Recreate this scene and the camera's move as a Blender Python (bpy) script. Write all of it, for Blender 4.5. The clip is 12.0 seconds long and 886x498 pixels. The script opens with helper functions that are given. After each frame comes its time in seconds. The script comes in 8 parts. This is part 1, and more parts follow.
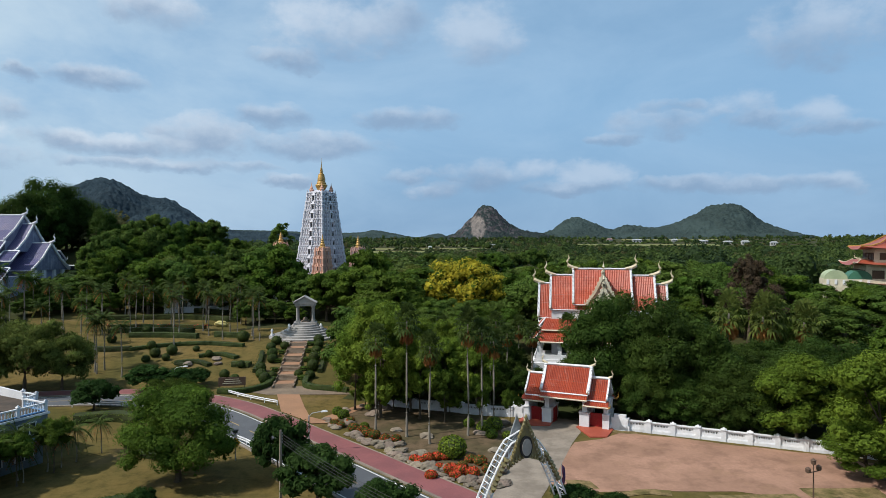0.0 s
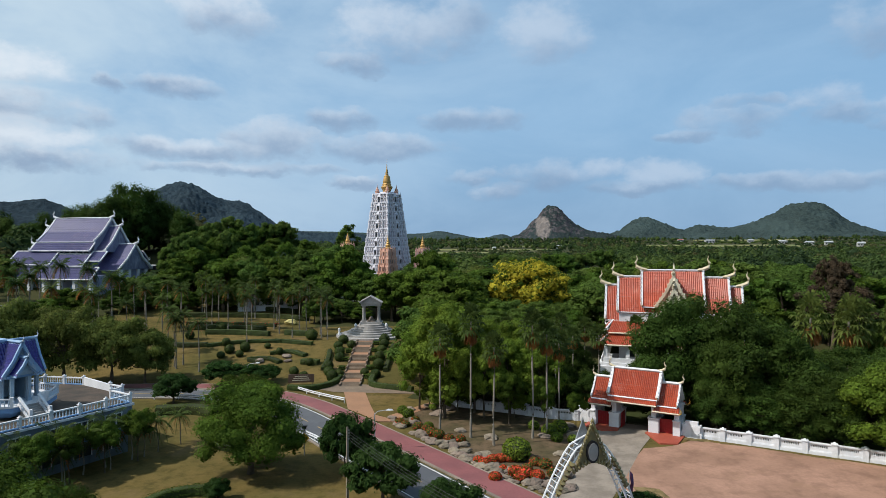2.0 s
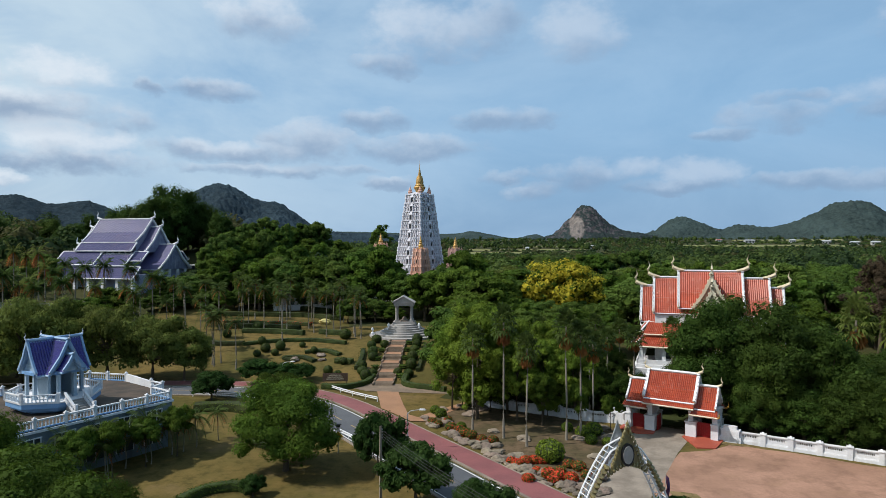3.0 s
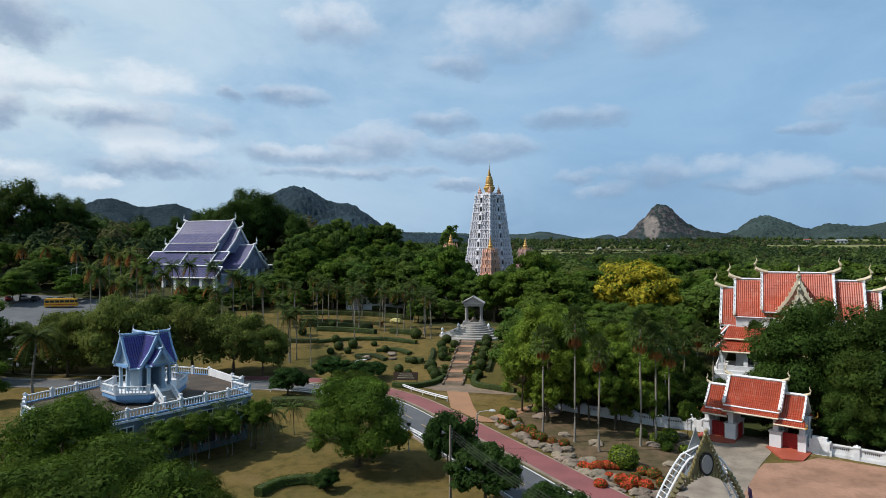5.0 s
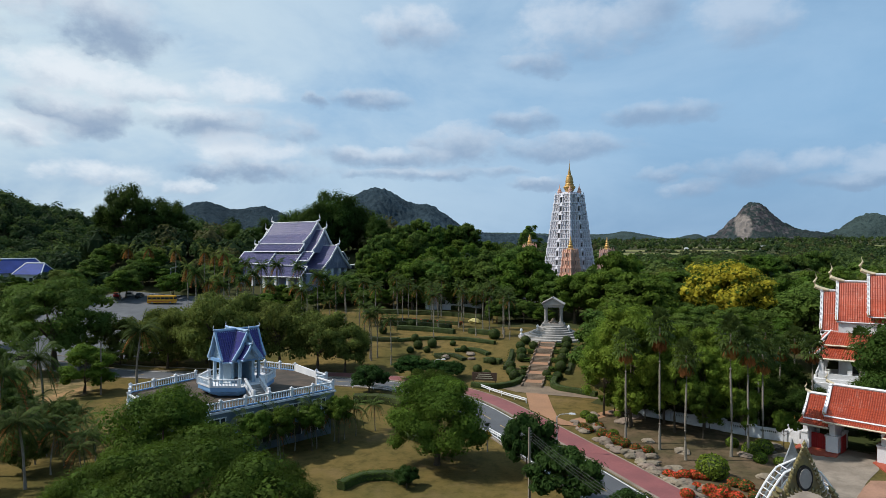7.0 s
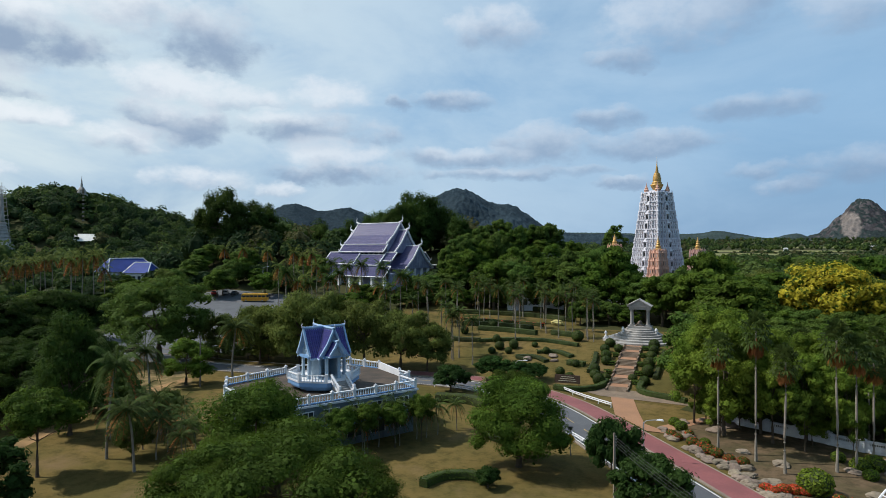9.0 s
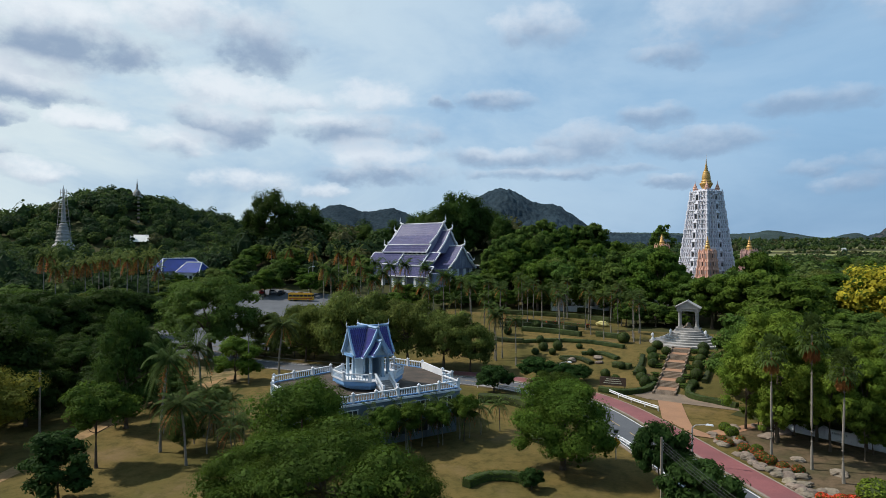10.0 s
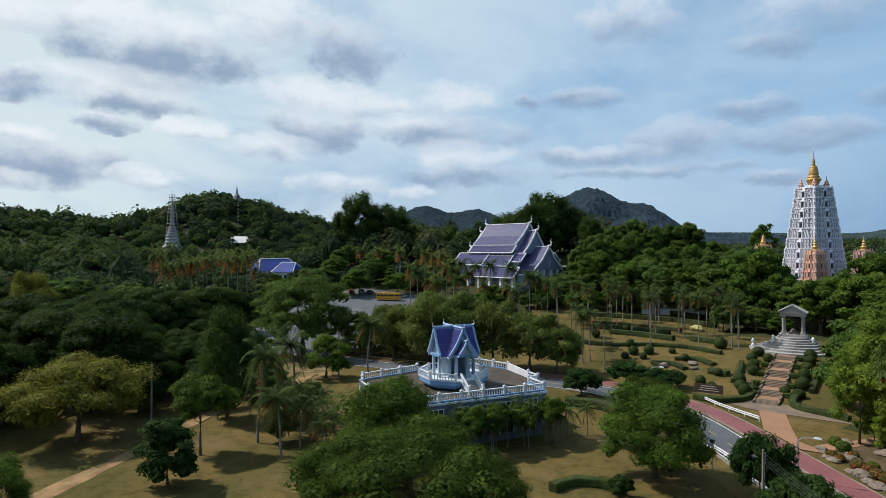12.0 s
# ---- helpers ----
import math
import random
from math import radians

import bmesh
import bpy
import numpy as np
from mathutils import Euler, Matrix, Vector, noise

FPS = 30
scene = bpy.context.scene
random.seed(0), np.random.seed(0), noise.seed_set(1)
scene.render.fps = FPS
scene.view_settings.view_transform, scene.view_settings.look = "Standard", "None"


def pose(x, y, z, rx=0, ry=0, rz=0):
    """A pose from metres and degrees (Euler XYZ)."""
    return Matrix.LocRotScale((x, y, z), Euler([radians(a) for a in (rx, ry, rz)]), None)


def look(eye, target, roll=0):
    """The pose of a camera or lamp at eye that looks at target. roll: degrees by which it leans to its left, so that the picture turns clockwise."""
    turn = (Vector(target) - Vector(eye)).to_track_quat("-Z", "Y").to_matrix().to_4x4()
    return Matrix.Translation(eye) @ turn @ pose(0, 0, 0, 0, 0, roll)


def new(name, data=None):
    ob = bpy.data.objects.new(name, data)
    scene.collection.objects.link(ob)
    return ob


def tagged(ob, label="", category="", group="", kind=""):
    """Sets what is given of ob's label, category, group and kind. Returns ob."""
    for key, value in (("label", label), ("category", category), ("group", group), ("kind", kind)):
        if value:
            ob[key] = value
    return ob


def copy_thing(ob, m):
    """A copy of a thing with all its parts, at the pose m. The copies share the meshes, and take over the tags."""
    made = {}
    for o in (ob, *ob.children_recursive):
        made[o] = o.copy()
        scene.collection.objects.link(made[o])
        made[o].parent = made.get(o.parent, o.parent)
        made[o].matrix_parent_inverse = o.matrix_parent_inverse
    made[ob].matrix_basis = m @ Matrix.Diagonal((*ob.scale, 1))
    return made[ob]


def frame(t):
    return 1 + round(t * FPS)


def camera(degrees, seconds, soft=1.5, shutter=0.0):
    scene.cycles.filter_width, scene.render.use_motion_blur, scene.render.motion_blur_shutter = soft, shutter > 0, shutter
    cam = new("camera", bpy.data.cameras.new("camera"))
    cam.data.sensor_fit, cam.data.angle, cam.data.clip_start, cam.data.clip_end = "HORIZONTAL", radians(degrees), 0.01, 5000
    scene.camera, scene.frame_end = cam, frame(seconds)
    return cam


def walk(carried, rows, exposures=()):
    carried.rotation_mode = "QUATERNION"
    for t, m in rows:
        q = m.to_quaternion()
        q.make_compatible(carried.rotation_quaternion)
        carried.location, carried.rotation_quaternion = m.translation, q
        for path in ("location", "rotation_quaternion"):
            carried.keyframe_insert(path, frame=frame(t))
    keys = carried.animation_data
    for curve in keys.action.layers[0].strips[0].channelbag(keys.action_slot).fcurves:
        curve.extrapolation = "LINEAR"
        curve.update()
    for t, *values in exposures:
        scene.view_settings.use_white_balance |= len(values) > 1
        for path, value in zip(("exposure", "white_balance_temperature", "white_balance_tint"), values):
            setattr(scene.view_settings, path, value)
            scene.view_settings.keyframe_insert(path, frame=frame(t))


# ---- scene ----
cam = camera(70.92, 12.0, soft=0.6)
EYE = 25.0
ROWS = [
    (0.0, 0.007, -0.136), (0.5, 1.471, -0.115), (1.0, 2.924, -0.091), (1.5, 4.412, -0.071), (2.0, 5.908, -0.062),
    (2.5, 7.395, -0.058), (3.0, 8.917, -0.044), (5.0, 15.324, 0.0), (5.5, 17.155, 0.005), (6.0, 18.933, 0.016),
    (6.5, 20.711, 0.018), (7.0, 22.555, 0.028), (9.0, 30.049, 0.059), (9.5, 32.027, 0.069), (10.0, 34.009, 0.08),
    (10.5, 35.989, 0.098), (11.0, 37.972, 0.111), (11.5, 39.986, 0.133), (12.0, 41.865, 0.148),
]
walk(cam, [(t, pose(0, 0, EYE, 90 + pitch, 0, yaw)) for t, yaw, pitch in ROWS])

# ---- light ----
SUN_AZ, SUN_EL = 111.0, 50.0  # degrees to the left of +y, degrees up


def az_dir(az, el=0.0):
    a, e = radians(az), radians(el)
    return Vector((-math.sin(a) * math.cos(e), math.cos(a) * math.cos(e), math.sin(e)))


sun = new("sun", bpy.data.lights.new("sun", "SUN"))
sun.data.energy, sun.data.angle, sun.data.color = 4.8, radians(0.5), (1.0, 0.96, 0.90)
sun.matrix_world = look(az_dir(SUN_AZ, SUN_EL) * 200, (0, 0, 0))
scene.view_settings.exposure = 0.0


class Nodes:
    """Short forms for node trees."""

    def __init__(self, tree):
        self.tree = tree

    def add(self, kind, **sets):
        n = self.tree.nodes.new(kind)
        for k, v in sets.items():
            if k == "operation":
                n.operation = v
            elif k == "data_type":
                n.data_type = v
            elif k == "blend":
                n.blend_type = v
            elif k == "sky":
                n.sky_type = v
        return n

    def put(self, socket, value):
        if isinstance(value, bpy.types.NodeSocket):
            self.tree.links.new(value, socket)
        elif value is not None:
            socket.default_value = value

    def math(self, op, a, b=None, c=None, clamp=False):
        n = self.add("ShaderNodeMath", operation=op)
        n.use_clamp = clamp
        for s, v in zip(n.inputs, (a, b, c)):
            self.put(s, v)
        return n.outputs[0]

    def mix(self, f, a, b, blend="MIX"):
        n = self.add("ShaderNodeMix", data_type="RGBA", blend=blend)
        self.put(n.inputs[0], f)
        self.put(n.inputs[6], a if isinstance(a, bpy.types.NodeSocket) else (*a, 1))
        self.put(n.inputs[7], b if isinstance(b, bpy.types.NodeSocket) else (*b, 1))
        return n.outputs[2]

    def noise(self, vec, scale, detail=4, rough=0.55, distort=0.0):
        n = self.add("ShaderNodeTexNoise")
        self.put(n.inputs["Vector"], vec)
        self.put(n.inputs["Scale"], scale)
        self.put(n.inputs["Detail"], detail)
        self.put(n.inputs["Roughness"], rough)
        self.put(n.inputs["Distortion"], distort)
        return n.outputs["Fac"]

    def ramp(self, v, lo, hi, a=0.0, b=1.0):
        n = self.add("ShaderNodeMapRange")
        n.interpolation_type = "SMOOTHSTEP"
        for s, x in zip(n.inputs[:5], (v, lo, hi, a, b)):
            self.put(s, x)
        return n.outputs[0]


def mat(name, a, b=None, rough=0.7, metal=0.0, scale=2.0, fine=25.0, bump=0.15, vary=0.0, island=0.0, leaf=0.0, stain=None, spec=0.4, where="Object", mid=None):
    """A surface: two colours in large patches, fine grain, relief, stains; vary: by object; island: by loose piece; leaf: light that passes through."""
    m = bpy.data.materials.new(name)
    m.use_nodes = True
    t = m.node_tree
    n = Nodes(t)
    bsdf, out = t.nodes["Principled BSDF"], t.nodes["Material Output"]
    b = b or tuple(c * 0.75 for c in a)
    if where == "World":
        pos = n.add("ShaderNodeNewGeometry").outputs["Position"]
    else:
        pos = n.add("ShaderNodeTexCoord").outputs["Object"]
    big, small = n.noise(pos, scale, 5), n.noise(pos, fine, 6, 0.7)
    col = n.mix(n.ramp(big, 0.35, 0.65), a, b)
    col = n.mix(n.ramp(small, 0.3, 0.75, 0.0, 0.45), col, tuple(c * 0.62 for c in a))
    if mid:
        spots = n.ramp(n.noise(pos, mid[0], 7, 0.7), 0.42, 0.66, 0.0, mid[1])
        col = n.mix(spots, col, tuple(c * 0.5 for c in b))
    if stain:
        streak = n.add("ShaderNodeMapping")
        n.put(streak.inputs["Vector"], pos)
        streak.inputs["Scale"].default_value = (1.0, 1.0, 0.16)
        f = n.ramp(n.noise(streak.outputs[0], stain[3], 6, 0.65), 0.52, 0.75, 0.0, stain[4])
        col = n.mix(f, col, stain[:3])
    if vary or island:
        hsv = n.add("ShaderNodeHueSaturation")
        n.put(hsv.inputs["Color"], col)
        shift = 0.0
        if vary:
            r = n.add("ShaderNodeObjectInfo").outputs["Random"]
            shift = n.math("MULTIPLY_ADD", r, 2 * vary, -vary)
            n.put(hsv.inputs["Hue"], n.math("MULTIPLY_ADD", n.math("FRACT", n.math("MULTIPLY", r, 7.31)), 0.06 * min(1, vary * 2), 0.5 - 0.03 * min(1, vary * 2)))
        if island:
            g = n.add("ShaderNodeNewGeometry").outputs["Random Per Island"]
            s2 = n.math("MULTIPLY_ADD", g, 2 * island, -island)
            shift = n.math("ADD", s2, shift)
        n.put(hsv.inputs["Value"], n.math("ADD", shift, 1.0))
        col = hsv.outputs[0]
    n.put(bsdf.inputs["Base Color"], col)
    n.put(bsdf.inputs["Roughness"], n.math("MULTIPLY_ADD", small, 0.25, rough - 0.12, clamp=True))
    bsdf.inputs["Metallic"].default_value = metal
    bsdf.inputs["Specular IOR Level"].default_value = spec
    if bump:
        bp = n.add("ShaderNodeBump")
        bp.inputs["Strength"].default_value = bump
        bp.inputs["Distance"].default_value = 0.05
        n.put(bp.inputs["Height"], small)
        n.put(bsdf.inputs["Normal"], bp.outputs[0])
    if leaf:
        tr = n.add("ShaderNodeBsdfTranslucent")
        n.put(tr.inputs["Color"], n.mix(0.5, col, tuple(min(1, c * 1.6) for c in a)))
        mx = n.add("ShaderNodeMixShader")
        mx.inputs[0].default_value = leaf
        n.put(mx.inputs[1], bsdf.outputs[0])
        n.put(mx.inputs[2], tr.outputs[0])
        n.put(out.inputs["Surface"], mx.outputs[0])
    return m


# ---- sky ----
world = bpy.data.worlds.new("sky")
scene.world = world
world.use_nodes = True
wt = world.node_tree
W = Nodes(wt)
sky = W.add("ShaderNodeTexSky", sky="NISHITA")
sky.sun_disc = False
sky.sun_elevation, sky.sun_rotation = radians(SUN_EL), radians(-SUN_AZ)
sky.air_density, sky.dust_density, sky.ozone_density = 1.0, 0.6, 1.5
sky_dir = W.add("ShaderNodeTexCoord").outputs["Generated"]
sep = W.add("ShaderNodeSeparateXYZ")
W.put(sep.inputs[0], sky_dir)
up = W.math("MAXIMUM", sep.outputs[2], 0.0)
bearing = W.math("MULTIPLY", W.math("ARCTAN2", W.math("MULTIPLY", sep.outputs[0], -1.0), sep.outputs[1]), 57.2958)
height = W.math("MULTIPLY", W.math("ARCSINE", sep.outputs[2]), 57.2958)
# ragged edges: the plane of bearing and height is stirred by noise before the clouds are laid into it
stretch = W.add("ShaderNodeMapping")
W.put(stretch.inputs["Vector"], sky_dir)
stretch.inputs["Scale"].default_value = (1.0, 1.0, 1.5)
stir_a = W.noise(stretch.outputs[0], 15.0, 7, 0.58)
moved = W.add("ShaderNodeMapping")
W.put(moved.inputs["Vector"], stretch.outputs[0])
moved.inputs["Location"].default_value = (3.1, 1.7, 5.3)
stir_b = W.noise(moved.outputs[0], 15.0, 7, 0.58)
spot = W.add("ShaderNodeCombineXYZ")
W.put(spot.inputs[0], W.math("MULTIPLY_ADD", stir_a, 5.0, W.math("SUBTRACT", bearing, 2.5)))
W.put(spot.inputs[1], W.math("MULTIPLY_ADD", stir_b, 2.2, W.math("SUBTRACT", height, 1.1)))
# clouds: bearing, height, half width, half height, brightness
CLOUDS_WEST = (
    (76.1, 5.3, 1.8, 0.60, 0.80), (75.9, 12.6, 2.0, 0.90, 0.32), (75.9, 8.9, 2.0, 0.63, 0.80), (74.1, 6.8, 4.5, 1.39, 0.30), (70.6, 10.3, 1.8, 0.66, 0.40), (69.0, 18.1, 8.8, 1.50, 0.80), (69.0, 13.4, 5.2, 1.05, 0.70), (68.2, 12.0, 3.9, 0.71, 0.35),
    (67.1, 6.0, 2.4, 0.70, 0.85), (65.6, 16.0, 6.9, 1.75, 0.25), (63.6, 10.5, 2.5, 0.65, 0.90), (57.3, 19.7, 3.9, 1.76, 0.75), (56.8, 9.1, 3.2, 0.88, 0.75), (54.1, 13.9, 3.3, 1.15, 0.95), (53.4, 10.9, 3.8, 1.27, 0.35), (52.3, 13.8, 3.4, 0.82, 0.95),
)
CLOUDS_MIDWEST = (
    (52.3, 11.1, 2.4, 0.83, 0.32), (52.3, 9.7, 2.0, 0.84, 0.32), (51.4, 6.1, 3.8, 0.81, 0.80), (50.6, 17.6, 3.7, 2.07, 0.28), (48.5, 13.1, 4.5, 0.81, 0.80), (45.2, 11.4, 2.3, 0.67, 0.85), (44.8, 5.5, 1.9, 0.51, 0.80), (41.6, 10.7, 4.9, 1.20, 0.35),
    (40.9, 10.5, 5.3, 1.21, 0.33), (40.8, 8.9, 4.2, 0.81, 0.95), (40.7, 13.6, 3.0, 1.09, 0.85), (40.2, 8.6, 3.5, 1.13, 0.95), (39.5, 6.9, 5.4, 0.72, 0.30), (34.2, 13.1, 1.0, 0.45, 0.30), (28.9, 13.5, 3.0, 0.72, 0.35), (28.7, 13.4, 3.3, 0.73, 0.30),
)
CLOUDS_MIDDLE = (
    (28.4, 8.5, 4.9, 0.70, 0.45), (26.7, 8.4, 3.6, 0.68, 0.38), (25.1, 19.7, 3.4, 1.45, 0.62), (24.2, 7.0, 6.8, 0.47, 0.40), (21.1, 9.4, 3.7, 1.41, 0.42), (15.4, 11.5, 3.0, 0.72, 0.30), (14.8, 11.3, 2.5, 0.80, 0.36), (13.7, 5.9, 2.2, 0.45, 0.32),
    (13.7, 16.6, 2.4, 0.83, 0.30), (13.4, 16.2, 2.0, 0.84, 0.30), (11.3, 9.1, 5.1, 0.89, 0.36), (10.0, 19.4, 4.9, 2.02, 0.80), (5.1, 20.2, 3.1, 1.89, 0.35), (3.2, 11.6, 3.9, 0.84, 0.30), (2.6, 6.7, 2.6, 0.56, 0.35), (0.8, 5.3, 2.2, 0.67, 0.50),
)
CLOUDS_EAST = (
    (-3.4, 18.9, 3.1, 2.06, 0.70), (-3.4, 6.5, 3.4, 1.02, 0.35), (-8.6, 6.9, 2.4, 0.76, 0.85), (-11.6, 5.4, 4.4, 0.45, 0.30), (-13.6, 6.4, 2.7, 1.00, 0.90), (-15.0, 9.7, 1.8, 0.45, 0.30), (-19.3, 10.8, 3.4, 1.04, 0.45), (-20.5, 12.1, 2.5, 0.45, 0.30),
    (-22.0, 5.5, 4.3, 0.57, 0.38), (-25.1, 11.8, 2.2, 0.90, 0.75), (-26.6, 10.3, 2.2, 0.67, 0.35), (-28.0, 5.1, 3.9, 0.59, 0.38), (-30.8, 10.4, 2.2, 0.99, 0.75), (-31.3, 16.6, 4.3, 1.94, 0.55), (-32.3, 9.3, 2.7, 0.45, 0.35), (-32.3, 5.0, 1.5, 0.65, 0.65),
)
dens = weight = shade_sum = None
for a, e, w2, h2, bright in CLOUDS_WEST + CLOUDS_MIDWEST + CLOUDS_MIDDLE + CLOUDS_EAST:
    off = W.add("ShaderNodeVectorMath", operation="SUBTRACT")
    W.put(off.inputs[0], spot.outputs[0])
    off.inputs[1].default_value = (a, e, 0)
    sc = W.add("ShaderNodeVectorMath", operation="MULTIPLY")
    W.put(sc.inputs[0], off.outputs[0])
    sc.inputs[1].default_value = (0.74 / w2, 0.66 / h2, 0)
    sq = W.add("ShaderNodeVectorMath", operation="DOT_PRODUCT")
    W.put(sq.inputs[0], sc.outputs[0])
    W.put(sq.inputs[1], sc.outputs[0])
    q = W.math("MAXIMUM", W.math("SUBTRACT", 1.25, sq.outputs["Value"]), 0.0)
    rise = W.add("ShaderNodeVectorMath", operation="DOT_PRODUCT")
    W.put(rise.inputs[0], sc.outputs[0])
    rise.inputs[1].default_value = (0, 0.5, 0)
    lit = W.math("MULTIPLY", q, W.math("ADD", rise.outputs["Value"], bright))
    dens = q if dens is None else W.math("MAXIMUM", dens, q)
    weight = q if weight is None else W.math("ADD", weight, q)
    shade_sum = lit if shade_sum is None else W.math("ADD", shade_sum, lit)
shade = W.math("DIVIDE", shade_sum, W.math("ADD", weight, 0.001))
west = W.ramp(bearing, -20.0, 75.0)
# thin high veil, denser to the west, and loose cloud everywhere outside the listed ones
streak = W.add("ShaderNodeMapping")
W.put(streak.inputs["Vector"], sky_dir)
streak.inputs["Scale"].default_value = (1.0, 1.0, 2.4)
veil = W.noise(streak.outputs[0], 2.6, 6, 0.6, 0.4)
thin = W.math("MULTIPLY", W.ramp(W.math("MULTIPLY_ADD", west, 0.18, veil), 0.3, 0.75), W.math("MULTIPLY_ADD", west, 0.7, 0.34), clamp=True)
haze = W.ramp(height, 0.0, 20.0, 0.92, 0.55)
blue = W.mix(haze, sky.outputs[0], W.mix(W.ramp(height, 1.0, 16.0), (2.4, 4.3, 6.9), (3.4, 6.3, 9.6)))
pale = W.mix(thin, blue, W.mix(west, (5.2, 7.4, 9.8), (7.6, 8.9, 9.5)))
cloud = W.mix(W.ramp(W.math("MULTIPLY_ADD", stir_b, 0.5, W.math("SUBTRACT", shade, 0.25)), 0.08, 0.92), (2.8, 3.9, 5.7), W.mix(west, (6.6, 7.7, 9.2), (9.6, 10.2, 10.8)))
rag = W.noise(stretch.outputs[0], 20.0, 7, 0.6)
tufts = W.math("MULTIPLY_ADD", W.math("SUBTRACT", rag, 0.5), 2.6, W.math("MULTIPLY", W.math("SUBTRACT", veil, 0.45), 1.2))
cover = W.math("MULTIPLY", W.ramp(W.math("ADD", dens, W.math("MULTIPLY", tufts, W.ramp(dens, 0.0, 0.35, 0.35, 1.0))), 0.0, 1.45), W.math("MULTIPLY_ADD", west, 0.34, 0.54))
final = W.mix(cover, pale, cloud)
bg = wt.nodes["Background"]
W.put(bg.inputs[0], final)
bg.inputs[1].default_value = 0.088

# ---- materials ----
M_GRASS = mat("lawn_grass", (0.140, 0.099, 0.034), (0.077, 0.070, 0.022), 0.95, scale=0.07, fine=3.2, mid=(0.55, 0.6), bump=0.6, spec=0.05, where="World", stain=(0.16, 0.108, 0.056, 0.11, 0.75))
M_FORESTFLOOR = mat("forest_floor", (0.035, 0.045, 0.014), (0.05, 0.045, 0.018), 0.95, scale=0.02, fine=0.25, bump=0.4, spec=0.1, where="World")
M_ASPHALT = mat("asphalt", (0.10, 0.105, 0.115), (0.075, 0.08, 0.09), 0.85, scale=0.15, fine=9, mid=(0.4, 0.25), spec=0.3, where="World")
M_REDPATH = mat("red_paving", (0.22, 0.075, 0.075), (0.17, 0.06, 0.062), 0.8, scale=0.3, fine=5, where="World")
M_OCHRE = mat("ochre_concrete", (0.31, 0.165, 0.09), (0.255, 0.135, 0.075), 0.85, scale=0.2, fine=6, where="World")
M_SAND = mat("red_sand", (0.355, 0.207, 0.147), (0.26, 0.152, 0.106), 0.95, scale=0.12, fine=2.2, spec=0.05, bump=0.3, where="World", mid=(0.35, 0.45), stain=(0.24, 0.145, 0.09, 0.3, 0.6))
M_TRACK = mat("trodden_tan_earth", (0.30, 0.19, 0.095), (0.21, 0.14, 0.07), 0.95, scale=0.25, fine=2.5, spec=0.05, bump=0.3, where="World", mid=(0.5, 0.5))
M_THINGRASS = mat("thin_grass_on_sand", (0.25, 0.175, 0.09), (0.10, 0.088, 0.033), 0.95, scale=0.5, fine=3, spec=0.05, bump=0.4, where="World", mid=(0.9, 0.7))
M_SOIL = mat("soil", (0.13, 0.09, 0.055), (0.07, 0.06, 0.03), 0.95, scale=0.25, fine=2.5, bump=0.4, mid=(0.8, 0.6), spec=0.1, where="World")
M_CONCRETE = mat("concrete", (0.265, 0.22, 0.175), (0.18, 0.147, 0.115), 0.85, scale=0.25, fine=5, mid=(0.5, 0.3), where="World")
M_WHITE = mat("white_paint", (0.70, 0.70, 0.71), (0.60, 0.61, 0.64), 0.6, scale=0.5, fine=7, bump=0.08, stain=(0.30, 0.29, 0.27, 0.7, 0.5))
M_CREAM = mat("cream_stucco", (0.62, 0.56, 0.42), (0.5, 0.45, 0.33), 0.7, scale=0.6, fine=6, stain=(0.2, 0.18, 0.14, 0.8, 0.5))
M_GOLD = mat("gold_leaf", (0.62, 0.36, 0.07), (0.5, 0.27, 0.05), 0.38, metal=0.45, scale=1.0, fine=8, bump=0.1)
M_OLDGOLD = mat("old_gilding", (0.50, 0.30, 0.09), (0.40, 0.235, 0.07), 0.5, metal=0.3, scale=0.8, fine=5, bump=0.15, stain=(0.2, 0.12, 0.05, 0.6, 0.5))
M_EDGEBLUE = mat("weathered_blue_board", (0.20, 0.33, 0.52), (0.30, 0.42, 0.55), 0.65, scale=0.8, fine=7, bump=0.06, stain=(0.45, 0.42, 0.36, 0.9, 0.6))
M_FINIAL = mat("cream_finial", (0.62, 0.53, 0.36), (0.5, 0.42, 0.28), 0.6, scale=1.5, fine=8, bump=0.1, stain=(0.25, 0.2, 0.13, 1.2, 0.4))
M_REDTILE = mat("red_glazed_tile", (0.38, 0.066, 0.028), (0.30, 0.052, 0.024), 0.36, scale=0.4, fine=6, bump=0.12, island=0.12, spec=0.55, stain=(0.42, 0.20, 0.15, 1.6, 0.6))
M_BLUETILE = mat("violet_glazed_tile", (0.068, 0.064, 0.165), (0.054, 0.053, 0.14), 0.42, scale=0.15, fine=3, bump=0.1, spec=0.5, stain=(0.17, 0.12, 0.19, 0.12, 0.5))
M_DEEPBLUE = mat("deep_blue_tile", (0.035, 0.03, 0.22), (0.03, 0.025, 0.17), 0.3, scale=0.5, fine=6, bump=0.1, spec=0.55)
M_LIGHTBLUE = mat("light_blue_paint", (0.18, 0.34, 0.58), (0.14, 0.28, 0.50), 0.6, scale=0.5, fine=7, bump=0.06, stain=(0.14, 0.17, 0.2, 0.7, 0.5))
M_PALEBLUE = mat("pale_blue_wall", (0.34, 0.44, 0.52), (0.27, 0.35, 0.43), 0.65, scale=0.3, fine=5, bump=0.06, stain=(0.16, 0.17, 0.17, 0.5, 0.6))
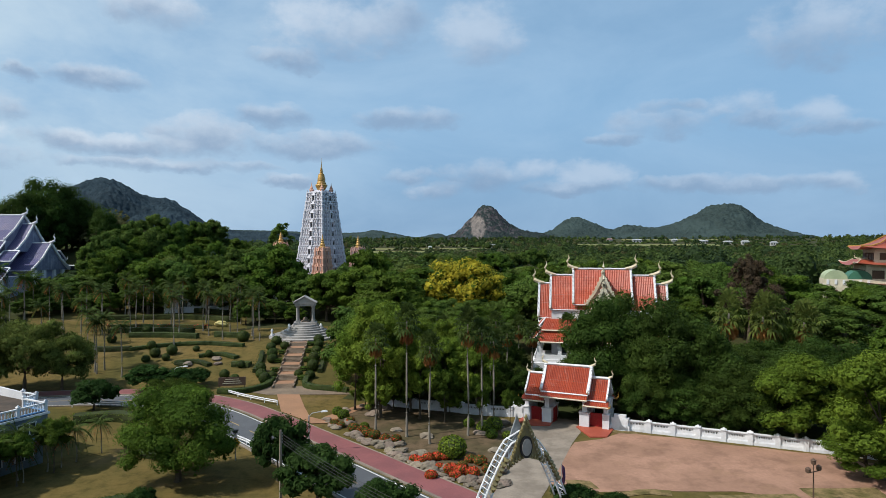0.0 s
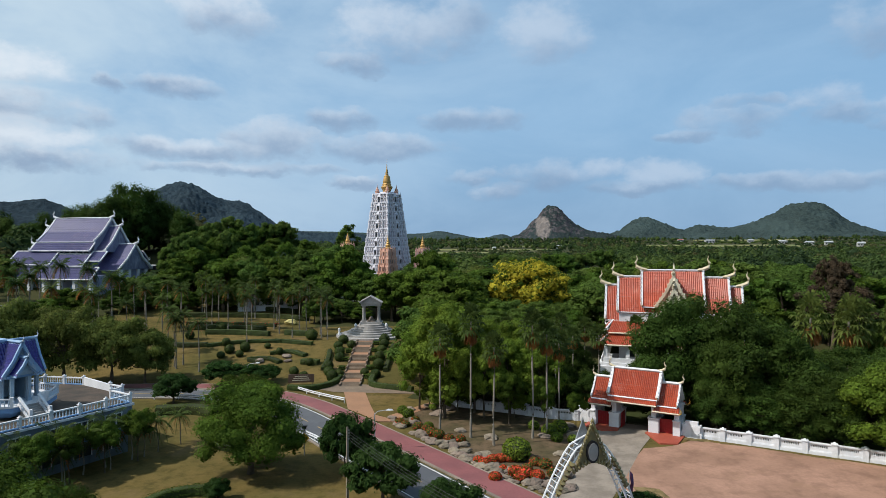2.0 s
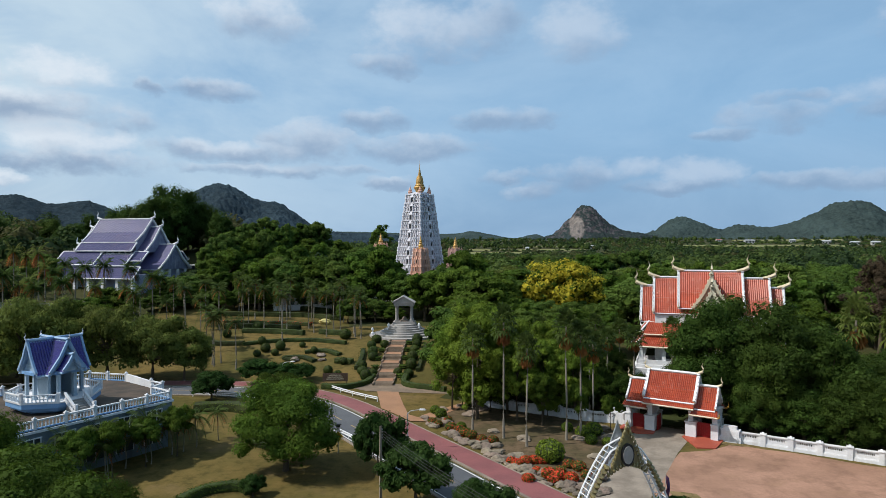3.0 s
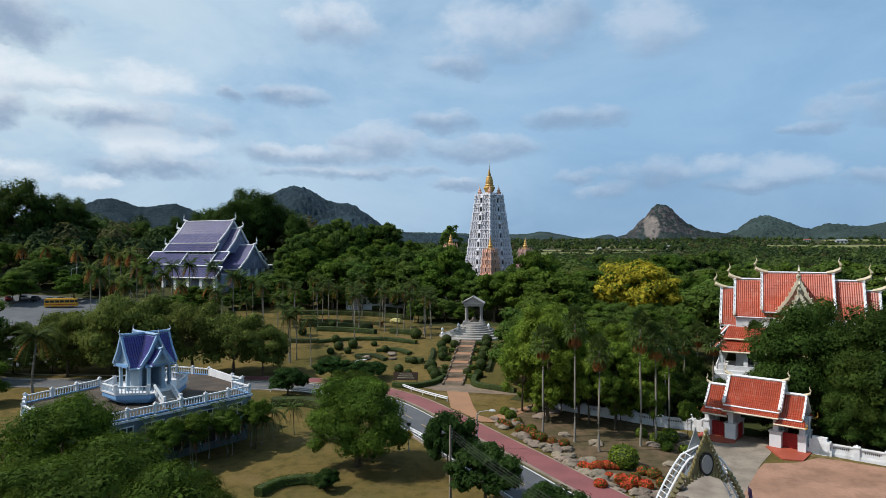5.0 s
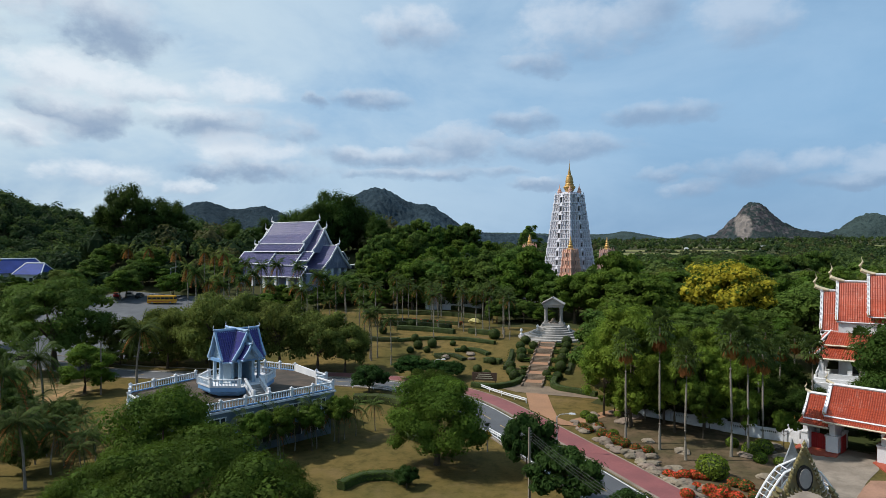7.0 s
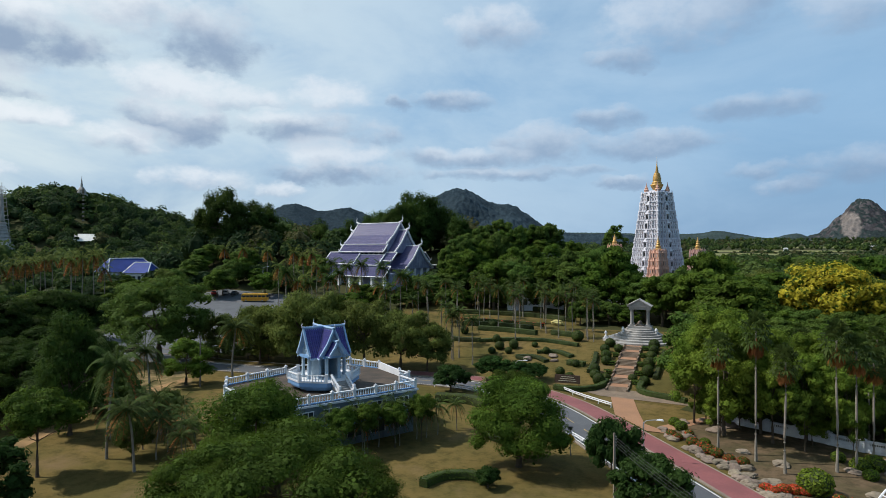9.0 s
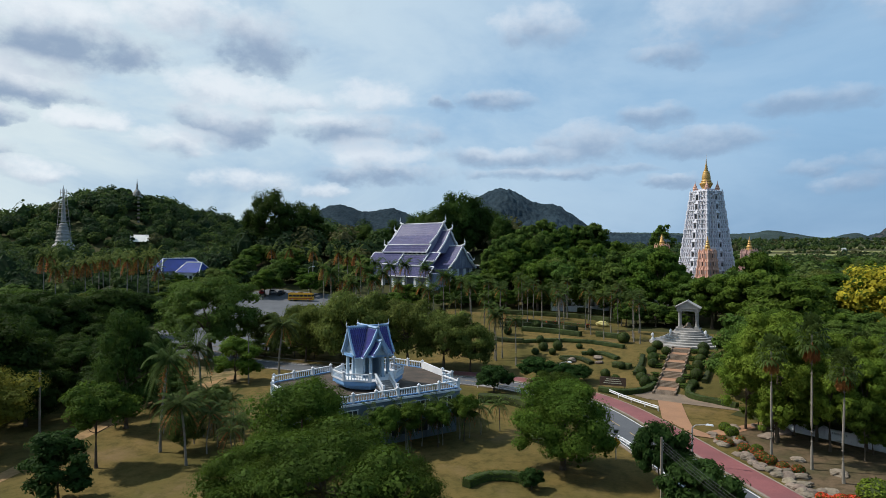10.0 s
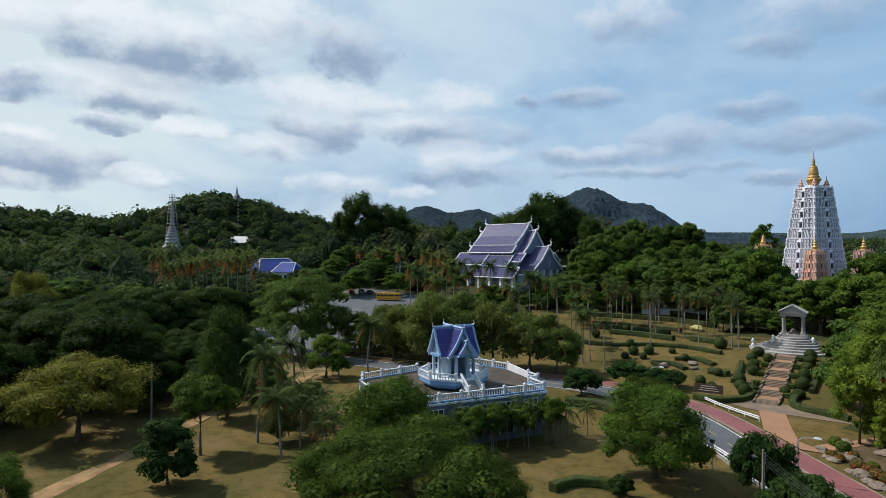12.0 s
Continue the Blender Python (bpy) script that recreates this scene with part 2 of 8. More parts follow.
# Pale blue wall with the facade's shade put into its colour, plus dirt streaks.
M_SHADEDBLUE = mat("damp_stained_blue_wall", (0.155, 0.195, 0.23), (0.092, 0.115, 0.137), 0.8, scale=0.25, fine=4, bump=0.08, stain=(0.06, 0.065, 0.06, 0.45, 0.75))
M_GABLE = mat("carved_blue_gable", (0.17, 0.18, 0.28), (0.24, 0.26, 0.36), 0.6, scale=0.5, fine=3, bump=0.5, mid=(1.6, 0.6), stain=(0.5, 0.5, 0.55, 1.1, 0.6))
# Hall wall with the shade below its roofs put into the colour.
M_HALLWALL = mat("violet_grey_wall", (0.27, 0.29, 0.40), (0.21, 0.23, 0.33), 0.7, scale=0.2, fine=3, bump=0.1, stain=(0.13, 0.14, 0.19, 0.3, 0.5))
M_DECK = mat("mossy_deck", (0.08, 0.056, 0.039), (0.031, 0.025, 0.019), 0.9, scale=0.25, fine=3, where="World", mid=(0.8, 0.4))
M_STEP = mat("worn_brown_step", (0.20, 0.145, 0.10), (0.14, 0.105, 0.075), 0.9, scale=0.5, fine=4, stain=(0.07, 0.055, 0.04, 0.6, 0.5))
M_STONE = mat("grey_stone", (0.36, 0.34, 0.32), (0.27, 0.255, 0.24), 0.85, scale=0.5, fine=4, stain=(0.14, 0.13, 0.12, 0.6, 0.5))
M_ROCK = mat("garden_rock", (0.21, 0.165, 0.125), (0.12, 0.095, 0.072), 0.9, scale=0.7, fine=4, bump=0.5, vary=0.3)
M_TOWER = mat("tower_stucco", (0.62, 0.61, 0.66), (0.52, 0.52, 0.58), 0.7, scale=0.25, fine=3, bump=0.1, stain=(0.30, 0.30, 0.33, 0.35, 0.5))
M_ORANGE = mat("orange_stucco", (0.62, 0.35, 0.255), (0.53, 0.30, 0.23), 0.7, scale=0.4, fine=3, bump=0.1, stain=(0.25, 0.13, 0.10, 0.4, 0.5))
M_DUSKY = mat("dusky_pink_stucco", (0.42, 0.25, 0.22), (0.34, 0.21, 0.19), 0.75, scale=0.4, fine=3, bump=0.1, stain=(0.2, 0.12, 0.10, 0.4, 0.5))
# Near-black: inner darkness of openings as colour, and the medallion's own dark.
M_DARK = mat("dark_opening", (0.02, 0.02, 0.023), (0.015, 0.015, 0.018), 0.5, bump=0)
M_REDPAINT = mat("red_paint", (0.32, 0.012, 0.014), (0.26, 0.01, 0.012), 0.5, scale=1, fine=6, bump=0.05)
M_BARK = mat("bark", (0.11, 0.085, 0.06), (0.07, 0.055, 0.04), 0.95, scale=1.2, fine=9, bump=0.6, spec=0.1)
M_PALMBARK = mat("palm_bark", (0.26, 0.23, 0.19), (0.18, 0.16, 0.13), 0.95, scale=0.8, fine=6, bump=0.5, spec=0.1)
LEAF = dict(rough=0.7, scale=0.35, fine=2.5, bump=0, vary=0.2, island=0.34, leaf=0.32, spec=0.07)
M_LEAF = mat("leaf_green", (0.073, 0.12, 0.015), (0.047, 0.088, 0.012), **LEAF)
M_LEAFDARK = mat("leaf_dark", (0.030, 0.064, 0.014), (0.022, 0.048, 0.011), **LEAF)
M_LEAFDEEP = mat("leaf_deep", (0.031, 0.056, 0.009), (0.023, 0.043, 0.007), **LEAF)
M_LEAFLIGHT = mat("leaf_light", (0.138, 0.195, 0.024), (0.096, 0.15, 0.019), **LEAF)
M_LEAFOLIVE = mat("leaf_olive", (0.108, 0.135, 0.03), (0.074, 0.1, 0.022), **LEAF)
M_LEAFGOLDEN = mat("leaf_golden_green", (0.165, 0.155, 0.025), (0.115, 0.12, 0.02), **LEAF)
M_LEAFFEATHER = mat("leaf_feathery_dark", (0.050, 0.083, 0.011), (0.035, 0.06, 0.009), **LEAF)
M_LEAFBRIGHT = mat("leaf_bright", (0.105, 0.158, 0.018), (0.07, 0.118, 0.015), **LEAF)
M_LEAFMID = mat("leaf_mid_green", (0.078, 0.125, 0.023), (0.055, 0.096, 0.018), **LEAF)
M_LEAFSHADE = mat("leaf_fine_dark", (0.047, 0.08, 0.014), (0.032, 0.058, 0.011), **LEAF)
M_LEAFYELLOW = mat("leaf_yellow", (0.46, 0.385, 0.035), (0.34, 0.31, 0.03), **LEAF)
M_LEAFBROWN = mat("leaf_brown", (0.095, 0.068, 0.042), (0.065, 0.052, 0.032), **LEAF)
M_FROND = mat("palm_frond", (0.058, 0.086, 0.02), (0.04, 0.062, 0.016), **LEAF)
M_FRONDDRY = mat("palm_frond_dry", (0.33, 0.135, 0.042), (0.22, 0.095, 0.034), **LEAF)
M_HEDGE = mat("clipped_hedge", (0.040, 0.054, 0.011), (0.022, 0.032, 0.008), 0.75, scale=0.5, fine=5, mid=(1.1, 0.5), bump=0.9, vary=0.25, spec=0.2)
M_FLOWER = mat("red_flower", (0.66, 0.048, 0.013), (0.52, 0.03, 0.01), 0.6, scale=1, fine=6, bump=0.2, island=0.35)
M_METAL = mat("galvanised_metal", (0.42, 0.43, 0.44), (0.34, 0.35, 0.36), 0.45, metal=0.6, scale=1, fine=9, bump=0.05)
M_WHITEMETAL = mat("white_metal", (0.72, 0.73, 0.75), (0.62, 0.63, 0.65), 0.4, scale=1, fine=9, bump=0.04)
M_BLACK = mat("black_paint", (0.03, 0.03, 0.03), (0.02, 0.02, 0.02), 0.5, bump=0.05)
M_YELLOW = mat("yellow_paint", (0.72, 0.36, 0.02), (0.62, 0.3, 0.02), 0.4, scale=1, bump=0.03)
M_LINE = mat("road_paint", (0.66, 0.66, 0.63), (0.5, 0.5, 0.48), 0.7, scale=1.0, fine=8, where="World")
M_LINEYELLOW = mat("road_paint_yellow", (0.42, 0.27, 0.07), (0.25, 0.2, 0.1), 0.7, scale=0.8, fine=8, where="World")
M_BROWN = mat("brown_wood", (0.10, 0.06, 0.04), (0.075, 0.045, 0.03), 0.7, scale=2, fine=12)
M_GLASS = mat("window_glass", (0.03, 0.04, 0.05), (0.03, 0.04, 0.05), 0.12, bump=0, spec=0.6)


# ---- mesh helpers ----
def mesh_of(bm, name, material):
    me = bpy.data.meshes.new(name)
    bm.to_mesh(me)
    bm.free()
    for m in material if isinstance(material, (list, tuple)) else [material]:
        me.materials.append(m)
    return me


def part(name, bm, material, parent=None, label=""):
    """Links a bmesh (or a ready mesh) as one mesh object under a thing or a part."""
    ob = new(name, bm if isinstance(bm, bpy.types.Mesh) else mesh_of(bm, name, material))
    if parent is not None:
        ob.parent = parent
    if label:
        ob["label"] = label
    return ob


def thing(name, m, label, category, group="", kind=""):
    ob = new(name)
    ob.matrix_world = m
    return tagged(ob, label, category, group, kind)


def box(bm, c, s, rz=0.0, taper=1.0):
    """A box of size s centred at c (z is its bottom); taper: the top's size over the bottom's."""
    r = Matrix.Rotation(radians(rz), 3, "Z")
    v = []
    for z, k in ((0, 1.0), (s[2], taper)):
        for x, y in ((-1, -1), (1, -1), (1, 1), (-1, 1)):
            v.append(bm.verts.new(Vector(c) + r @ Vector((x * s[0] / 2 * k, y * s[1] / 2 * k, z))))
    for f in ((3, 2, 1, 0), (4, 5, 6, 7), (0, 1, 5, 4), (1, 2, 6, 5), (2, 3, 7, 6), (3, 0, 4, 7)):
        bm.faces.new([v[i] for i in f])
    return bm


def beam(bm, a, b, r, r2=None, n=6, caps=True):
    """A tapered round bar from a to b."""
    a, b = Vector(a), Vector(b)
    q = (b - a).to_track_quat("Z", "Y").to_matrix()
    rings = []
    for p, k in ((a, r), (b, r if r2 is None else r2)):
        rings.append([bm.verts.new(p + q @ Vector((k * math.cos(2 * math.pi * i / n), k * math.sin(2 * math.pi * i / n), 0))) for i in range(n)])
    for i in range(n):
        bm.faces.new((rings[0][i], rings[0][(i + 1) % n], rings[1][(i + 1) % n], rings[1][i]))
    if caps:
        bm.faces.new(rings[0][::-1])
        bm.faces.new(rings[1])
    return bm


def tube(bm, points, radii, n=6):
    """A bar through several points."""
    rings = []
    pts = [Vector(p) for p in points]
    for i, p in enumerate(pts):
        q = (pts[min(i + 1, len(pts) - 1)] - pts[max(i - 1, 0)]).to_track_quat("Z", "Y").to_matrix()
        rings.append([bm.verts.new(p + q @ Vector((radii[i] * math.cos(2 * math.pi * k / n), radii[i] * math.sin(2 * math.pi * k / n), 0))) for k in range(n)])
    for a, b in zip(rings, rings[1:]):
        for k in range(n):
            bm.faces.new((a[k], a[(k + 1) % n], b[(k + 1) % n], b[k]))
    bm.faces.new(rings[0][::-1])
    bm.faces.new(rings[-1])
    return bm


def lathe(bm, c, profile, n=16):
    """A turned body: profile of (radius, z)."""
    c = Vector(c)
    rings = [[bm.verts.new(c + Vector((max(r, 0.004) * math.cos(2 * math.pi * k / n), max(r, 0.004) * math.sin(2 * math.pi * k / n), z))) for k in range(n)] for r, z in profile]
    for a, b in zip(rings, rings[1:]):
        for k in range(n):
            bm.faces.new((a[k], a[(k + 1) % n], b[(k + 1) % n], b[k]))
    bm.faces.new(rings[0][::-1])
    bm.faces.new(rings[-1])
    return bm


def prism(bm, outline, z0, z1, m=None):
    """A flat outline drawn up from z0 to z1."""
    m = m or Matrix()
    lo = [bm.verts.new(m @ Vector((x, y, z0))) for x, y in outline]
    hi = [bm.verts.new(m @ Vector((x, y, z1))) for x, y in outline]
    n = len(lo)
    bm.faces.new(lo[::-1])
    bm.faces.new(hi)
    for i in range(n):
        bm.faces.new((lo[i], lo[(i + 1) % n], hi[(i + 1) % n], hi[i]))
    return bm


def slab(bm, corners, depth):
    """A plate whose top is the given corners, thickened against its normal."""
    p = [Vector(c) for c in corners]
    nrm = (p[1] - p[0]).cross(p[2] - p[0]).normalized() * depth
    a, b = [bm.verts.new(v) for v in p], [bm.verts.new(v - nrm) for v in p]
    bm.faces.new(a)
    bm.faces.new(b[::-1])
    for i in range(len(p)):
        j = (i + 1) % len(p)
        bm.faces.new((a[j], a[i], b[i], b[j]))
    return bm


def spline(points, steps=6):
    """A smooth line through plan points."""
    p = [Vector(q) for q in points]
    p = [2 * p[0] - p[1], *p, 2 * p[-1] - p[-2]]
    out = []
    for a, b, c, d in zip(p, p[1:], p[2:], p[3:]):
        for i in range(steps):
            t = i / steps
            out.append(0.5 * (2 * b + (c - a) * t + (2 * a - 5 * b + 4 * c - d) * t * t + (3 * b - a - 3 * c + d) * t**3))
    return [*out, p[-2]]


# ---- ground ----
FAR_D = (0, 150, 300, 800, 1200, 1550, 2500, 4000, 6000)
FAR_Z = (0, 0, 1.5, 5, 9, 20, 52, 76, 95)
# wooded rises: bearing, distance, height, spread across, spread along
RISES = ((24, 300, 15, 45, 55), (61.3, 620, 42, 62, 120), (73, 640, 33, 150, 130), (52.5, 700, 35, 95, 120), (86, 560, 29, 110, 120), (48.5, 310, 15, 45, 60), (32.5, 275, 12, 40, 45), (42.5, 440, 26, 60, 90))


def smooth(a, b, x):
    t = min(1.0, max(0.0, (x - a) / (b - a)))
    return t * t * (3 - 2 * t)


def ground_z(x, y):
    d = math.hypot(x, y)
    z = float(np.interp(d, FAR_D, FAR_Z)) + 4.2 * smooth(109, 141, y)
    for az, dist, h, across, along in RISES:
        a = radians(az)
        u, w = -x * math.sin(a) + y * math.cos(a) - dist, x * math.cos(a) + y * math.sin(a)
        z += h * math.exp(-((u / along) ** 2) - (w / across) ** 2)
    return z


def on_ground(x, y, dz=0.0):
    return Vector((x, y, ground_z(x, y) + dz))


def ribbon(name, line, left, right, dz, material, label, category="", kind="structure", thick=0.12, step=6):
    """A strip laid on the ground along a plan line, between two offsets to its left."""
    pts = spline(line, step)
    bm = bmesh.new()
    rows = []
    for i, p in enumerate(pts):
        d = (pts[min(i + 1, len(pts) - 1)] - pts[max(i - 1, 0)]).normalized()
        nrm = Vector((-d.y, d.x))
        a, b = p + nrm * left, p + nrm * right
        za = max(ground_z(a.x, a.y), ground_z(b.x, b.y)) + dz
        rows.append([bm.verts.new((a.x, a.y, za)), bm.verts.new((b.x, b.y, za)), bm.verts.new((b.x, b.y, za - thick)), bm.verts.new((a.x, a.y, za - thick))])
    for r, s in zip(rows, rows[1:]):
        for i, j in ((0, 1), (1, 2), (3, 0)):
            bm.faces.new((r[i], r[j], s[j], s[i]))
    bmesh.ops.recalc_face_normals(bm, faces=bm.faces)
    return tagged(part(name, bm, material), label, category or name, kind=kind)


def patch(name, outline, dz, material, label, category="", cell=4.0):
    """An area of ground with an uneven border, cut into cells that follow the slope."""
    bm = bmesh.new()
    vs = [bm.verts.new((x, y, 0)) for x, y in outline]
    bm.faces.new(vs)
    xs, ys = [p[0] for p in outline], [p[1] for p in outline]
    for axis, lo, hi in ((0, min(xs), max(xs)), (1, min(ys), max(ys))):
        k = lo + cell
        while k < hi:
            co, no = [0, 0, 0], [0, 0, 0]
            co[axis], no[axis] = k, 1
            bmesh.ops.bisect_plane(bm, geom=bm.verts[:] + bm.edges[:] + bm.faces[:], plane_co=co, plane_no=no)
            k += cell
    for v in bm.verts:
        v.co.z = ground_z(v.co.x, v.co.y) + dz
    bmesh.ops.recalc_face_normals(bm, faces=bm.faces)
    if bm.faces and sum(f.normal.z for f in bm.faces) < 0:
        bmesh.ops.reverse_faces(bm, faces=bm.faces)
    return tagged(part(name, bm, material), label, category or name, kind="structure")


def wavy(outline, amount=0.8, step=3.0):
    """An outline with its edges broken up by small waves."""
    out = []
    for (ax, ay), (bx, by) in zip(outline, outline[1:] + outline[:1]):
        n = max(1, int(math.hypot(bx - ax, by - ay) / step))
        for i in range(n):
            x, y = ax + (bx - ax) * i / n, ay + (by - ay) * i / n
            v = noise.noise_vector(Vector((x * 0.21, y * 0.21, 3)))
            out.append((x + v.x * amount, y + v.y * amount))
    return out


radii = [0, 8, 16, 24, 31, 37, 42]
while radii[-1] < 4900:
    radii.append(radii[-1] * 1.045 + 0.4)
bm = bmesh.new()
SEG = 288
prev = None
for r in radii:
    ring = [bm.verts.new(on_ground(r * math.cos(2 * math.pi * k / SEG), r * math.sin(2 * math.pi * k / SEG))) for k in range(SEG)] if r else [bm.verts.new((0, 0, 0))]
    if prev:
        for k in range(SEG):
            j = (k + 1) % SEG
            bm.faces.new((prev[0], ring[k], ring[j]) if len(prev) == 1 else (prev[k], ring[k], ring[j], prev[j]))
    prev = ring
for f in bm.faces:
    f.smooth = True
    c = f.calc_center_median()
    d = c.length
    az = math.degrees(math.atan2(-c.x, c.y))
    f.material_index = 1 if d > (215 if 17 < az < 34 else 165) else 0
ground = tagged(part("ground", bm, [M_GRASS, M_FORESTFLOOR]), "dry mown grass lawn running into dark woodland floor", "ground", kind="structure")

# ---- road and paving ----
ROAD = [(60, -10), (34, 19), (20, 34), (6, 49), (-3.8, 60), (-7.5, 64), (-12.5, 69.6), (-18.5, 76.1), (-25.7, 84), (-34.6, 93.2), (-43, 98.7), (-52, 101.5), (-63, 101), (-80, 97), (-97, 93), (-115, 90), (-140, 92)]
ribbon("road", ROAD, 3.3, -3.3, 0.03, M_ASPHALT, "two-lane grey asphalt road curving past the garden", "road")
RED_ROAD = ROAD[:-3]
ribbon("red_pavement", RED_ROAD, -3.9, -7.3, 0.14, M_REDPATH, "dull red paved footpath beside the road", "pavement", thick=0.25)
ribbon("kerb", ROAD, -3.55, -3.9, 0.16, M_CONCRETE, "pale concrete kerb between road and red footpath", "kerb", thick=0.3)
ribbon("kerb", ROAD, 3.75, 3.4, 0.14, M_CONCRETE, "pale concrete kerb along the lawn side of the road", "kerb", thick=0.3)
ribbon("kerb", ROAD, -7.3, -7.5, 0.17, M_CONCRETE, "pale concrete edging behind the red footpath", "kerb", thick=0.3)
ribbon("edge_line", ROAD, -2.95, -3.1, 0.045, M_LINE, "white painted edge line of the road", "road marking", thick=0.01)
ribbon("edge_line", ROAD, 3.1, 2.95, 0.045, M_LINE, "white painted edge line of the road", "road marking", thick=0.01)
pts = spline(ROAD, 12)
for a, b in zip(pts[4::6], pts[7::6]):
    if 40 < a.length < 140:
        d = (b - a).normalized()
        ribbon("centre_dash", [a, (a + b) / 2, a + d * min(3.0, (b - a).length)], 0.07, -0.07, 0.045, M_LINEYELLOW, "worn yellow centre dash on the asphalt", "road marking", thick=0.01, step=2)
patch("parking_lot", [(-128, 86), (-121, 100), (-118, 118), (-122, 140), (-134, 170), (-150, 170), (-186, 160), (-192, 140), (-176, 110), (-166, 92), (-148, 82)], 0.05, M_ASPHALT, "broad grey asphalt parking area under trees", "parking")
patch("driveway", [(15.2, 91.5), (19.8, 91), (18.6, 84), (16.5, 79.3), (12.5, 68.5), (9, 60), (9, 52), (2, 57), (4.3, 62), (6.2, 70), (8.2, 78.5), (12.4, 87), (14, 90.5)], 0.04, M_CONCRETE, "worn grey concrete drive leading to the temple gate", "driveway")
patch("sand_yard", wavy([(16.9, 79.5), (20.3, 80.7), (24.5, 84.2), (33, 80.4), (43, 75.8), (52, 71), (60, 60), (55, 52), (40, 60), (30, 63.5), (18, 64), (12, 63), (11.2, 66)]), 0.035, M_SAND, "bare reddish sand yard inside the road bend", "yard")
patch("ochre_path", [(-28.2, 105.5), (-24.4, 105.5), (-21.6, 97), (-19.6, 91.5), (-17.6, 90), (-16.6, 90.6), (-15.2, 88.3), (-18.6, 88.0), (-21.5, 91.3), (-24.6, 94.4)], 0.10, M_OCHRE, "ochre concrete path from the road to the stairs", "path")
patch("ochre_path", [(-17.6, 91.2), (-13, 99), (-10.5, 103.5), (-9, 103), (-11.8, 97.5), (-15.8, 89.6)], 0.10, M_OCHRE, "ochre concrete side path under the trees", "path")
patch("stair_forecourt", [(-32, 111.5), (-25.5, 111.5), (-19, 108.5), (-15, 107), (-15.5, 105.6), (-24.4, 105.4), (-30, 105.4), (-35.5, 108.5)], 0.07, M_STEP, "grey-brown concrete forecourt at the stair foot", "paving")
patch("planting_bed", wavy([(-16, 89.2), (-10, 82), (-4.6, 74.6), (0.5, 68.5), (4, 64.6), (6, 71), (8.5, 79), (12, 88), (5, 91), (-2, 99), (-9, 103.5), (-13, 98)], 0.6), 0.05, M_SOIL, "bare brown soil bed under shady trees", "planting bed")
patch("dirt_path", wavy([(-69, 17), (-72.5, 16.5), (-81, 31.5), (-89, 43.6), (-96.6, 55.5), (-99, 62.5), (-102, 71), (-104, 80), (-101.8, 80), (-99.8, 71), (-96.6, 62.9), (-94.6, 56.4), (-87, 44.6), (-79.2, 32.6)], 0.4), 0.03, M_TRACK, "narrow trodden sandy path across the lawn", "path")
patch("bare_ground", wavy([(-104, 62), (-96, 66), (-98, 78), (-112, 84), (-128, 78), (-122, 66)], 1.5), 0.025, M_THINGRASS, "bare sandy ground beside the lawn", "ground patch")
# Dark sheet over the lawn: the trees' shade is put into its colour.
patch("shady_ground", wavy([(-16.6, 102.6), (6.3, 94), (12, 93.2), (24.5, 87), (44.6, 77.6), (78, 62), (90, 75), (78, 150), (20, 160), (-10, 150), (-14, 115)], 0.5), 0.04, M_FORESTFLOOR, "dark ground under the trees, tree shade in its colour", "ground patch")
for x0, y0, w, d in ((20, 63.2, 7, 1.6), (31, 61.6, 9, 2.2), (24, 84.2, 4, 1.2), (41, 63, 8, 3.0), (14.5, 65.5, 2.5, 2.0)):
    patch("grass_patch", wavy([(x0 - w / 2, y0 - d / 2), (x0 + w / 2, y0 - d / 2), (x0 + w / 2, y0 + d / 2), (x0 - w / 2, y0 + d / 2)], 1.1, 1.0), 0.06, M_THINGRASS, "thin dry grass patch on the sand", "grass", cell=6.0)


# ---- buildings ----
def tile_slope(bm, e0, e1, r1, r0, ribs, rows, rise=0.05, sag=0.0):
    """A sheet of rolled roof tiles from the eave e0-e1 up to the ridge r0-r1: ribs run up the slope, rows step down it."""
    e0, e1, r0, r1 = Vector(e0), Vector(e1), Vector(r0), Vector(r1)
    nrm = (e1 - e0).cross(r0 - e0).normalized()
    grid = []
    for j in range(rows + 1):
        for lip in ((0.0, 1.0) if 0 < j < rows else ((1.0,) if j == 0 else (0.0,))):
            v = j / rows
            a, b = e0.lerp(r0, v), e1.lerp(r1, v)
            dip = -sag * math.sin(math.pi * v)
            grid.append([bm.verts.new(a.lerp(b, i / (2 * ribs)) + nrm * (dip + rise * 0.8 * lip + (rise if i % 2 else -rise))) for i in range(2 * ribs + 1)])
    for a, b in zip(grid, grid[1:]):
        for i in range(2 * ribs):
            bm.faces.new((a[i], a[i + 1], b[i + 1], b[i]))
    return bm


def horn(bm, p, out, size):
    """The curled finial at a ridge's end."""
    p, o, z = Vector(p), Vector(out).normalized(), Vector((0, 0, 1))
    path = [p - o * 0.5 * size, p + o * 0.05 * size + z * 0.08 * size, p + o * 0.5 * size + z * 0.28 * size, p + o * 0.62 * size + z * 0.66 * size, p + o * 0.42 * size + z * 1.0 * size, p + o * 0.55 * size + z * 1.45 * size]
    return tube(bm, path, [0.13 * size, 0.2 * size, 0.2 * size, 0.13 * size, 0.07 * size, 0.015 * size], 6)


